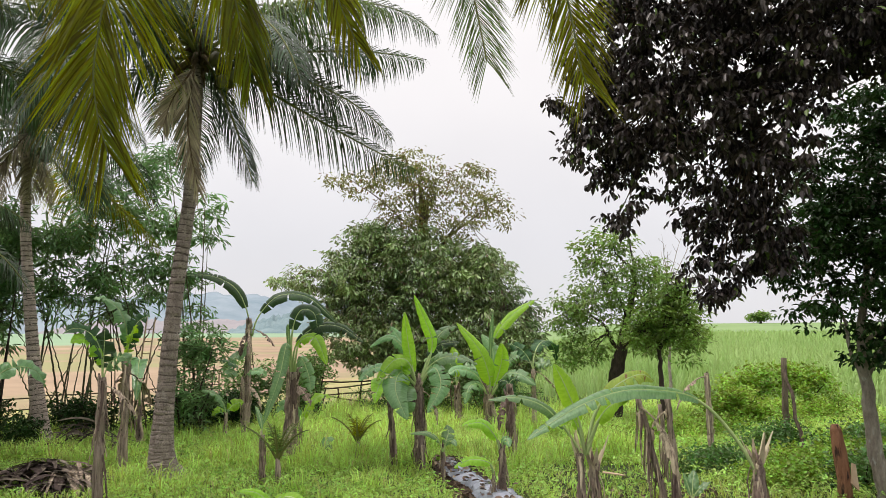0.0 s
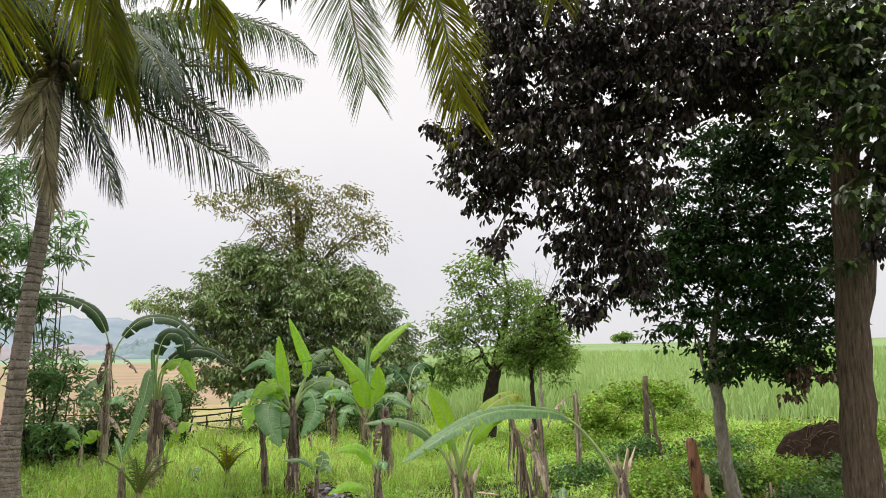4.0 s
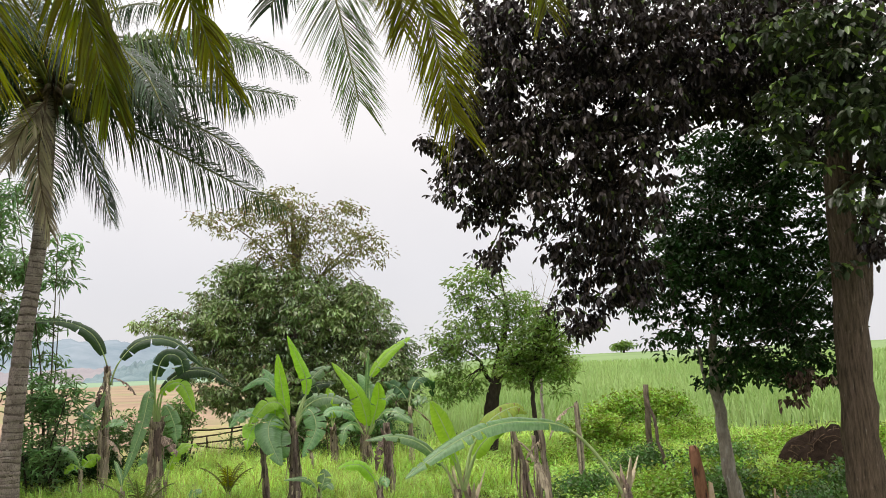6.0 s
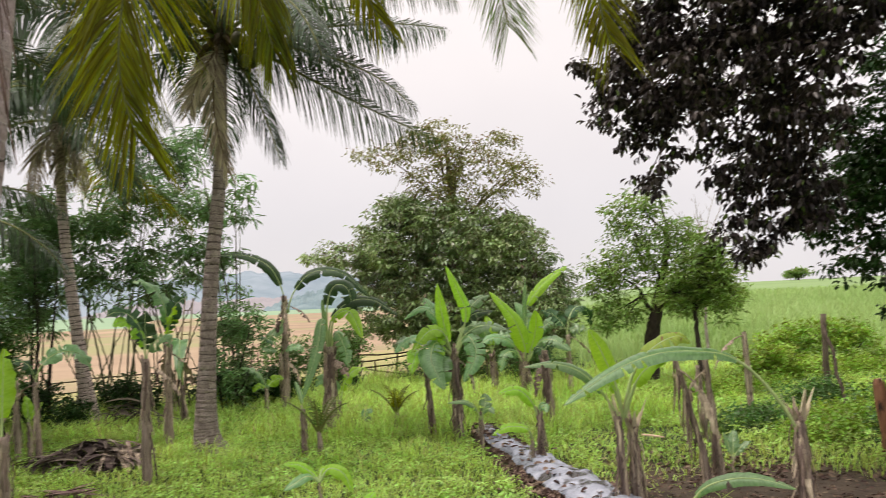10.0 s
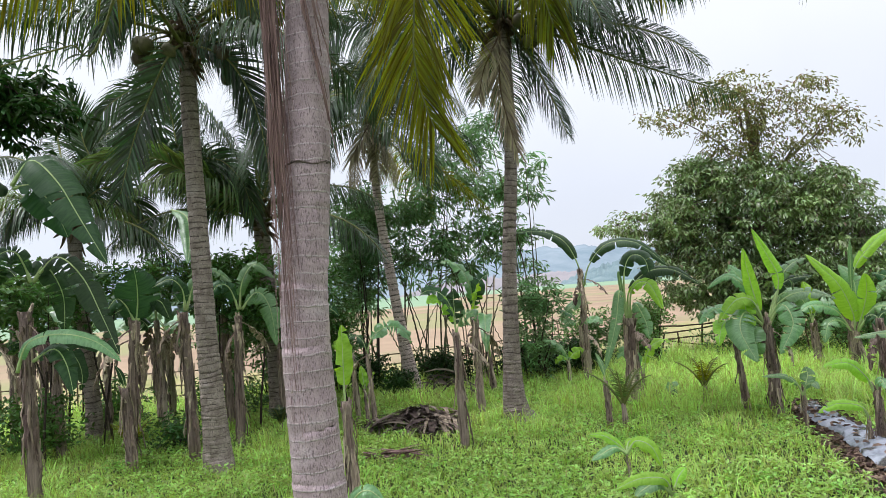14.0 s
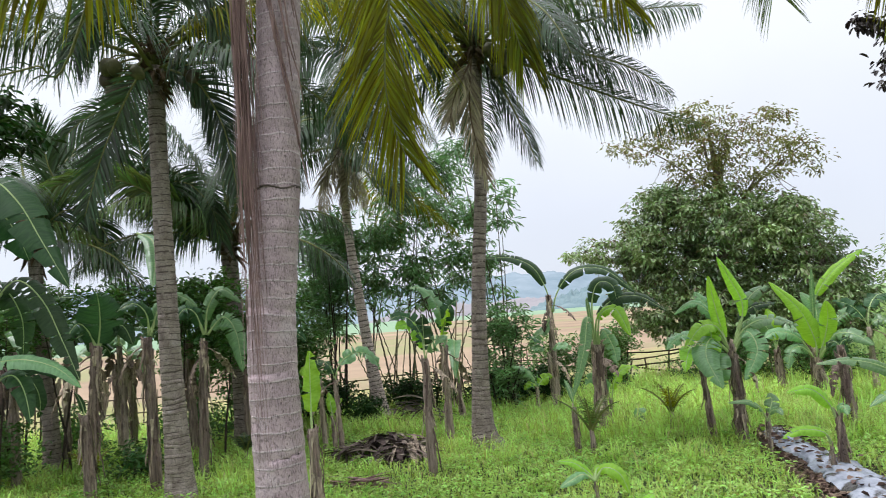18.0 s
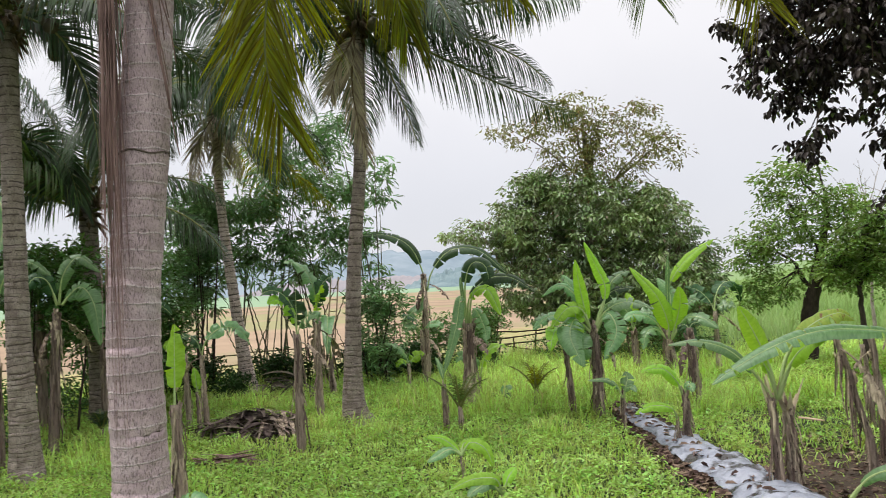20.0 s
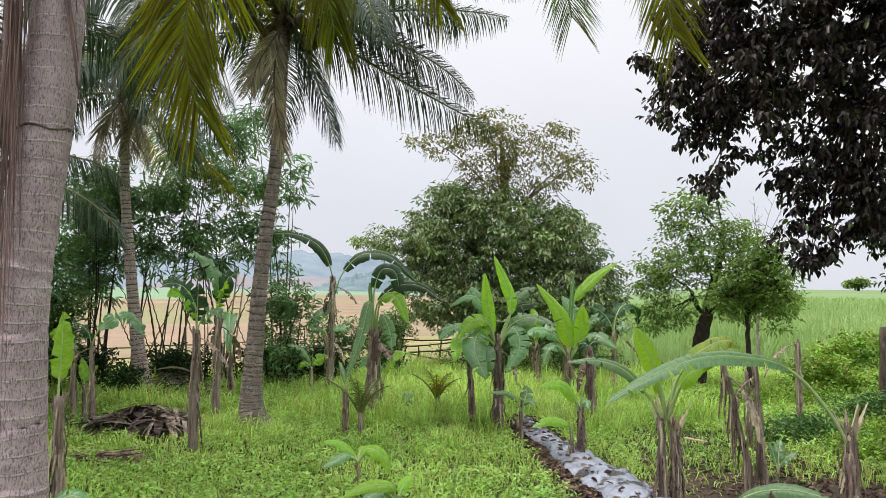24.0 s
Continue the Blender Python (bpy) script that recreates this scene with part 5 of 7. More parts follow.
banana("banana sucker with round upright leaves", 2.50, 7.73, 0.25, 0.015, (0.01, 0), [(80, 89, 60, 0.36, 0.14, N, 0, 0.4, 0, 1.25), (150, 79, 17, 0.31, 0.07, N, 0, 0.6, 0, 1.25), (13, 89, 69, 0.3, 0.12, N, 0, 0.4, 0, 0.7)], 0)
bright_sucker = banana("small bright banana sucker in the grass", -1.54, 7.03, 0.3, 0.016, (-0.01, 0), [], 1)
low_sucker = banana("low banana sucker with broad bright leaves", -1.12, 6.71, 0.1, 0.016, (0, 0), [], 1)
banana("short cut banana stem behind the near palm", -3.95, 6.10, 0.97, 0.064, (-0.04, 0), [(61, 89, 3, 0.79, 0.22, Y, 1, 0.4, 0, 1.25), (91, 78, 126, 1.01, 0.06, N, 0, 1.2, 0, 1.25)], 12)
banana("thin banana stem with a bright leaf", -6.39, 10.12, 1.13, 0.055, (-0.05, 0), [(228, 89, 162, 0.58, 0.35, Y, 2, 0.3, 0, 1.25)], 6)
banana("slim banana plant with spreading leaves", -5.83, 9.68, 1.14, 0.047, (-0.05, 0), [(7, 87, 181, 1.1, 0.34, N, 5, 0.3, 0, 1.25), (185, 82, 215, 0.61, 0.29, D, 3, 0.3, 0, 2.6)], 8)
banana("thin sucker with small bright leaves", -6.07, 9.86, 0.59, 0.031, (-0.02, 0), [(108, 89, 37, 0.43, 0.16, Y, 0, 0.4, 0, 1.25), (21, 87, 68, 0.37, 0.16, Y, 0, 0.4, 0, 1.25)], 3)
banana("slim banana plant with drooping torn leaves", -3.83, 8.44, 1.43, 0.067, (0.00, 0), [(182, 87, 150, 0.89, 0.29, D, 2, 0.3, 0, 2.6), (345, 79, 215, 0.52, 0.36, N, 6, 0.3, 0, 2.6), (200, 86, 149, 0.73, 0.28, Y, 2, 0.3, 0, 2.6), (99, 89, 0, 0.61, 0.28, D, 4, 0.3, 0, 1.25)], 8)
banana("banana plant with a short stem and wide leaves", -4.58, 10.84, 1.56, 0.072, (-0.00, 0), [(170, 89, 107, 1.22, 0.32, N, 3, 0.4, 0, 2.6), (11, 89, 87, 0.83, 0.35, D, 4, 0.3, 0, 2.6), (300, 89, 45, 0.62, 0.30, Y, 3, 0.3, 0, 1.25)], 8)
banana("small leafless banana stem", -5.19, 12.94, 0.75, 0.058, (-0.03, 0), [(269, 58, 122, 2.78, 0.28, N, 3, 0.4, 0, 1.25)], 6)
great_leaf_plant = banana("banana plant with a great dark leaf at the garden's edge", -7.15, 4.50, 3.05, 0.129, (-0.04, 0), [], 8)
torn_leaf_plant = banana("thick banana stem with dark torn leaves", -7.43, 5.32, 2.11, 0.118, (-0.02, 0), [], 16)
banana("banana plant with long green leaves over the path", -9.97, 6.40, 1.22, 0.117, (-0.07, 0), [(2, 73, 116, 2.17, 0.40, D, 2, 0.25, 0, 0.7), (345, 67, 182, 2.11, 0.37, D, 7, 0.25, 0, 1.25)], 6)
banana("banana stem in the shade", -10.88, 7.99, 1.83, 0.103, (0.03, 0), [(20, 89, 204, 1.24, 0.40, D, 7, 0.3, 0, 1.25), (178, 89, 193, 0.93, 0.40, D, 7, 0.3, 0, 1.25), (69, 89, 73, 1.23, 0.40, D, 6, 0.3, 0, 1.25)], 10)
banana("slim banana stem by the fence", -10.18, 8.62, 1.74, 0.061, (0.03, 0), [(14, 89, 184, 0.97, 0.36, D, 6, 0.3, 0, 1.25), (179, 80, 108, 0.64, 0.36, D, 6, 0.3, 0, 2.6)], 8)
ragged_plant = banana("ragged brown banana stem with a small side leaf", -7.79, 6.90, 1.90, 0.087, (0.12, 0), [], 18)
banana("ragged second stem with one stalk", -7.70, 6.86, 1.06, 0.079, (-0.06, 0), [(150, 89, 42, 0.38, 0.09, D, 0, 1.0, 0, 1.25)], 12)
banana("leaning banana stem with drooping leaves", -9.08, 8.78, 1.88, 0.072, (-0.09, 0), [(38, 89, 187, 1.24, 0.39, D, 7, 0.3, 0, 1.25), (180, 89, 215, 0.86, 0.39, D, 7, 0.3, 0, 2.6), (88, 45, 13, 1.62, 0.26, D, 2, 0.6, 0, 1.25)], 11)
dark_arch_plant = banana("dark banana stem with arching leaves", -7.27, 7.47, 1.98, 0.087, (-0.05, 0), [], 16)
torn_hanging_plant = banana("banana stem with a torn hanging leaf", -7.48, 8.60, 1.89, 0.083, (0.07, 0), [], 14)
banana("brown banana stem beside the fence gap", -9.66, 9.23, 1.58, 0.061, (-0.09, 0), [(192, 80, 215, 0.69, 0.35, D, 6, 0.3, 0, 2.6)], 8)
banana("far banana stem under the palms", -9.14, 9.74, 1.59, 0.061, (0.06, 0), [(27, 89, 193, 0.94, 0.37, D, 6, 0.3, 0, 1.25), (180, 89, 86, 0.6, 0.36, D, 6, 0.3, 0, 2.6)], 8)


# most leaves here take the dark blade, which carries painted shade
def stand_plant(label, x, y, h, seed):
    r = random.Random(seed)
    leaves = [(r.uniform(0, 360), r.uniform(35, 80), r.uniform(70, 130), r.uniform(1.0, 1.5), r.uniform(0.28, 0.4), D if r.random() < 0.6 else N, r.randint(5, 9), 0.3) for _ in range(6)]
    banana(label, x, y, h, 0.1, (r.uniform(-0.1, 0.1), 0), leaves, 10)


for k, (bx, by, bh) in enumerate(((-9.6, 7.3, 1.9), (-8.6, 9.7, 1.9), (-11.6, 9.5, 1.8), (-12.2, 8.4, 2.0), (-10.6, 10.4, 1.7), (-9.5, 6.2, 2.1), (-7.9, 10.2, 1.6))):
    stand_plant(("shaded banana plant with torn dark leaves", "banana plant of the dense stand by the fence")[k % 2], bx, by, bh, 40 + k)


def coconut_seedling(label, x, y, h, mat):
    s = thing("coconut_seedling", label, "palm seedling", x, y, land(x, y), group="seedlings")
    mb = Build()
    mb.tube([(0, 0, -0.02), (0.01, 0, h * 0.2), (0, 0, h * 0.45)], [0.05, 0.04, 0.025], 8, rough=0.1)
    part("stem", mb.mesh("stem", [M["ban_stem"]]), s)
    for k in range(6):
        blades, rib = frond_mesh(86 - 6 * k, 45, round(h * (0.6 + 0.04 * k), 2), 0.13, mat, k % 3, 1.4, 0.4, 22, 0.6)
        f = part("frond", blades, s)
        part("rib", rib, f)
        f.location = (0, 0, h * 0.38)
        f.rotation_euler = (0, 0, radians(137.5 * k))


coconut_seedling("brownish coconut seedling in the grass", -1.31, 11.51, 0.75, "frond_old")
coconut_seedling("pale coconut seedling beside the thin banana", -2.1, 9.6, 0.85, "frond_mid")
coconut_seedling("yellow-green coconut seedling in the shade", -8.1, 7.2, 0.6, "frond_old")
coconut_seedling("tiny coconut seedling among bananas", -7.2, 9.2, 0.5, "frond")

front_sucker = banana("young banana sucker whose leaf arches over the grass", 1.37, 5.27, 0.42, 0.03, (0, 0), [], 2)
foot_sucker = banana("small banana sucker at the near palm's foot", -2.72, 4.08, 0.5, 0.03, (0, 0), [], 2)
# leaves that lie along a line of their own
path_leaf(stump_plant, [(2.81, 6.79, 0.61), (2.68, 6.79, 0.87), (2.45, 6.77, 1.17), (2.2, 6.7, 1.35), (1.9, 6.63, 1.41), (1.56, 6.57, 1.41), (1.21, 6.49, 1.31), (0.87, 6.39, 1.14), (0.69, 6.31, 1.03)], 0.23, N, 5, 0.33)
path_leaf(clump_plant, [(1.31, 7.04, 0.8), (1.25, 7.0, 1.11), (1.12, 6.96, 1.44), (1.02, 6.92, 1.63)], 0.21, Y, 0, 0.35)
path_leaf(clump_plant, [(1.32, 7.04, 0.8), (1.41, 7.06, 1.16), (1.6, 7.05, 1.41), (1.84, 7.03, 1.53), (1.97, 7.03, 1.46)], 0.24, YE, 2, 0.3)
path_leaf(clump_plant, [(1.29, 7.04, 0.77), (1.15, 7.03, 1.0), (0.94, 7.02, 1.23), (0.68, 7.01, 1.32), (0.41, 6.99, 1.3)], 0.14, N, 2, 0.3)
path_leaf(clump_plant, [(1.32, 7.04, 0.8), (1.42, 6.89, 1.14), (1.54, 6.75, 1.3), (1.66, 6.59, 1.36)], 0.26, Y, 0, 0.3)
path_leaf(clump_plant, [(1.31, 7.04, 0.8), (1.22, 6.93, 1.07), (1.12, 6.83, 1.18), (1.03, 6.72, 1.09)], 0.15, Y, 1, 0.3)
path_leaf(arch_plant, [(-3.9, 15.1, 1.9), (-3.98, 15.08, 2.39), (-4.21, 15.02, 2.86), (-4.64, 14.89, 3.1), (-5.16, 14.72, 3.11)], 0.36, D, 4, 0.3)
path_leaf(arch_plant, [(-3.88, 15.11, 1.9), (-3.74, 15.09, 2.31), (-3.35, 15.13, 2.71), (-2.76, 15.2, 2.68), (-2.19, 15.24, 2.16)], 0.4, D, 3, 0.28)
path_leaf(arch_plant, [(-3.92, 15.1, 1.9), (-4.02, 14.97, 1.61), (-4.19, 14.82, 1.43), (-4.32, 14.68, 1.15)], 0.25, N, 3, 0.2)
path_leaf(split_plant, [(-2.34, 11.52, 1.2), (-2.37, 11.34, 1.78), (-2.44, 11.15, 1.3), (-2.62, 10.94, 0.62)], 0.2, N, 2, 0.3)
path_leaf(split_plant, [(-2.3, 11.52, 1.2), (-2.27, 11.45, 1.73), (-1.98, 11.43, 2.02), (-1.6, 11.41, 2.04), (-1.21, 11.39, 1.79)], 0.27, D, 5, 0.3)
path_leaf(split_plant, [(-2.32, 11.52, 1.2), (-2.33, 11.47, 1.91), (-2.2, 11.44, 2.28), (-1.97, 11.43, 2.21), (-1.9, 11.39, 1.65)], 0.34, D, 3, 0.3)
path_leaf(split_plant, [(-2.3, 11.52, 1.2), (-2.2, 11.37, 1.78), (-1.93, 11.25, 1.87), (-1.73, 11.12, 1.47)], 0.28, Y, 2, 0.3)
path_leaf(split_plant, [(-2.34, 11.52, 1.2), (-2.39, 11.5, 1.91), (-2.4, 11.5, 2.09)], 0.07, N, 0, 0.2)
path_leaf(split_plant, [(-2.32, 11.52, 1.2), (-2.19, 11.44, 1.56), (-2.04, 11.37, 1.3), (-1.99, 11.28, 1.05)], 0.24, N, 4, 0.25)
path_leaf(bright_sucker, [(-1.55, 7.03, 0.31), (-1.61, 7.02, 0.39), (-1.73, 6.99, 0.48), (-1.87, 6.95, 0.5)], 0.11, Y, 0, 0.2)
path_leaf(bright_sucker, [(-1.55, 7.03, 0.31), (-1.64, 6.96, 0.38), (-1.74, 6.88, 0.34), (-1.83, 6.81, 0.29)], 0.12, N, 0, 0.2)
path_leaf(bright_sucker, [(-1.54, 7.03, 0.31), (-1.45, 7.02, 0.43), (-1.31, 7.01, 0.38), (-1.23, 6.99, 0.21)], 0.15, Y, 0, 0.2)
path_leaf(bright_sucker, [(-1.55, 7.03, 0.31), (-1.53, 7.1, 0.41), (-1.46, 7.19, 0.37), (-1.4, 7.27, 0.26)], 0.1, Y, 0, 0.2)
path_leaf(low_sucker, [(-1.12, 6.71, 0.04), (-1.16, 6.63, 0.19), (-1.35, 6.53, 0.21), (-1.54, 6.42, 0.14)], 0.15, Y, 0, 0.2)
path_leaf(low_sucker, [(-1.11, 6.71, 0.04), (-1.07, 6.75, 0.16), (-1.03, 6.79, 0.22), (-1.0, 6.83, 0.25)], 0.12, Y, 0, 0.2)
path_leaf(low_sucker, [(-1.12, 6.71, 0.04), (-1.21, 6.59, 0.16), (-1.31, 6.47, 0.14), (-1.36, 6.36, 0.1)], 0.14, N, 0, 0.2)
path_leaf(strip_plant, [(0.67, 9.02, 0.53), (0.6, 8.93, 0.72), (0.44, 8.84, 0.88), (0.2, 8.75, 0.86)], 0.2, Y, 2, 0.25)
path_leaf(strip_plant, [(0.68, 9.02, 0.53), (0.71, 8.95, 0.68), (0.75, 8.89, 0.67), (0.76, 8.82, 0.61)], 0.13, N, 1, 0.2)
path_leaf(strip_sucker, [(0.57, 8.78, 0.33), (0.51, 8.72, 0.45), (0.3, 8.66, 0.49), (0.11, 8.6, 0.41)], 0.16, Y, 1, 0.25)
path_leaf(leaf_seedling, [(-0.01, 9.9, 0.37), (-0.07, 9.83, 0.54), (-0.21, 9.76, 0.65), (-0.44, 9.69, 0.65)], 0.11, N, 1, 0.3)
path_leaf(leaf_seedling, [(-0.01, 9.9, 0.37), (0.03, 9.93, 0.53), (0.06, 9.97, 0.63), (0.04, 10.0, 0.72)], 0.2, N, 2, 0.25)
path_leaf(leaf_seedling, [(-0.01, 9.9, 0.37), (0.03, 9.83, 0.51), (0.11, 9.77, 0.55), (0.16, 9.7, 0.49)], 0.12, N, 1, 0.25)
path_leaf(bright_plant, [(-0.37, 10.54, 1.23), (-0.43, 10.54, 1.43), (-0.48, 10.54, 1.68), (-0.52, 10.54, 1.96), (-0.55, 10.54, 2.23)], 0.2, Y, 0, 0.2)
path_leaf(bright_plant, [(-0.33, 10.54, 1.23), (-0.22, 10.57, 1.5), (-0.16, 10.6, 1.82), (-0.26, 10.62, 2.11), (-0.42, 10.64, 2.48)], 0.19, Y, 1, 0.38)
path_leaf(bright_plant, [(-0.32, 10.55, 1.23), (-0.19, 10.61, 1.6), (-0.1, 10.67, 1.85), (0.04, 10.74, 1.99), (0.18, 10.8, 2.03)], 0.22, N, 2, 0.4)
path_leaf(bright_plant, [(-0.37, 10.54, 1.23), (-0.5, 10.62, 1.59), (-0.61, 10.7, 1.81), (-0.76, 10.77, 2.03)], 0.24, N, 2, 0.4)
path_leaf(bright_plant, [(-0.38, 10.54, 1.23), (-0.53, 10.57, 1.66), (-0.77, 10.59, 1.88), (-1.05, 10.6, 1.73)], 0.15, N, 1, 0.3)
path_leaf(bright_plant, [(-0.38, 10.54, 1.22), (-0.49, 10.42, 1.53), (-0.68, 10.29, 1.56), (-0.91, 10.16, 1.29)], 0.3, Y, 3, 0.25)
path_leaf(bright_plant, [(-0.39, 10.54, 1.21), (-0.64, 10.43, 1.41), (-0.93, 10.31, 1.46), (-1.15, 10.19, 1.29)], 0.24, N, 3, 0.25)
path_leaf(bright_plant, [(-0.39, 10.54, 1.2), (-0.58, 10.33, 1.4), (-0.65, 10.13, 1.18), (-0.48, 9.94, 0.8)], 0.4, N, 5, 0.22)
path_leaf(bright_plant, [(-0.32, 10.55, 1.21), (-0.14, 10.4, 1.46), (-0.04, 10.25, 1.22), (-0.22, 10.1, 0.87)], 0.33, N, 7, 0.2)
path_leaf(bright_plant, [(-0.32, 10.55, 1.23), (-0.16, 10.48, 1.5), (0.12, 10.42, 1.61), (0.47, 10.34, 1.5)], 0.25, N, 6, 0.3)
path_leaf(bright_plant, [(-0.34, 10.54, 1.23), (-0.21, 10.66, 1.6), (-0.04, 10.78, 1.77), (0.25, 10.9, 1.8)], 0.2, D, 5, 0.35)
path_leaf(bright_plant, [(-0.37, 10.54, 1.22), (-0.56, 10.44, 1.53), (-0.58, 10.33, 1.24), (-0.65, 10.23, 1.11)], 0.26, Y, 3, 0.2)
path_leaf(tall_bright_plant, [(0.91, 14.87, 0.75), (0.9, 14.81, 1.08), (0.71, 14.75, 1.61), (0.26, 14.7, 2.15)], 0.42, Y, 1, 0.2)
path_leaf(tall_bright_plant, [(0.93, 14.87, 0.75), (0.97, 14.9, 1.69), (1.34, 14.91, 2.26), (1.84, 14.89, 2.6)], 0.3, Y, 2, 0.42)
path_leaf(tall_bright_plant, [(0.92, 14.87, 0.75), (0.93, 14.87, 1.45), (0.96, 14.87, 1.97), (0.99, 14.87, 2.36)], 0.09, N, 0, 0.3)
path_leaf(tall_bright_plant, [(0.95, 14.87, 0.75), (1.08, 14.79, 1.13), (1.15, 14.72, 1.46), (1.14, 14.66, 1.74)], 0.34, Y, 1, 0.2)
path_leaf(tall_bright_plant, [(0.91, 14.87, 0.75), (0.98, 14.97, 1.31), (0.98, 15.07, 1.64), (0.78, 15.18, 1.92)], 0.36, N, 4, 0.3)
path_leaf(tall_bright_plant, [(0.97, 14.87, 0.75), (1.21, 14.72, 1.12), (1.49, 14.56, 1.14), (1.77, 14.39, 0.94)], 0.36, N, 4, 0.25)
path_leaf(tall_bright_plant, [(0.86, 14.88, 0.73), (0.64, 14.79, 1.12), (0.29, 14.7, 1.24), (0.04, 14.6, 1.11)], 0.32, N, 5, 0.25)
path_leaf(tall_bright_plant, [(0.97, 14.87, 0.75), (1.25, 14.91, 1.32), (1.51, 14.96, 1.51), (1.77, 15.0, 1.46)], 0.34, N, 5, 0.3)
path_leaf(tall_bright_plant, [(0.87, 14.87, 0.73), (0.69, 14.75, 0.94), (0.5, 14.62, 0.9), (0.41, 14.49, 0.59)], 0.33, N, 4, 0.2)
path_leaf(tall_bright_plant, [(0.96, 14.87, 0.73), (1.15, 14.72, 1.0), (1.27, 14.58, 0.92), (1.35, 14.44, 0.66)], 0.3, D, 4, 0.2)
path_leaf(front_sucker, [(1.37, 5.27, 0.43), (1.48, 5.21, 0.59), (1.65, 5.12, 0.67), (1.82, 5.02, 0.68), (1.98, 4.92, 0.64)], 0.12, N, 1, 0.15)
path_leaf(foot_sucker, [(-2.72, 4.08, 0.56), (-2.64, 4.09, 0.68), (-2.55, 4.1, 0.71), (-2.46, 4.12, 0.64)], 0.15, N, 1, 0.15)
path_leaf(foot_sucker, [(-2.72, 4.08, 0.56), (-2.69, 4.1, 0.64), (-2.65, 4.12, 0.73)], 0.07, N, 0, 0.15)
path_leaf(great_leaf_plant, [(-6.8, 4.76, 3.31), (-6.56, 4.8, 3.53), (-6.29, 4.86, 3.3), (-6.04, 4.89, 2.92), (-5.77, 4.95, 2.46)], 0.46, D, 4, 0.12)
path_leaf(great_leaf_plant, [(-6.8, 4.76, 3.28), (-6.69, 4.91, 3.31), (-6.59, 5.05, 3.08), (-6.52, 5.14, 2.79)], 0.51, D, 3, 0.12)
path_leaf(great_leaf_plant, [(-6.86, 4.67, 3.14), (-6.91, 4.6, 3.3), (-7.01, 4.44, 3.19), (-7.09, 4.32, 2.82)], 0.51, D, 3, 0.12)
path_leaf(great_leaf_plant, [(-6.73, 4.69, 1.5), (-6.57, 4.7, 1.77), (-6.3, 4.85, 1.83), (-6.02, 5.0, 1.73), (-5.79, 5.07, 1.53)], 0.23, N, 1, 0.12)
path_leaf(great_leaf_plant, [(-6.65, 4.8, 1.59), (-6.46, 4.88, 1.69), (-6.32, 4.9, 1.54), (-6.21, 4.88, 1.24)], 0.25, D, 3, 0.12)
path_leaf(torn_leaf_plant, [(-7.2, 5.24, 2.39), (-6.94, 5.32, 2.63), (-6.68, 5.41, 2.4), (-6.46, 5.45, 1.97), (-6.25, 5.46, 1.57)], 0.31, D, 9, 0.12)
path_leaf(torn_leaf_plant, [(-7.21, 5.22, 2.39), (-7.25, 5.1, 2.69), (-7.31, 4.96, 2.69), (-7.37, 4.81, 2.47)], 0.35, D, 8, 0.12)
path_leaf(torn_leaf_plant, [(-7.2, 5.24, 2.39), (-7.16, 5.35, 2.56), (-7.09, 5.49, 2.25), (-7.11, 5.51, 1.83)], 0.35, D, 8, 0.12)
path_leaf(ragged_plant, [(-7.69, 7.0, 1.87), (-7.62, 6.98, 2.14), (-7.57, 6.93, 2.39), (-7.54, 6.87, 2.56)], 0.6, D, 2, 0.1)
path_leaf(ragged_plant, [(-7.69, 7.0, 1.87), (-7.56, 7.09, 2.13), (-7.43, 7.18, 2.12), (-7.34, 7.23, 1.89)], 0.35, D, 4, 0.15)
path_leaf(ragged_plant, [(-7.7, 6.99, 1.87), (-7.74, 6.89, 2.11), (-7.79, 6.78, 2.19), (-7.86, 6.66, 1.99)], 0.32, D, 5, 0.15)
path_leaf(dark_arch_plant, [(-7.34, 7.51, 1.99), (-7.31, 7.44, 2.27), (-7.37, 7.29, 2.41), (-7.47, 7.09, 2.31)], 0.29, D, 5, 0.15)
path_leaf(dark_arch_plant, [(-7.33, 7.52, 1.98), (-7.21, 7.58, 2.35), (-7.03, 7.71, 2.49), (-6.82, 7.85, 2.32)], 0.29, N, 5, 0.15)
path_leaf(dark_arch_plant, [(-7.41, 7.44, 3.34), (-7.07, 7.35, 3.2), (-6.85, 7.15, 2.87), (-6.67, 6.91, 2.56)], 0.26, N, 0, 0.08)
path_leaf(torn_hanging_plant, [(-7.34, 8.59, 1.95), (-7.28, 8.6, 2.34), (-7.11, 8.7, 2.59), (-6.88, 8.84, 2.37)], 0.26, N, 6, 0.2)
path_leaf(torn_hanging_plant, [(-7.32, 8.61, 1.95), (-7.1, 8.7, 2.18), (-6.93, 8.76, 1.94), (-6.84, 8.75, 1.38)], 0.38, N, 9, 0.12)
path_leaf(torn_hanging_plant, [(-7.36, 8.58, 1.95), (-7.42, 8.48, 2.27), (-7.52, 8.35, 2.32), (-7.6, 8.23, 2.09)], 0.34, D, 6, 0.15)

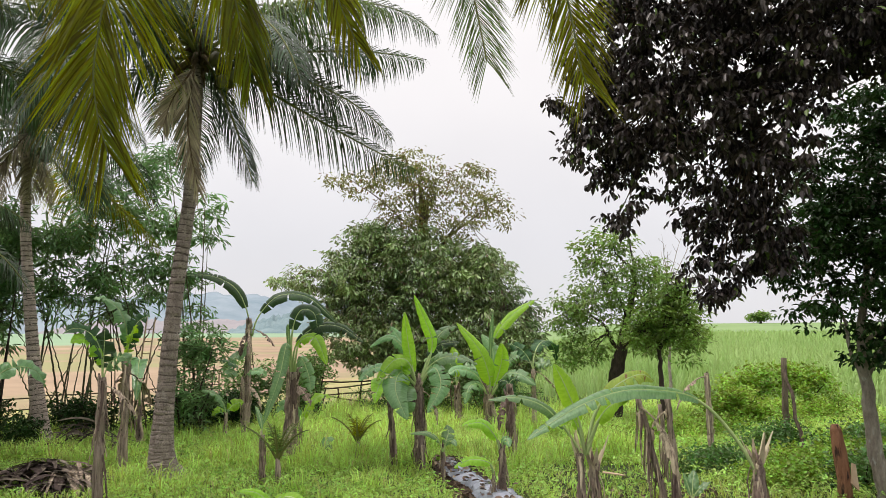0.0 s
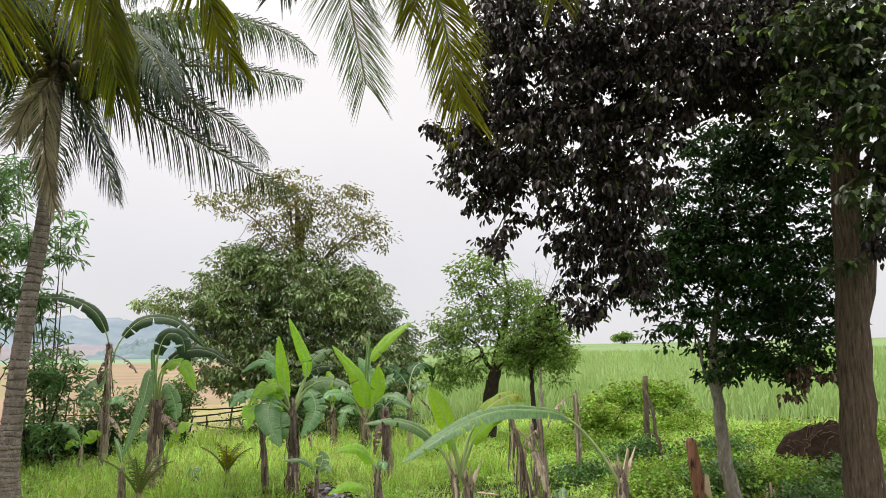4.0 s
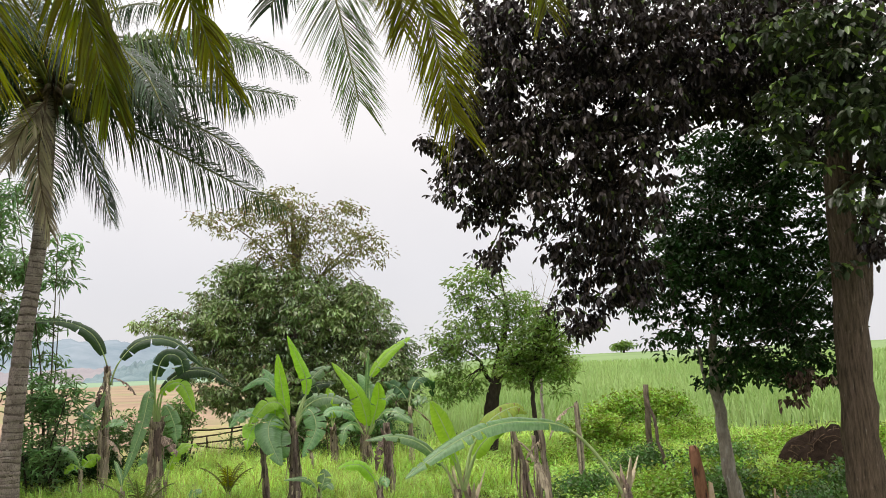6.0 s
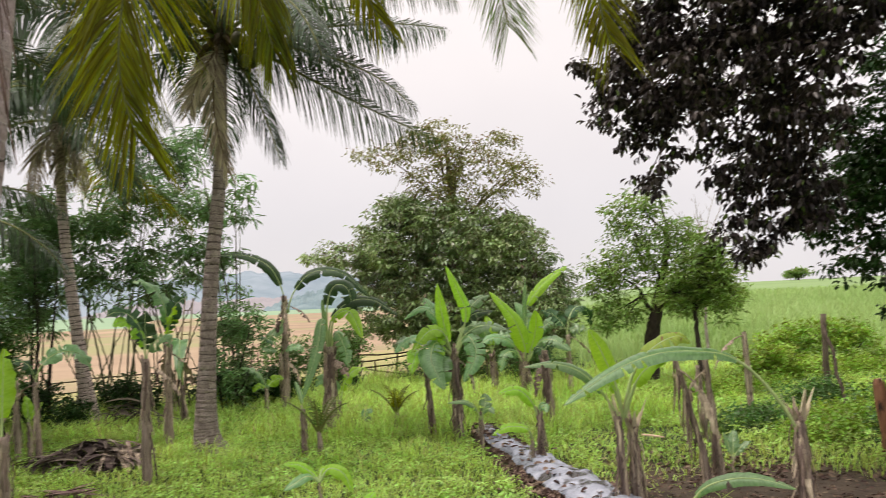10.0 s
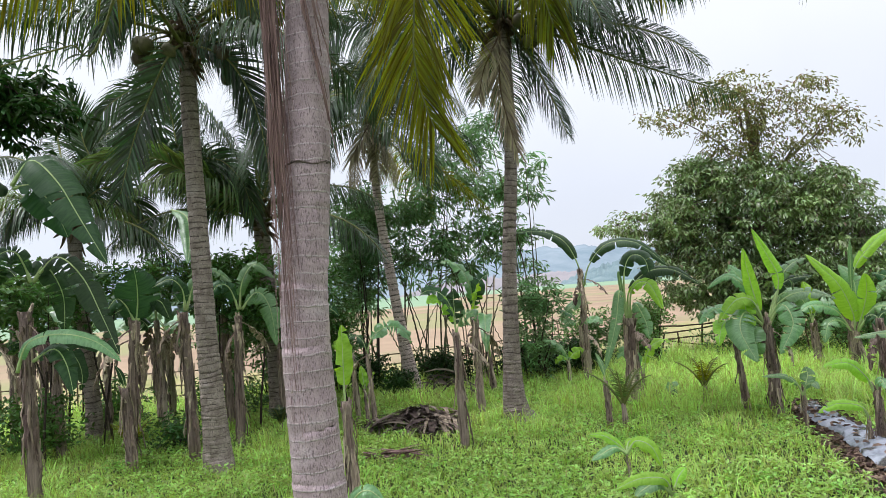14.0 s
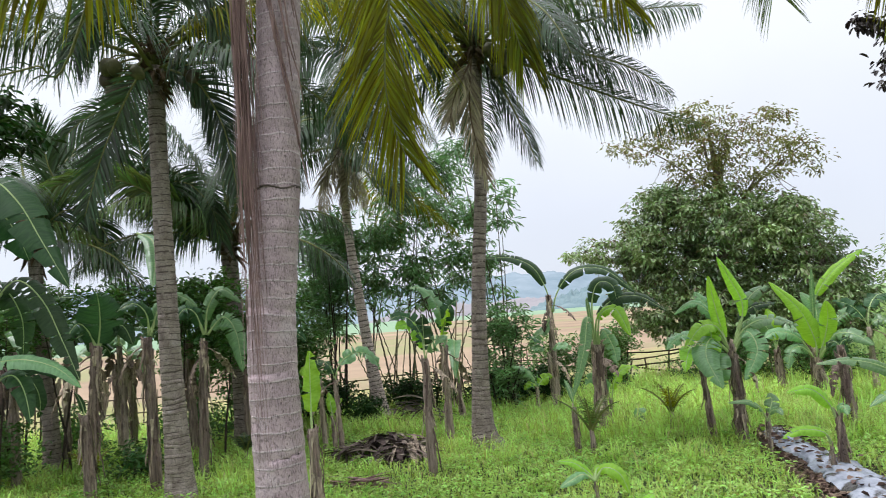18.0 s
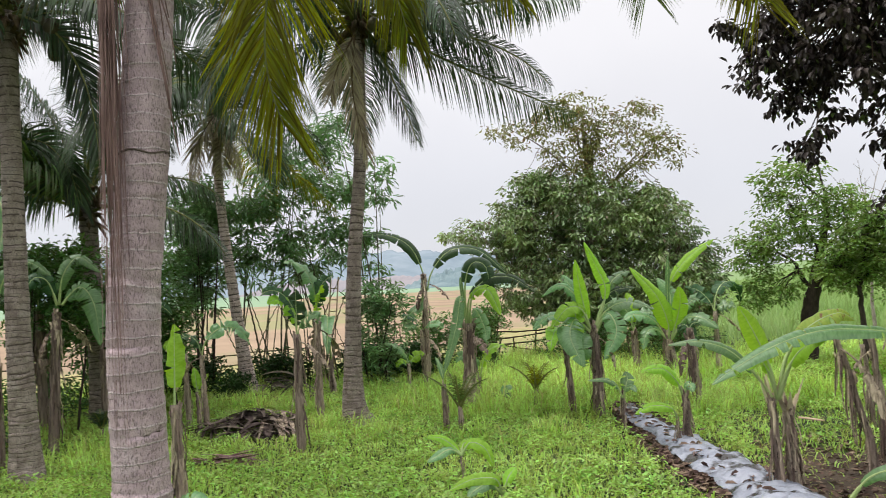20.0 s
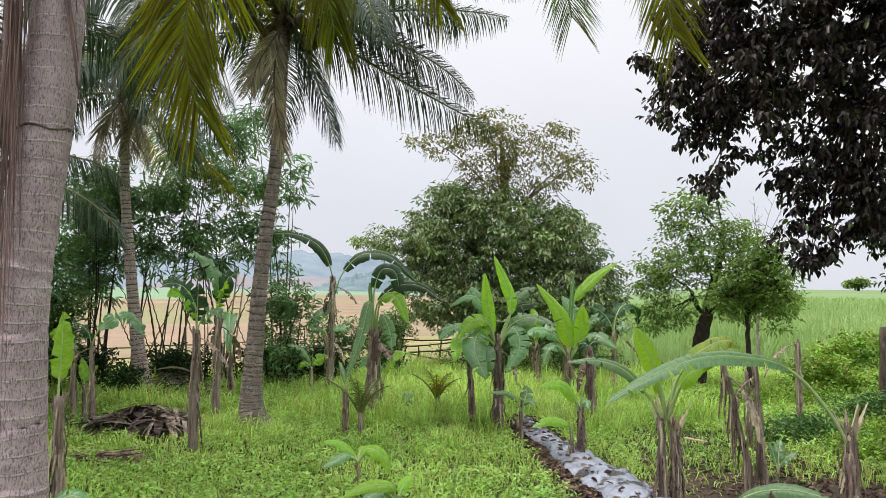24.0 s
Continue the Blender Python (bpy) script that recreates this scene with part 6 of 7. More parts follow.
# ---- trees ----
def tree(name, label, x, y, trunk, radii, limbs, groups, bark, category="tree", twigs=26, sides=14):
    """trunk: points of the stem; limbs: (start along the stem, end point); groups: (blobs, clumps, leaves per clump, spread, length, width, leaf material, down)."""
    t = thing(name, label, category, 0, 0, 0)
    mb = Build()
    pts = []
    for a, b in zip(trunk, trunk[1:]):
        pts += bent(a, b, 0, 0.02, 5)[:-1]
    pts.append(Vector(trunk[-1]))
    rad = list(np.interp(np.linspace(0, 1, len(pts)), np.linspace(0, 1, len(radii)), radii))
    mb.tube(pts, rad, sides, rough=0.06)
    part("trunk", mb.mesh("trunk", [bark]), t)
    ends = []
    for s, e, r in limbs:
        a = pts[min(len(pts) - 1, round(s * (len(pts) - 1)))]
        mb = Build()
        line = bent(a, e, 0.12, 0.07, 7)
        mb.tube(line, [r * (1 - 0.8 * i / 7) for i in range(8)], 7, rough=0.08)
        part("limb", mb.mesh("limb", [bark]), t)
        ends += line[2:]
    for k, (blobs, clumps, per, spread, length, width, mat, down) in enumerate(groups):
        c, p = in_blobs(blobs, clumps, 1, 0.02)
        v, f = spray_cloud(c, per, length, width, down, spread)
        part("crown", quads_mesh("crown", v, f, mat), t, kind="stuff")
        if ends and k == 0:
            mb = Build()
            for q in c[:twigs * 6]:
                a = min(ends, key=lambda e: (e - Vector(q)).length)
                mb.tube(bent(a, q, 0.05, 0.06, 4), [0.012, 0.01, 0.008, 0.006, 0.003], 4, cap=False)
            part("twig_mass", mb.mesh("twig_mass", [bark]), t, kind="stuff")
    return t


tree("broad_tree", "broad dense tree with a sparse olive upper crown", -0.5, 19.6,
     [(-0.59, 19.69, -0.1), (-0.65, 19.89, 1.36), (-0.55, 19.99, 3.18), (-0.53, 19.99, 4.87), (-0.65, 19.99, 6.11)], [0.3, 0.24, 0.15, 0.09, 0.04],
     [(0.45, (-2.34, 19.56, 3.29), 0.1), (0.4, (1.52, 19.64, 3.03), 0.1), (0.5, (-3.98, 19.29, 3.41), 0.05), (0.55, (0.71, 19.89, 5.16), 0.07), (0.62, (1.53, 19.84, 5.53), 0.05), (0.7, (-2.57, 19.73, 6.15), 0.035), (0.75, (0.02, 19.9, 6.4), 0.05), (0.8, (-1.2, 19.86, 6.55), 0.045), (0.72, (-0.35, 19.8, 5.91), 0.05)],
     [([(-1.89, 19.51, 3.44, 1.27, 1.5, 1.42), (-0.39, 19.3, 3.29, 1.4, 1.7, 1.32), (0.86, 19.58, 3.17, 1.12, 1.4, 1.05), (1.87, 19.51, 2.29, 0.72, 1.0, 0.93), (-1.15, 19.57, 4.43, 0.9, 1.0, 0.63), (-2.55, 19.43, 3.13, 0.72, 1.0, 1.05), (-3.52, 19.28, 3.34, 0.82, 0.6, 0.42), (-4.1, 19.17, 3.4, 0.39, 0.4, 0.24), (-2.23, 18.77, 1.94, 1.01, 1.2, 0.78), (-0.5, 18.69, 1.82, 1.21, 1.4, 0.97), (1.04, 18.77, 1.64, 1.15, 1.2, 1.0), (2.16, 19.48, 1.64, 0.51, 0.8, 0.75), (0.04, 19.6, 3.91, 0.75, 0.9, 0.6), (1.07, 19.57, 3.84, 0.6, 0.8, 0.54), (-1.91, 19.51, 4.57, 0.6, 0.8, 0.45), (-1.36, 18.85, 1.45, 1.22, 1.0, 0.52), (0.76, 18.58, 1.08, 1.28, 1.0, 0.62)], 2300, 21, 0.23, 0.125, 0.054, M["leaf_a"], 0.65),
      ([(-2.75, 19.41, 6.15, 0.51, 0.5, 0.33), (-2.23, 19.47, 5.94, 0.54, 0.5, 0.45), (-1.48, 19.54, 6.25, 0.63, 0.6, 0.6), (-0.88, 19.58, 6.56, 0.6, 0.6, 0.42), (-0.72, 19.59, 5.72, 0.78, 0.8, 0.82), (-0.05, 19.6, 6.02, 0.54, 0.6, 0.75), (0.55, 19.59, 6.25, 0.51, 0.6, 0.45), (0.85, 19.58, 5.41, 0.54, 0.6, 0.6), (1.36, 19.55, 5.48, 0.51, 0.5, 0.51), (1.72, 19.52, 5.1, 0.36, 0.4, 0.33), (-0.41, 19.6, 4.96, 0.9, 0.8, 0.51), (0.48, 19.59, 4.74, 0.54, 0.5, 0.36), (-1.46, 19.55, 5.26, 0.45, 0.5, 0.45), (1.21, 19.56, 6.01, 0.36, 0.4, 0.33)], 480, 13, 0.24, 0.11, 0.045, M["leaf_a_top"], 0.6)], M["bark_mid"], twigs=40)
tree("small_tree", "small light-green tree with a dark leaning trunk", 3.55, 16.0,
     [(3.54, 15.81, -0.1), (3.63, 15.79, 1.09), (3.76, 15.76, 1.67), (4.12, 15.87, 2.96), (4.06, 15.99, 3.92)], [0.17, 0.15, 0.12, 0.045, 0.012],
     [(0.45, (4.68, 15.51, 2.6), 0.05), (0.45, (3.0, 16.02, 2.48), 0.05), (0.55, (4.48, 15.57, 3.06), 0.04), (0.6, (3.34, 15.95, 3.43), 0.04), (0.8, (3.44, 16.14, 4.05), 0.02)],
     [([(3.09, 15.9, 2.6, 0.64, 0.8, 0.57), (3.69, 15.77, 2.83, 0.74, 0.8, 0.57), (4.43, 15.58, 2.89, 0.57, 0.7, 0.42), (4.73, 15.5, 2.37, 0.54, 0.7, 0.49), (4.01, 15.7, 2.08, 0.82, 0.8, 0.44), (2.76, 15.96, 2.0, 0.49, 0.6, 0.49), (3.26, 15.87, 3.37, 0.42, 0.5, 0.27), (4.17, 15.65, 3.35, 0.49, 0.6, 0.25), (5.02, 15.4, 1.98, 0.42, 0.5, 0.35), (2.48, 16.01, 2.36, 0.32, 0.4, 0.3), (2.64, 15.98, 1.47, 0.37, 0.4, 0.32), (3.15, 15.89, 1.6, 0.49, 0.5, 0.37), (5.06, 15.39, 1.59, 0.32, 0.4, 0.25), (4.47, 15.57, 1.74, 0.54, 0.5, 0.3), (2.36, 16.03, 1.88, 0.25, 0.3, 0.25), (5.17, 15.35, 2.43, 0.27, 0.4, 0.25)], 620, 15, 0.21, 0.095, 0.042, M["leaf_b"], 0.5),
      ([(3.57, 16.21, 4.06, 0.46, 0.5, 0.3), (3.17, 16.29, 3.77, 0.38, 0.4, 0.28), (3.9, 16.13, 3.87, 0.33, 0.4, 0.25)], 70, 9, 0.22, 0.13, 0.055, M["leaf_b"], 0.4)], M["bark_dark"], twigs=16)
tree("slender_tree", "slender feathery tree beside the dark trunk", 5.31, 18.5,
     [(4.15, 14.21, -0.1), (4.12, 14.21, 1.08), (4.1, 14.22, 1.6), (4.32, 14.16, 2.54)], [0.055, 0.045, 0.035, 0.012],
     [(0.6, (4.59, 14.07, 2.13), 0.02), (0.6, (3.85, 14.29, 2.01), 0.02), (0.7, (4.46, 14.11, 2.74), 0.015)],
     [([(4.18, 14.2, 2.23, 0.62, 0.5, 0.45), (4.54, 14.09, 2.02, 0.41, 0.4, 0.34), (3.9, 14.28, 1.91, 0.45, 0.4, 0.38), (4.37, 14.14, 2.64, 0.45, 0.4, 0.34)], 300, 15, 0.15, 0.1, 0.034, M["leaf_b"], 0.35)], M["bark_dark"])
tree("shade_tree", "small tree with deep green foliage and a pale mottled trunk", 4.79, 8.3,
     [(4.82, 8.3, -0.1), (4.77, 8.33, 0.43), (4.71, 8.37, 1.14), (4.69, 8.38, 1.74), (4.8, 8.32, 3.03)], [0.1, 0.085, 0.07, 0.052, 0.025],
     [(0.62, (5.4, 8.06, 2.84), 0.03), (0.6, (4.29, 8.48, 2.57), 0.025), (0.75, (5.44, 7.91, 2.22), 0.025), (0.85, (5.33, 8.1, 3.89), 0.03)],
     [([(4.18, 8.64, 2.95, 0.51, 0.6, 0.44), (4.6, 8.42, 3.05, 0.59, 0.8, 0.51), (5.03, 8.17, 2.87, 0.59, 0.9, 0.59), (5.44, 7.91, 2.75, 0.59, 0.9, 0.66), (5.63, 7.77, 2.21, 0.37, 0.7, 0.51), (5.18, 8.08, 2.05, 0.59, 0.8, 0.44), (4.65, 8.4, 2.21, 0.59, 0.7, 0.37), (4.22, 8.62, 2.31, 0.33, 0.5, 0.26), (4.66, 8.39, 3.75, 0.59, 0.8, 0.51), (5.17, 8.09, 3.82, 0.66, 0.9, 0.66), (5.6, 7.8, 3.54, 0.51, 0.9, 0.73), (4.4, 8.53, 3.42, 0.37, 0.6, 0.37), (4.94, 8.23, 1.76, 0.66, 0.6, 0.25), (5.55, 7.83, 1.76, 0.33, 0.5, 0.26), (3.97, 8.74, 2.61, 0.23, 0.35, 0.22), (4.94, 8.23, 4.43, 0.51, 0.7, 0.37), (5.52, 7.86, 4.31, 0.59, 0.8, 0.44)], 1400, 16, 0.13, 0.078, 0.042, M["leaf_r"], 0.6),
      ([(5.39, 7.58, 1.64, 0.18, 0.3, 0.17), (5.23, 7.69, 1.46, 0.1, 0.2, 0.09)], 22, 9, 0.12, 0.09, 0.045, M["dead_leaf"], 1.0)], M["bark_pale"], twigs=20)
tree("spreading_tree", "large tree with a thick brown trunk and dark glossy hanging leaves", 5.3, 6.7,
     [(5.32, 6.76, -0.1), (5.3, 6.78, 0.83), (5.32, 6.76, 2.16), (5.37, 6.72, 3.49), (5.49, 6.75, 4.78), (5.51, 6.74, 5.94)], [0.23, 0.18, 0.155, 0.14, 0.12, 0.08],
     [(0.78, (4.38, 7.05, 4.88), 0.07), (0.82, (2.99, 7.42, 4.95), 0.06), (0.85, (3.69, 7.1, 5.47), 0.06), (0.8, (2.26, 7.47, 4.31), 0.035), (0.88, (2.02, 7.53, 5.3), 0.045), (0.85, (4.86, 5.58, 4.61), 0.06), (0.76, (3.13, 7.14, 4.03), 0.035), (0.3, (5.72, 6.45, 4.3), 0.13), (0.6, (5.57, 6.29, 3.84), 0.06)],
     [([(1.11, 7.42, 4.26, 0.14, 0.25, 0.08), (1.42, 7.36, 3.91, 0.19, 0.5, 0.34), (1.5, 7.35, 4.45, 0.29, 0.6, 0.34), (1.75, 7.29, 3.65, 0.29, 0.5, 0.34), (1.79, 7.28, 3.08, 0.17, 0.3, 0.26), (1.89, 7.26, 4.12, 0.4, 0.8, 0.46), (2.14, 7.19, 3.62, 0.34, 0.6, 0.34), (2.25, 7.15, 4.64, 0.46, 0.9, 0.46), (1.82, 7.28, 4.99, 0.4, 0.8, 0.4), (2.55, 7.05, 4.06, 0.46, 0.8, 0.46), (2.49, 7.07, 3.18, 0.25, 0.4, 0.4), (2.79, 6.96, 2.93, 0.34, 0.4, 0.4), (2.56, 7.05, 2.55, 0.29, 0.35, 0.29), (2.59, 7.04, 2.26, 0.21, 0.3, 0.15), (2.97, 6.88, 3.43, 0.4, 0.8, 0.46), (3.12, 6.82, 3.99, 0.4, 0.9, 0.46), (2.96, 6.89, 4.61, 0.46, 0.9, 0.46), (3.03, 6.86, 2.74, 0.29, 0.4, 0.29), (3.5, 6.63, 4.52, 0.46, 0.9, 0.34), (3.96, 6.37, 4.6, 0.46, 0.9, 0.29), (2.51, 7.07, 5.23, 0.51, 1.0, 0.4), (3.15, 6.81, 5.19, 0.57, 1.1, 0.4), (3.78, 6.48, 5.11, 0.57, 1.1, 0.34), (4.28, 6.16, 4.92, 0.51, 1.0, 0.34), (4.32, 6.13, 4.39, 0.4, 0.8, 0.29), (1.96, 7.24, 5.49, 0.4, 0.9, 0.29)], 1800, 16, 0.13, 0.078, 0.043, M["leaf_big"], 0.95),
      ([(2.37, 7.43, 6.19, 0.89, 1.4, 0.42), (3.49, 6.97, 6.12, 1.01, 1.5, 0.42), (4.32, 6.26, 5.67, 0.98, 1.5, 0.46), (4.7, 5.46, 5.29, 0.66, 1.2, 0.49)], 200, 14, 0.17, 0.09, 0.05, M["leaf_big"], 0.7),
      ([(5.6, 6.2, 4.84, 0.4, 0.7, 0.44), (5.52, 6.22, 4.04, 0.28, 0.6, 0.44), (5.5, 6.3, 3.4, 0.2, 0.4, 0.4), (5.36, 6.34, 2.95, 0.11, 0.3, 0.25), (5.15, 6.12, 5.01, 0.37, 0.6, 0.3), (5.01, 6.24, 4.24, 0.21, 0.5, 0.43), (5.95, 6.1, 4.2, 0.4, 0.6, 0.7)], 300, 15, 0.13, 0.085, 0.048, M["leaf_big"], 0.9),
      # front sprays wear the copy that is coloured as lit
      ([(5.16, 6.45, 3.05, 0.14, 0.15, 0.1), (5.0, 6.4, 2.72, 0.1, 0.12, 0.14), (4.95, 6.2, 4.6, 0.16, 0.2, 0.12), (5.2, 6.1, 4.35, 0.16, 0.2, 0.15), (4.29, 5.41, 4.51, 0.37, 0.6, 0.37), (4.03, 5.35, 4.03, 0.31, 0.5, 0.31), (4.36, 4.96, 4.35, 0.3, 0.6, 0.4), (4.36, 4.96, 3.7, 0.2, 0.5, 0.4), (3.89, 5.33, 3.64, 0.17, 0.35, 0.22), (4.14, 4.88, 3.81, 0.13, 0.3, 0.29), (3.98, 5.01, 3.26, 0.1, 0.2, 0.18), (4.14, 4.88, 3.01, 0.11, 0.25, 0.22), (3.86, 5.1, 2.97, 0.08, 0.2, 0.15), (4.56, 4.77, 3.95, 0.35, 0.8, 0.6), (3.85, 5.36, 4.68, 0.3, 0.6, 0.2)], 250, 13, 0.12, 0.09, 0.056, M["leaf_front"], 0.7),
      # unseen sprays overhead, added to throw shade on the small tree and ground
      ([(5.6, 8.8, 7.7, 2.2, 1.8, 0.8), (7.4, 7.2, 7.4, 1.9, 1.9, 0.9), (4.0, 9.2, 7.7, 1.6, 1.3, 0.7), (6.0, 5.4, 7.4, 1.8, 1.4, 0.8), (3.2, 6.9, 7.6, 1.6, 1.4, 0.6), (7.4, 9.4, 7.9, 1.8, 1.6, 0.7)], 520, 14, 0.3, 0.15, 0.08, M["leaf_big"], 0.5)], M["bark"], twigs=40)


def bamboo_clump(label, x, y, culms, spread, blobs, clumps):
    c = thing("bamboo_clump", label, "bamboo", 0, 0, 0)
    for k in range(culms):
        a = random.uniform(0, 2 * math.pi)
        bx, by = x + random.uniform(-spread, spread), y + random.uniform(-0.5, 0.5)
        tgt = random.choice(blobs)
        h = tgt[2] + random.uniform(0, tgt[5])
        tx, ty = tgt[0] + random.uniform(-0.6, 0.6) * tgt[3], tgt[1] + random.uniform(-0.5, 0.5)
        tx = bx + max(-0.7, min(0.7, tx - bx))
        wide = random.uniform(0.013, 0.025)
        mb = Build()
        pts, rad = [], []
        n = 16
        for i in range(n + 1):
            t = i / n
            q = Vector((bx, by, -0.05)).lerp(Vector((tx, ty, h)), t)
            q.x += (bx - tx) * 0.18 * math.sin(math.pi * t)
            for dt, k2 in ((0, 1.15), (0.012, 0.98)):
                pts.append(q + Vector((0, 0, dt * 4)))
                rad.append(wide * (1 - 0.75 * t) * k2)
        mb.tube(pts, rad, 6)
        part("culm", mb.mesh("culm", [M["bamboo"]]), c)
    cc, p = in_blobs(blobs, clumps, 1, 0.02, 0.15)
    v, f = spray_cloud(cc, 9, 0.21, 0.038, 0.5, 0.17)
    part("foliage", quads_mesh("foliage", v, f, M["bamboo_leaf"]), c, kind="stuff")
    return c


bamboo_clump("dense bamboo clump with dark culms and fine drooping leaves", -6.85, 15.0, 34, 2.1,
             [(-7.34, 15.33, 5.05, 0.91, 0.8, 0.52), (-6.38, 15.76, 5.52, 0.78, 0.8, 0.65), (-6.34, 15.13, 4.39, 1.0, 0.9, 0.75), (-7.35, 14.66, 3.96, 0.88, 0.9, 0.75), (-8.02, 14.3, 3.8, 0.75, 0.9, 0.88), (-5.57, 15.43, 4.2, 0.63, 0.7, 0.63), (-5.01, 15.62, 4.6, 0.35, 0.4, 0.43), (-4.99, 15.62, 3.98, 0.33, 0.4, 0.38), (-6.92, 14.87, 3.04, 1.0, 0.9, 0.75), (-5.98, 15.27, 3.2, 0.88, 0.8, 0.75), (-5.31, 15.52, 3.1, 0.5, 0.6, 0.55), (-7.7, 14.48, 2.77, 0.75, 0.8, 0.75), (-8.36, 14.11, 2.97, 0.63, 0.8, 0.75), (-8.5, 14.02, 2.05, 0.5, 0.7, 0.63), (-8.73, 13.88, 3.63, 0.5, 0.8, 0.75), (-5.83, 15.33, 5.66, 0.5, 0.5, 0.35), (-6.6, 15.02, 2.45, 0.75, 0.6, 0.5), (-8.95, 13.74, 2.71, 0.5, 0.7, 0.75), (-9.09, 13.65, 1.81, 0.5, 0.6, 0.5), (-5.18, 15.56, 2.49, 0.33, 0.4, 0.33)], 1050)


def shrub(name, label, blobs, clumps, length, width, mat, stems=7):
    s = thing(name, label, "bush", 0, 0, 0, group="bushes")
    for k in range(stems):
        mb = Build()
        b = random.choice(blobs)
        e = (b[0] + random.uniform(-0.7, 0.7) * b[3], b[1] + random.uniform(-0.7, 0.7) * b[4], b[2] + random.uniform(0, 0.7) * b[5])
        gx, gy = b[0] + random.uniform(-0.3, 0.3) * b[3], b[1] + random.uniform(-0.2, 0.2)
        mb.tube(bent((gx, gy, land(gx, gy) - 0.03), e, 0.05, 0.03, 4), [0.02, 0.018, 0.014, 0.01, 0.005], 5)
        part("stem", mb.mesh("stem", [M["bark_dark"]]), s)
    if width > 0.039:
        length, width, clumps = 0.72 * length, 0.68 * width, round(1.7 * clumps)
    c, p = in_blobs(blobs, clumps, 14, 0.09, 0.25)
    p[:, 2] = np.maximum(p[:, 2], 0.03)
    v, f = leaf_cloud(p, length, width, 0.2)
    part("foliage", quads_mesh("foliage", v, f, mat), s, kind="stuff")


shrub("bush", "low bamboo-leaved bush beside the palm", [(-4.75, 14.3, 1.6, 0.65, 0.5, 0.6), (-4.7, 14.2, 0.7, 0.7, 0.5, 0.6)], 130, 0.18, 0.035, M["bamboo_leaf"])
shrub("bush", "dark round bush by the fence", [(-5.0, 15.2, 0.45, 0.5, 0.4, 0.45), (-5.6, 15.3, 0.4, 0.5, 0.4, 0.4)], 120, 0.12, 0.06, M["leaf_r"])
shrub("bush", "leafy bush at the field's edge", [(-4.6, 18.0, 0.8, 0.9, 0.5, 0.6), (-3.6, 18.4, 0.7, 0.7, 0.5, 0.6)], 150, 0.12, 0.05, M["bush_dark"])
shrub("bush", "green bush behind the split banana stem", [(-3.0, 16.3, 0.7, 0.4, 0.5, 0.7), (-2.8, 16.6, 1.2, 0.4, 0.5, 0.5)], 120, 0.11, 0.045, M["bush_dark"])
# the dark under the broad tree comes from this foliage's painted shade
shrub("bush", "tangle of low growth under the broad tree", [(-0.5, 17.8, 0.5, 1.6, 0.5, 0.5), (1.2, 17.6, 0.5, 1.0, 0.5, 0.5)], 260, 0.1, 0.045, M["bush_dark"])
for bx, by, w, h in ((6.3, 15.2, 1.1, 0.75), (8.0, 15.8, 1.2, 0.8), (7.2, 12.6, 0.9, 0.55), (5.6, 10.6, 0.8, 0.5), (8.6, 13.0, 1.1, 0.7), (4.6, 13.8, 0.9, 0.45), (9.8, 12.2, 1.0, 0.8), (3.4, 13.2, 0.8, 0.35), (6.5, 9.6, 0.8, 0.45)):
    shrub("bush", "bright green tangle of vines and weeds", [(bx, by, h * 0.36, w, 0.7, h * 0.42), (bx + 0.5, by + 0.3, h * 0.45, w * 0.6, 0.6, h * 0.42), (bx - 0.7, by + 0.2, h * 0.25, w * 0.6, 0.6, h * 0.3)], 150, 0.09, 0.06, M["bush"], 4)

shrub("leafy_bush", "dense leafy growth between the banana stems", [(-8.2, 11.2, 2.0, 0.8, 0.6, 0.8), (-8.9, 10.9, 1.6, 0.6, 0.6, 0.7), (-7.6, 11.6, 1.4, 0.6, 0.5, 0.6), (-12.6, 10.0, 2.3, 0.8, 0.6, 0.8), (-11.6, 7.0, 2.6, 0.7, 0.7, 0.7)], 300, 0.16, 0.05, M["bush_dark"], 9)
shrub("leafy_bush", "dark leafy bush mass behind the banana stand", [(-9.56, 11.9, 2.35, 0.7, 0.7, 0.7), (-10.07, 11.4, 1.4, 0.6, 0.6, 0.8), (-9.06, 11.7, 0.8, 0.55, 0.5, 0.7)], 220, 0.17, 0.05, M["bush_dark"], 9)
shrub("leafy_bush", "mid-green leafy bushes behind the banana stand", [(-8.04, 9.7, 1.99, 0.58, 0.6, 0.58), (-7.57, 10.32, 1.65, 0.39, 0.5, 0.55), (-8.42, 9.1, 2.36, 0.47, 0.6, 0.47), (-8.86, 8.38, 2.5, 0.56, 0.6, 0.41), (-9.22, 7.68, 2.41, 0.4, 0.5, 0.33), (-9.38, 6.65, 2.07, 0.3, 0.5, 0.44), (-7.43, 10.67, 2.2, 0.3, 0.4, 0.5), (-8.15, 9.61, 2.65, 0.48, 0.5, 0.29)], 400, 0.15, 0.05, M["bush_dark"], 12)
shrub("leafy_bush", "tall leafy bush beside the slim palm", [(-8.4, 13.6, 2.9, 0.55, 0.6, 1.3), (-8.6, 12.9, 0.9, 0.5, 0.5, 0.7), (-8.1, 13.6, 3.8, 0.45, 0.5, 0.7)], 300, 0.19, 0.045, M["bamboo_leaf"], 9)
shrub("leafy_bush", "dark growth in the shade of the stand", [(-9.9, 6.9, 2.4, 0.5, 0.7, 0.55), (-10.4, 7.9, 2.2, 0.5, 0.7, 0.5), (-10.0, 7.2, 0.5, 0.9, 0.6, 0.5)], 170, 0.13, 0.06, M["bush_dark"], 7)
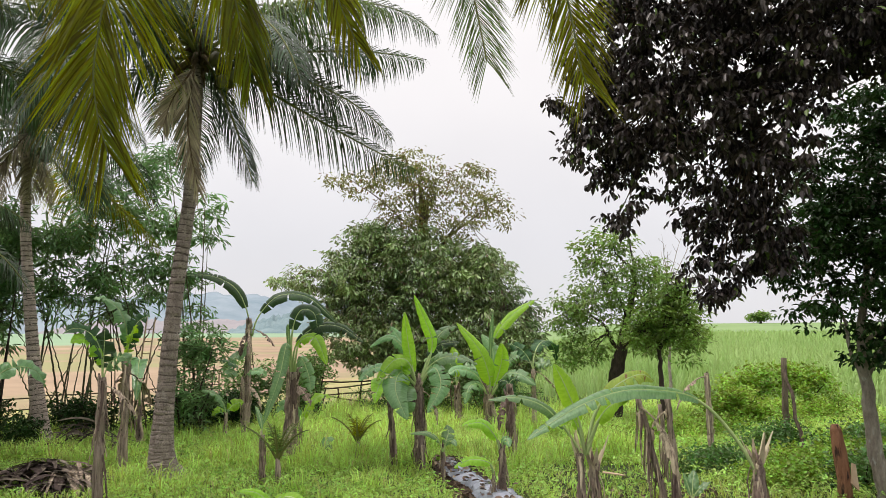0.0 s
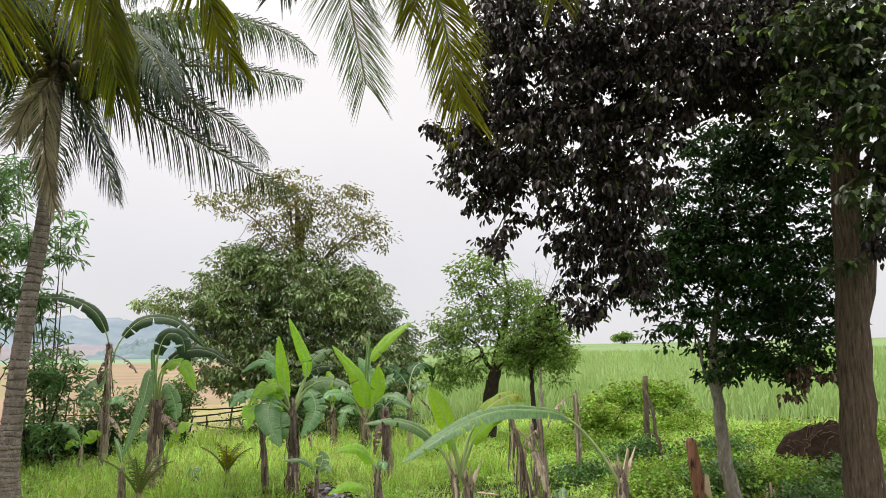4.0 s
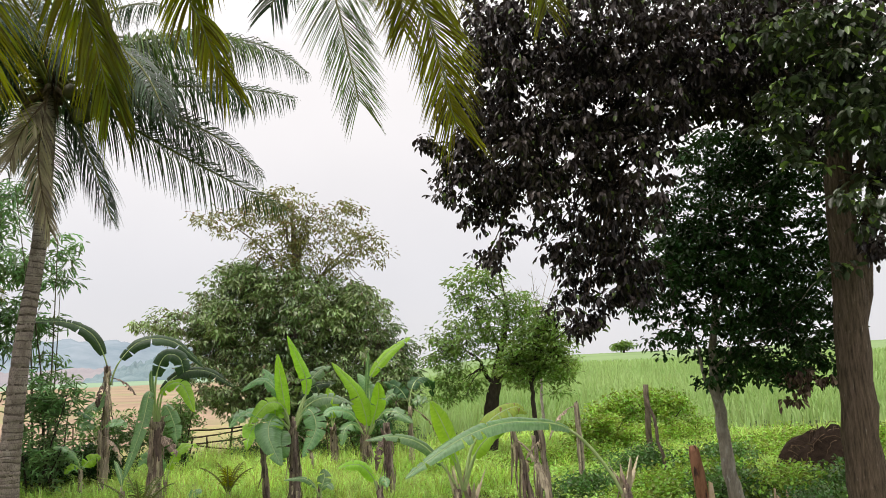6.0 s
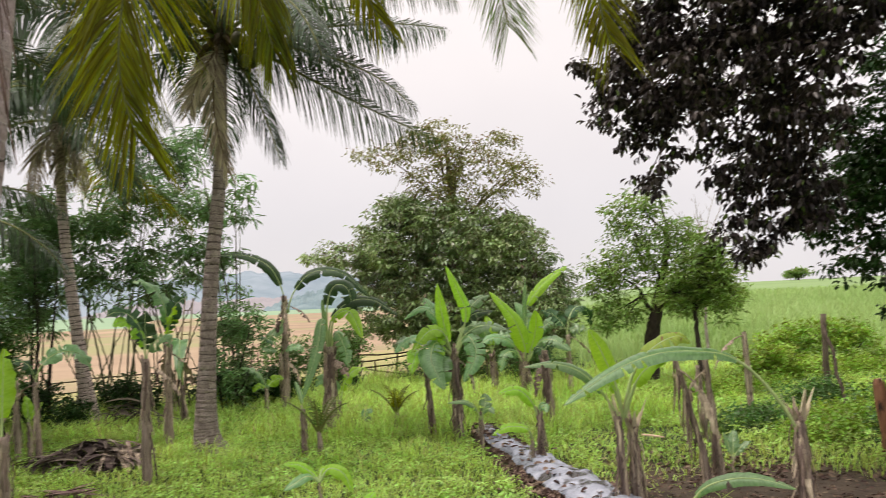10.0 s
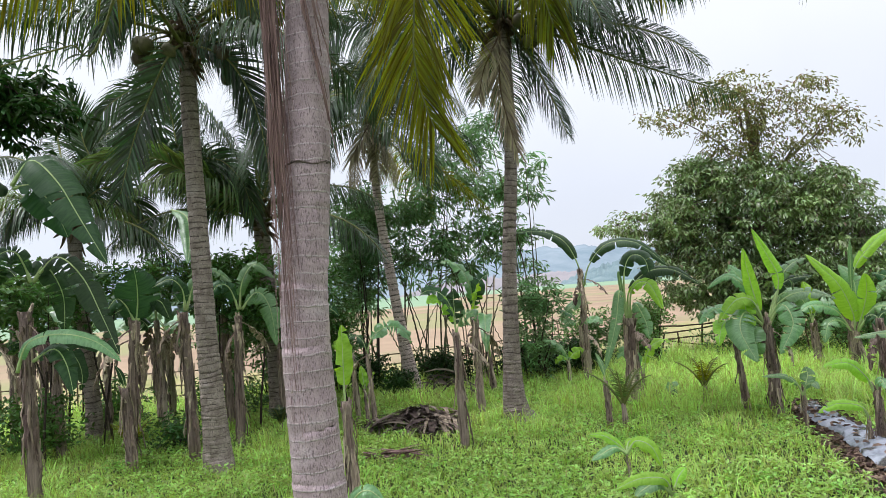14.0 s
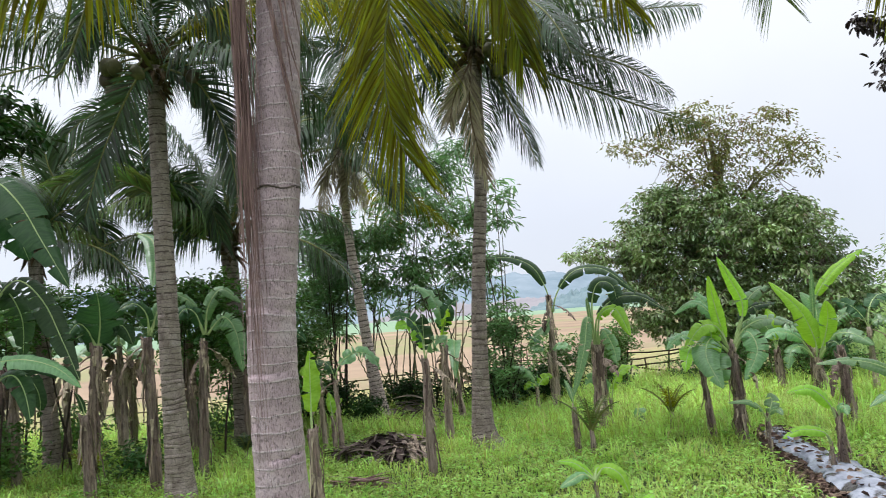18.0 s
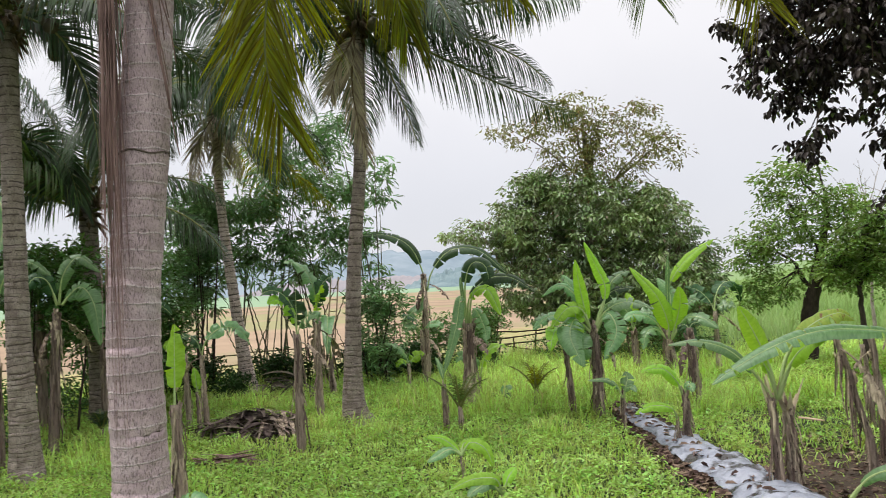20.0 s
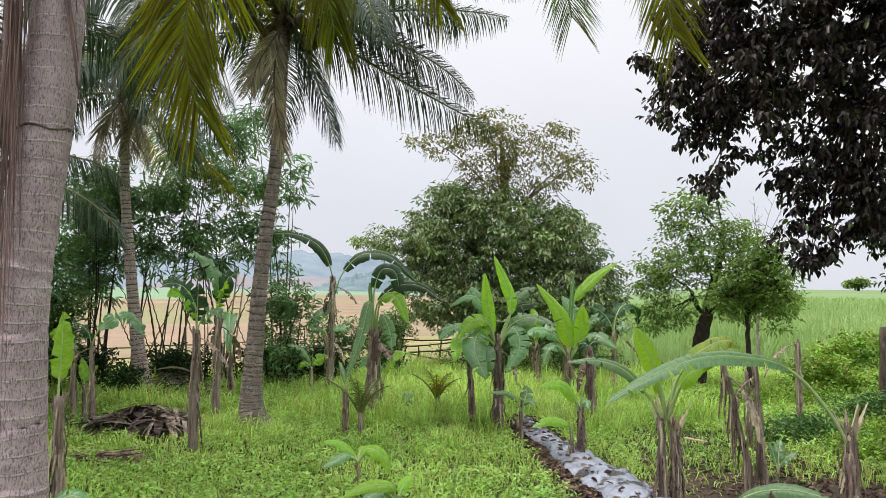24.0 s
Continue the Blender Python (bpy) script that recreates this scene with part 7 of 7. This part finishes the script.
shrub("vine_bush", "bright green vine tangle at the cane's edge", [(6.8, 16.7, 0.8, 0.7, 0.6, 0.4), (5.9, 15.4, 0.5, 0.7, 0.6, 0.35), (7.8, 16.4, 0.9, 0.8, 0.6, 0.4)], 240, 0.11, 0.08, M["bush"], 5)
tree("dark_tree", "dark-leaved tree standing beyond the banana stand", -8.2, 5.2,
     [(-8.3, 5.1, -0.1), (-8.25, 5.1, 1.6), (-8.1, 5.2, 3.4), (-7.7, 5.2, 4.4)], [0.12, 0.1, 0.07, 0.03],
     [(0.7, (-7.3, 5.3, 4.3), 0.03), (0.7, (-8.2, 5.0, 4.6), 0.03)],
     [([(-7.4, 5.23, 4.25, 0.5, 0.7, 0.4), (-7.8, 4.85, 4.4, 0.6, 0.7, 0.5), (-7.5, 5.5, 4.6, 0.35, 0.5, 0.22)], 170, 16, 0.14, 0.12, 0.055, M["leaf_r"], 0.5)], M["bark_dark"], twigs=8)


def dead_tree(x, y, h):
    t = thing("bare_tree", "leafless grey tree behind the small tree", "tree", x, y, land(x, y))
    mb = Build()
    mb.tube(bent((0, 0, 0), (0.1, 0, h * 0.7), 0, 0.04, 6), [0.05, 0.045, 0.04, 0.034, 0.028, 0.02, 0.014], 7)
    part("trunk", mb.mesh("trunk", [M["bark_pale"]]), t)
    for k in range(22):
        a = random.uniform(0, 2 * math.pi)
        z = h * random.uniform(0.45, 0.72)
        e = Vector((0.1 + 0.75 * math.cos(a), 0.5 * math.sin(a), z + h * random.uniform(0.12, 0.34)))
        mb = Build()
        line = bent((0.08, 0, z), e, 0.06, 0.03, 5)
        mb.tube(line, [0.016, 0.013, 0.01, 0.008, 0.006, 0.003], 5)
        for j in range(3):
            s_ = line[2 + j]
            mb.tube(bent(s_, s_ + Vector((random.uniform(-0.25, 0.25), random.uniform(-0.2, 0.2), random.uniform(0.1, 0.3))), 0, 0.02, 3), [0.006, 0.005, 0.004, 0.002], 4)
        part("branch", mb.mesh("branch", [M["bark_pale"]]), t)


dead_tree(6.0, 20.0, 4.6)

for bx, by, w, h in ((5.2, 9.3, 0.5, 0.4), (5.9, 9.0, 0.55, 0.45), (6.6, 8.7, 0.6, 0.5), (5.6, 8.0, 0.5, 0.32), (4.1, 9.4, 0.5, 0.3), (6.3, 7.4, 0.5, 0.4), (5.0, 11.6, 0.7, 0.5), (6.2, 11.2, 0.7, 0.55), (7.9, 11.2, 0.7, 0.6), (3.6, 10.4, 0.5, 0.3)):
    shrub("weed_clump", "leafy clump of weeds and creepers under the trees", [(bx, by, h * 0.5, w, 0.45, h * 0.55), (bx + 0.3, by + 0.2, h * 0.7, w * 0.6, 0.4, h * 0.4)], 110, 0.08, 0.05, M["bush"] if int(bx * 10) % 2 else M["bush_dark"], 4)
tree("distant_tree", "small distant tree on the cane horizon", 46, 108, [(46, 108, 2.9), (46, 108, 4.4)], [0.25, 0.12], [],
     [([(46, 108, 4.5, 1.6, 1.2, 0.6), (45, 108, 4.2, 0.9, 0.8, 0.4)], 60, 16, 0.5, 0.4, 0.22, M["leaf_b"], 0.3)], M["bark_dark"])
shrub("low_bush", "dark low growth at the fence behind the palm", [(-4.2, 15.6, 0.4, 0.6, 0.4, 0.4), (-5.0, 15.9, 0.35, 0.6, 0.4, 0.35)], 150, 0.14, 0.05, M["leaf_r"], 5)
shrub("low_bush", "dark undergrowth along the fence by the bamboo", [(-7.0, 14.6, 0.4, 0.9, 0.4, 0.4), (-8.4, 13.4, 0.45, 0.8, 0.4, 0.45)], 190, 0.14, 0.05, M["leaf_r"], 6)
# fills the gaps between stems; their shade is in the leaf colour
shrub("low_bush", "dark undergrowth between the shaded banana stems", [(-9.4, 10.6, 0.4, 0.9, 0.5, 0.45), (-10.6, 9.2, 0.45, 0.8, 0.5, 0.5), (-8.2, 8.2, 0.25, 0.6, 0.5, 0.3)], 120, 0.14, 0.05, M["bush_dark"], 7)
shrub("low_bush", "dark growth at the slim palm's foot", [(-7.2, 12.9, 0.25, 0.35, 0.3, 0.3)], 60, 0.12, 0.045, M["leaf_r"], 4)

# ---- fence, posts and things on the ground ----
def fence_run(label, pts, rails=(0.25, 0.5, 0.72), step=0.7, mat="fence", thick=1.0, rough=0.0):
    f = thing("fence", label, "fence", 0, 0, 0, group="rustic fences")
    for (ax, ay), (bx, by) in zip(pts, pts[1:]):
        n = max(1, round(math.hypot(bx - ax, by - ay) / step))
        for k in range(n):
            x, y = ax + (bx - ax) * k / n, ay + (by - ay) * k / n
            mb = Build()
            z0 = land(x, y)
            mb.tube(bent((x, y, z0 - 0.1), (x + random.uniform(-0.06, 0.06) * (1 + 2 * rough), y, z0 + random.uniform(0.7 - 0.4 * rough, 1.1)), 0, 0.012, 4), [thick * v for v in (0.02, 0.019, 0.018, 0.017, 0.014)], 6)
            part("post", mb.mesh("post", [M[mat]]), f)
        for h in rails:
            mb = Build()
            z0, z1 = land(ax, ay) + h + random.uniform(-0.06, 0.06) * (1 + 2 * rough), land(bx, by) + h + random.uniform(-0.06, 0.06) * (1 + 2 * rough)
            mb.tube(bent((ax, ay + 0.03, z0), (bx, by + 0.03, z1), -0.03, 0.02, 8), [thick * (0.013 + 0.004 * random.random()) for _ in range(9)], 6)
            part("rail", mb.mesh("rail", [M[mat]]), f)
    return f


fence_run("rustic bamboo fence along the red field", [(-15.5, 9.6), (-13.0, 11.2), (-10.6, 13.2), (-8.3, 15.1), (-5.8, 17.4), (-3.2, 19.4)])
fence_run("rough stick fence with dark rails", [(-3.2, 19.4), (-1.7, 19.4), (-0.3, 19.5)], (0.3, 0.45, 0.62, 0.7), 0.5, "dark_wood", 1.4, 1.0)
fence_run("pale bamboo rails by the cane field", [(0.2, 17.6), (2.4, 18.2)], (0.55,), 1.1)


def pole(name, label, cat, a, b, r0, r1, mat, wob=0.015, sides=8):
    t = thing(name, label, cat, a[0], a[1], 0)
    mb = Build()
    mb.tube([Vector(p) - Vector((a[0], a[1], 0)) for p in bent(a, b, 0, wob, 8)], [r0 + (r1 - r0) * i / 8 for i in range(9)], sides, rough=0.08)
    part("shaft", mb.mesh("shaft", [mat]), t)
    return t


pole("wooden_post", "weathered upright wooden post in the weeds", "post", (5.44, 12.04, -0.1), (5.47, 12.04, 1.52), 0.055, 0.045, M["wood"])
pole("leaning_stick", "crooked stick leaning against the post", "stick", (5.25, 10.9, -0.05), (5.3, 11.7, 1.35), 0.03, 0.025, M["wood"], 0.03)


pole("bamboo_stick", "short pale bamboo stick lying slanted in the weeds", "stick", (1.76, 8.42, 0.39), (1.94, 8.17, 0.4), 0.012, 0.01, M["cut"], 0.004, 6)

pickets = thing("picket_row", "row of short pale split-bamboo stakes in the weeds", "fence", 5.3, 8.5, 0)
for k in range(11):
    mb = Build()
    sx = 0.1 * k + random.uniform(-0.02, 0.02)
    mb.tube(bent((sx, 0.02 * k, -0.05), (sx + random.uniform(-0.05, 0.03), 0.02 * k, 0.22 + random.uniform(0, 0.14)), 0, 0.004, 3), [0.014, 0.014, 0.013, 0.012], 5)
    part("stake", mb.mesh("stake", [M["cut"]]), pickets)


def red_stump(x, y):
    t = thing("tree_stump", "cut reddish stump with a pale slash", "stump", x, y, 0)
    mb = Build()
    mb.tube([(0, 0, -0.05), (0.0, 0, 0.3), (-0.03, 0, 0.6), (-0.06, 0, 0.84), (-0.07, 0, 0.9)], [0.085, 0.075, 0.068, 0.062, 0.04], 12, rough=0.12)
    part("stem", mb.mesh("stem", [M["red_wood"]]), t)
    mb = Build()
    mb.add([(0.05, -0.1, 0.5), (0.09, -0.09, 0.48), (0.11, -0.1, 0.2), (0.03, -0.11, 0.28), (0.05, -0.07, 0.5), (0.09, -0.06, 0.48), (0.11, -0.06, 0.2), (0.03, -0.07, 0.28)],
           [(0, 1, 2, 3), (7, 6, 5, 4), (0, 4, 5, 1), (1, 5, 6, 2), (2, 6, 7, 3), (3, 7, 4, 0)])
    part("cut_face", mb.mesh("cut_face", [M["cut"]], False), t, "pale fresh cut")


red_stump(4.40, 8.39)


def debris_pile(name, label, x, y, rx, ry, h, n, length, mat, cat="debris", loose=1.0):
    t = thing(name, label, cat, x, y, land(x, y))
    for k in range(n):
        a, r = random.uniform(0, 2 * math.pi), random.random() ** 0.6
        px, py = rx * r * math.cos(a), ry * r * math.sin(a)
        z = max(0.03, h * (1 - r) + random.uniform(-0.05, 0.05))
        d = random.uniform(-0.6, 0.6) * max(0.25, loose) if random.random() < 0.4 + 0.6 * (1 - loose) else random.uniform(0, math.pi)
        L = length * random.uniform(0.5, 1.2)
        v = Vector((math.cos(d), math.sin(d), random.uniform(-0.3, 0.3)))
        mb = Build()
        c = Vector((px, py, z))
        s = Vector((-math.sin(d), math.cos(d), random.uniform(-0.4, 0.4))) * random.uniform(0.008, 0.032)
        e0, e1 = c - v * L / 2, c + v * L / 2
        e0.z, e1.z = max(0.02, e0.z), max(0.02, e1.z)
        m = e0.lerp(e1, 0.5) + Vector((0, 0, 0.03))
        wide = random.random() < 0.12 * loose
        arch = random.uniform(0.02, 0.12) * loose
        vs, steps = [], 7
        for i in range(steps + 1):
            u = i / steps
            q = e0.lerp(e1, u) + Vector((0, 0, arch * math.sin(math.pi * u)))
            ww = s * (2.4 if wide else 1.0) * max(0.12, math.sin(math.pi * (0.1 + 0.85 * u)))
            vs += [q - ww + Vector((0, 0, 0.25 * ww.length)), q, q + ww + Vector((0, 0, 0.25 * ww.length))]
        mb.add(vs, [f for i in range(steps) for f in ((3 * i, 3 * i + 1, 3 * i + 4, 3 * i + 3), (3 * i + 1, 3 * i + 2, 3 * i + 5, 3 * i + 4))])
        part("dry_stalk", mb.mesh("dry_stalk", [mat], False), t)


debris_pile("frond_heap", "heap of dry grey palm fronds and sheaths in the grass", -5.0, 9.5, 0.8, 0.45, 0.26, 260, 0.62, M["debris"])
debris_pile("dry_sheaths", "curled pale palm sheaths lying on the frond heap", -4.75, 9.5, 0.4, 0.2, 0.34, 16, 0.75, M["ban_dry"], loose=1.6)
debris_pile("dark_brush_heap", "dark brush heap at the palm's foot", -6.1, 12.8, 0.7, 0.4, 0.4, 60, 0.7, M["charred"])
debris_pile("stick_bundle", "flat bundle of reddish dry sticks on the grass", -4.5, 7.8, 0.3, 0.12, 0.05, 46, 0.75, M["frond_red"], loose=0.1)


def mulch_strip():
    mb = Build()
    n, m = 130, 22
    for i in range(n + 1):
        t = i / n
        cx, cy = 0.03 + 1.3 * t ** 1.05, 11.35 - 5.2 * t
        w = 0.11 + 0.25 * t ** 0.8 + 0.03 * math.sin(14 * t) + 0.02 * math.sin(31 * t)
        for j in range(m + 1):
            u = j / m * 2 - 1
            x, y = cx + u * w * (1 + 0.3 * noise.noise((u * 1.5, t * 14, 1.0)) * abs(u)), cy + 0.25 * u * w
            z = 0.015 + 0.075 * (1 - u * u) ** 0.7 + 0.05 * noise.noise((x * 5, y * 5, 0)) + 0.035 * abs(noise.noise((x * 13, y * 13, 3))) + 0.012 * noise.noise((x * 31, y * 31, 5))
            mb.v.append((x, y, z + land(x, y)))
    for i in range(n):
        for j in range(m):
            mb.f.append((i * (m + 1) + j, i * (m + 1) + j + 1, (i + 1) * (m + 1) + j + 1, (i + 1) * (m + 1) + j))
            mb.m.append(0)
    bed = thing("mulched_bed", "low soil ridge under crumpled silver plastic mulch film", "garden bed")
    part("mulch_film", mb.mesh("mulch_film", [M["mulch"]]), bed, "crumpled silver plastic film")
    mb, m = Build(), 8
    for i in range(n + 1):
        t = i / n
        w = 0.2 + 0.3 * t
        for j in range(m + 1):
            u = j / m * 2 - 1
            x, y = 0.03 + 1.3 * t ** 1.05 - 0.05 - 0.06 * t + u * w * (1 + 0.25 * noise.noise((u * 2, t * 18, 4.0))), 11.4 - 5.3 * t + 0.2 * u * w
            mb.v.append((x, y, land(x, y) - 0.02 + 0.05 * (1 - u * u) + 0.02 * noise.noise((x * 12, y * 12, 7))))
    for i in range(n):
        for j in range(m):
            mb.f.append((i * (m + 1) + j, i * (m + 1) + j + 1, (i + 1) * (m + 1) + j + 1, (i + 1) * (m + 1) + j))
            mb.m.append(0)
    part("soil_ridge", mb.mesh("soil_ridge", [M["litter"]]), bed, "dark crumbly soil")


mulch_strip()


def earth_heap(x, y, rx, ry, h):
    mb = Build()
    n, m = 28, 10
    for j in range(m + 1):
        v = j / m
        for i in range(n):
            a = 2 * math.pi * i / n
            k = 1 + 0.16 * noise.noise((math.cos(a) * 2, math.sin(a) * 2, v * 3)) + 0.05 * noise.noise((math.cos(a) * 7, math.sin(a) * 7, v * 9))
            mb.v.append((x + rx * k * math.cos(v * math.pi / 2) * math.cos(a), y + ry * k * math.cos(v * math.pi / 2) * math.sin(a), h * k * math.sin(v * math.pi / 2) - 0.02))
    for j in range(m):
        for i in range(n):
            mb.f.append((j * n + i, j * n + (i + 1) % n, (j + 1) * n + (i + 1) % n, (j + 1) * n + i))
            mb.m.append(0)
    tagged(new("soil_mound", mb.mesh("soil_mound", [M["heap"]])), "rounded brown mound of earth and dry vines", "mound")


earth_heap(7.3, 10.1, 0.8, 0.6, 0.8)
heap_growth = thing("heap_creeper", "dry stalks and thin creepers over the earth heap", "creeper", 7.25, 10.1, 0)
for k in range(46):
    a, v = random.uniform(math.pi, 2 * math.pi), random.uniform(0.1, 0.95)
    p = Vector((0.84 * math.cos(v * 1.57) * math.cos(a), 0.64 * math.cos(v * 1.57) * math.sin(a), 0.83 * math.sin(v * 1.57)))
    e = p + Vector((random.uniform(-0.35, 0.35), -0.06, random.uniform(-0.3, 0.12)))
    mb = Build()
    mb.tube(bent(p, e, 0.05, 0.02, 5), [0.006, 0.007, 0.006, 0.005, 0.004, 0.003], 4)
    part("dry_stalk", mb.mesh("dry_stalk", [M["fibre"]]), heap_growth)

ladder = thing("bamboo_ladder", "thin bamboo ladder leaning among the culms", "ladder", -6.1, 15.3, 0)
for dx in (0.0, 0.17):
    mb = Build()
    mb.tube([(dx - 0.19, -0.1, 0.0), (dx - 0.1, 0.0, 1.2), (dx - 0.02, 0.08, 2.3)], [0.02, 0.018, 0.015], 6)
    part("rail", mb.mesh("rail", [M["cut"]]), ladder)
for k in range(8):
    mb = Build()
    z = 0.3 + 0.25 * k
    mb.tube([(-0.19 + 0.074 * z, -0.1 + 0.08 * z, z), (-0.02 + 0.074 * z, -0.1 + 0.08 * z, z)], [0.011, 0.011], 6)
    part("rung", mb.mesh("rung", [M["cut"]]), ladder)

# ---- grass and weeds ----
def garden_points(n, near=3.0, far=20.0, a0=-62, a1=48, power=0.75):
    a = np.radians(rng.uniform(a0, a1, n))
    r = near + (far - near) * rng.uniform(0, 1, n) ** power
    return np.stack([r * np.sin(a), r * np.cos(a), np.zeros(n)], 1)


def settle(p):
    p[:, 2] = [land(x, y) - 0.01 for x, y in p[:, :2]]
    return p


def keep_off(p):
    x, y = p[:, 0], p[:, 1]
    t = (11.35 - y) / 5.2
    strip = (t > 0) & (t < 1.05) & (np.abs(x - (0.03 + 1.3 * np.clip(t, 0, 1.05) ** 1.05) + 0.1) < 0.25 + 0.3 * np.clip(t, 0, 1))
    litter = ((x - 2.9) / 1.6) ** 2 + ((y - 7.0) / 1.7) ** 2 < rng.uniform(0.3, 1.1, len(p))
    thin = (x > 1.3) & (y < 11) & (rng.uniform(0, 1, len(p)) < 0.62)
    fieldside = (y > 20.3 + 0.75 * (x + 2)) & (x < -1)
    return p[~strip & ~litter & ~thin & ~fieldside]


def patchy(p, size, seed):
    k = np.array([noise.noise((x * size, y * size, seed)) for x, y in p[:, :2]])
    return k


def lawn():
    p = settle(keep_off(garden_points(190000)))
    r = np.hypot(p[:, 0], p[:, 1])
    k = patchy(p, 0.5, 3.0)
    h = 0.12 + 0.08 * k + 0.09 * (p[:, 0] > 3.2) + 0.05 * (r > 12)
    a = blade_cloud(p, h, 0.0062 + 0.0006 * r, 0.85)
    tagged(new("grass", quads_mesh("grass", *a, M["grass"])), "bright green grass covering the garden", "grass", kind="stuff")
    n = 16000
    a, r = rng.uniform(0, 2 * np.pi, n), 9 * np.sqrt(rng.uniform(0.002, 1, n))
    q = np.stack([r * np.sin(a), r * np.cos(a), np.zeros(n)], 1)
    q = settle(q[(q[:, 1] < 1.6 * np.abs(q[:, 0]) * 0.33 + 0.4) | (r < 3.2)])
    tagged(new("lawn_grass", quads_mesh("lawn_grass", *blade_cloud(q, 0.1, 0.016, 0.75), M["grass"])), "short bright green grass round the standing place", "grass", kind="stuff")
    p = settle(keep_off(garden_points(9000, power=0.6)))
    r = np.hypot(p[:, 0], p[:, 1])
    p = p[patchy(p, 0.7, 9.0) + 0.05 * (r - 11) > 0.05]
    lush = settle(keep_off(np.stack([rng.uniform(-3.6, 3.0, 900), rng.uniform(10.4, 15.5, 900), np.zeros(900)], 1)))
    lush = lush[patchy(lush, 0.9, 2.0) > 0.0]
    size = np.concatenate([rng.uniform(0.5, 1.3, len(p)), rng.uniform(1.0, 1.7, len(lush))])
    p = np.concatenate([p, lush])
    owner = np.repeat(np.arange(len(p)), 12)
    q = p[owner] + rng.normal(size=(len(owner), 3)) * [0.06, 0.06, 0]
    b = blade_cloud(q, (0.14 + 0.014 * np.hypot(q[:, 0], q[:, 1])) * size[owner], 0.011, 0.75)
    tagged(new("tall_grass", quads_mesh("tall_grass", *b, M["grass"])), "taller tufts of bright green grass", "grass", kind="stuff")
    p = settle(keep_off(garden_points(30000)))
    p = p[patchy(p, 0.8, 5.0) > -0.22]
    p[:, 2] += rng.uniform(0.03, 0.15, len(p)) + 0.1 * (p[:, 0] > 3)
    c = spray_cloud(p, 6, 0.055, 0.026, -0.15, 0.05)
    tagged(new("weeds", quads_mesh("weeds", *c, M["weed"])), "low broad-leaved weeds among the grass", "weeds", kind="stuff")


lawn()


def dead_leaves():
    n = 2600
    p = np.stack([rng.normal(2.4, 1.1, n), rng.normal(7.3, 1.3, n), np.zeros(n)], 1)
    q = np.stack([rng.uniform(0, 1, 900), np.zeros(900), np.zeros(900)], 1)
    t = q[:, 0].copy()
    q[:, 0], q[:, 1] = 0.03 + 1.3 * t ** 1.05 - 0.2 - 0.25 * t + rng.normal(0, 0.13, 900), 11.35 - 5.2 * t + rng.normal(0, 0.2, 900)
    p = settle(np.concatenate([p, q]))
    p[:, 2] += 0.03
    tagged(new("dead_leaves", quads_mesh("dead_leaves", *leaf_cloud(p, 0.085, 0.04, 0.0, 0.35), M["dead_leaf"])), "scattered dry brown leaves on bare soil", "leaf litter", kind="stuff")
    t = rng.uniform(0, 1, 130) ** 1.6
    q = np.stack([0.03 + 1.3 * t ** 1.05 + rng.normal(0, 0.16, 130) - 0.05, 11.35 - 5.2 * t + rng.normal(0, 0.1, 130), np.full(130, 0.1)], 1)
    tagged(new("fallen_leaves", quads_mesh("fallen_leaves", *leaf_cloud(q, 0.1, 0.05, 0.0, 0.15), M["dead_leaf"])), "brown leaves lying on the plastic film", "leaf litter", kind="stuff")
    mb = Build()
    for i in range(24):
        a = 2 * math.pi * i / 24
        k = 1 + 0.25 * math.sin(3 * a) + 0.12 * math.sin(7 * a)
        x, y = 2.7 + 1.6 * k * math.cos(a), 7.0 + 1.6 * k * math.sin(a)
        mb.v.append((x, y, land(x, y) + 0.012))
    mb.v.append((2.7, 7.0, land(2.7, 7.0) + 0.03))
    mb.f = [(i, (i + 1) % 24, 24) for i in range(24)]
    mb.m = [0] * 24
    tagged(new("bare_soil", mb.mesh("bare_soil", [M["litter"]])), "dark bare soil patch under the bananas", "soil", kind="structure")


dead_leaves()


def cane_field():
    n = 60000
    a = np.radians(rng.uniform(1, 46, n))
    r = 21 + 33 * rng.uniform(0, 1, n) ** 1.15
    keep = rng.uniform(0, 1, n) < np.clip((r - 20.5) / 6, 0.12, 1)
    a, r = a[keep], r[keep]
    n = len(r)
    p = settle(np.stack([r * np.sin(a), r * np.cos(a), np.zeros(n)], 1))
    tagged(new("sugar_cane", quads_mesh("sugar_cane", *blade_cloud(p, np.clip(0.6 + (r - 21) * 0.06, 0.6, 1.15) * np.clip((58 - r) / 16, 0.3, 1), 0.018 + 0.0009 * r, 0.3), M["cane"])), "young sugar cane with long narrow leaves", "sugar cane", kind="stuff")


cane_field()
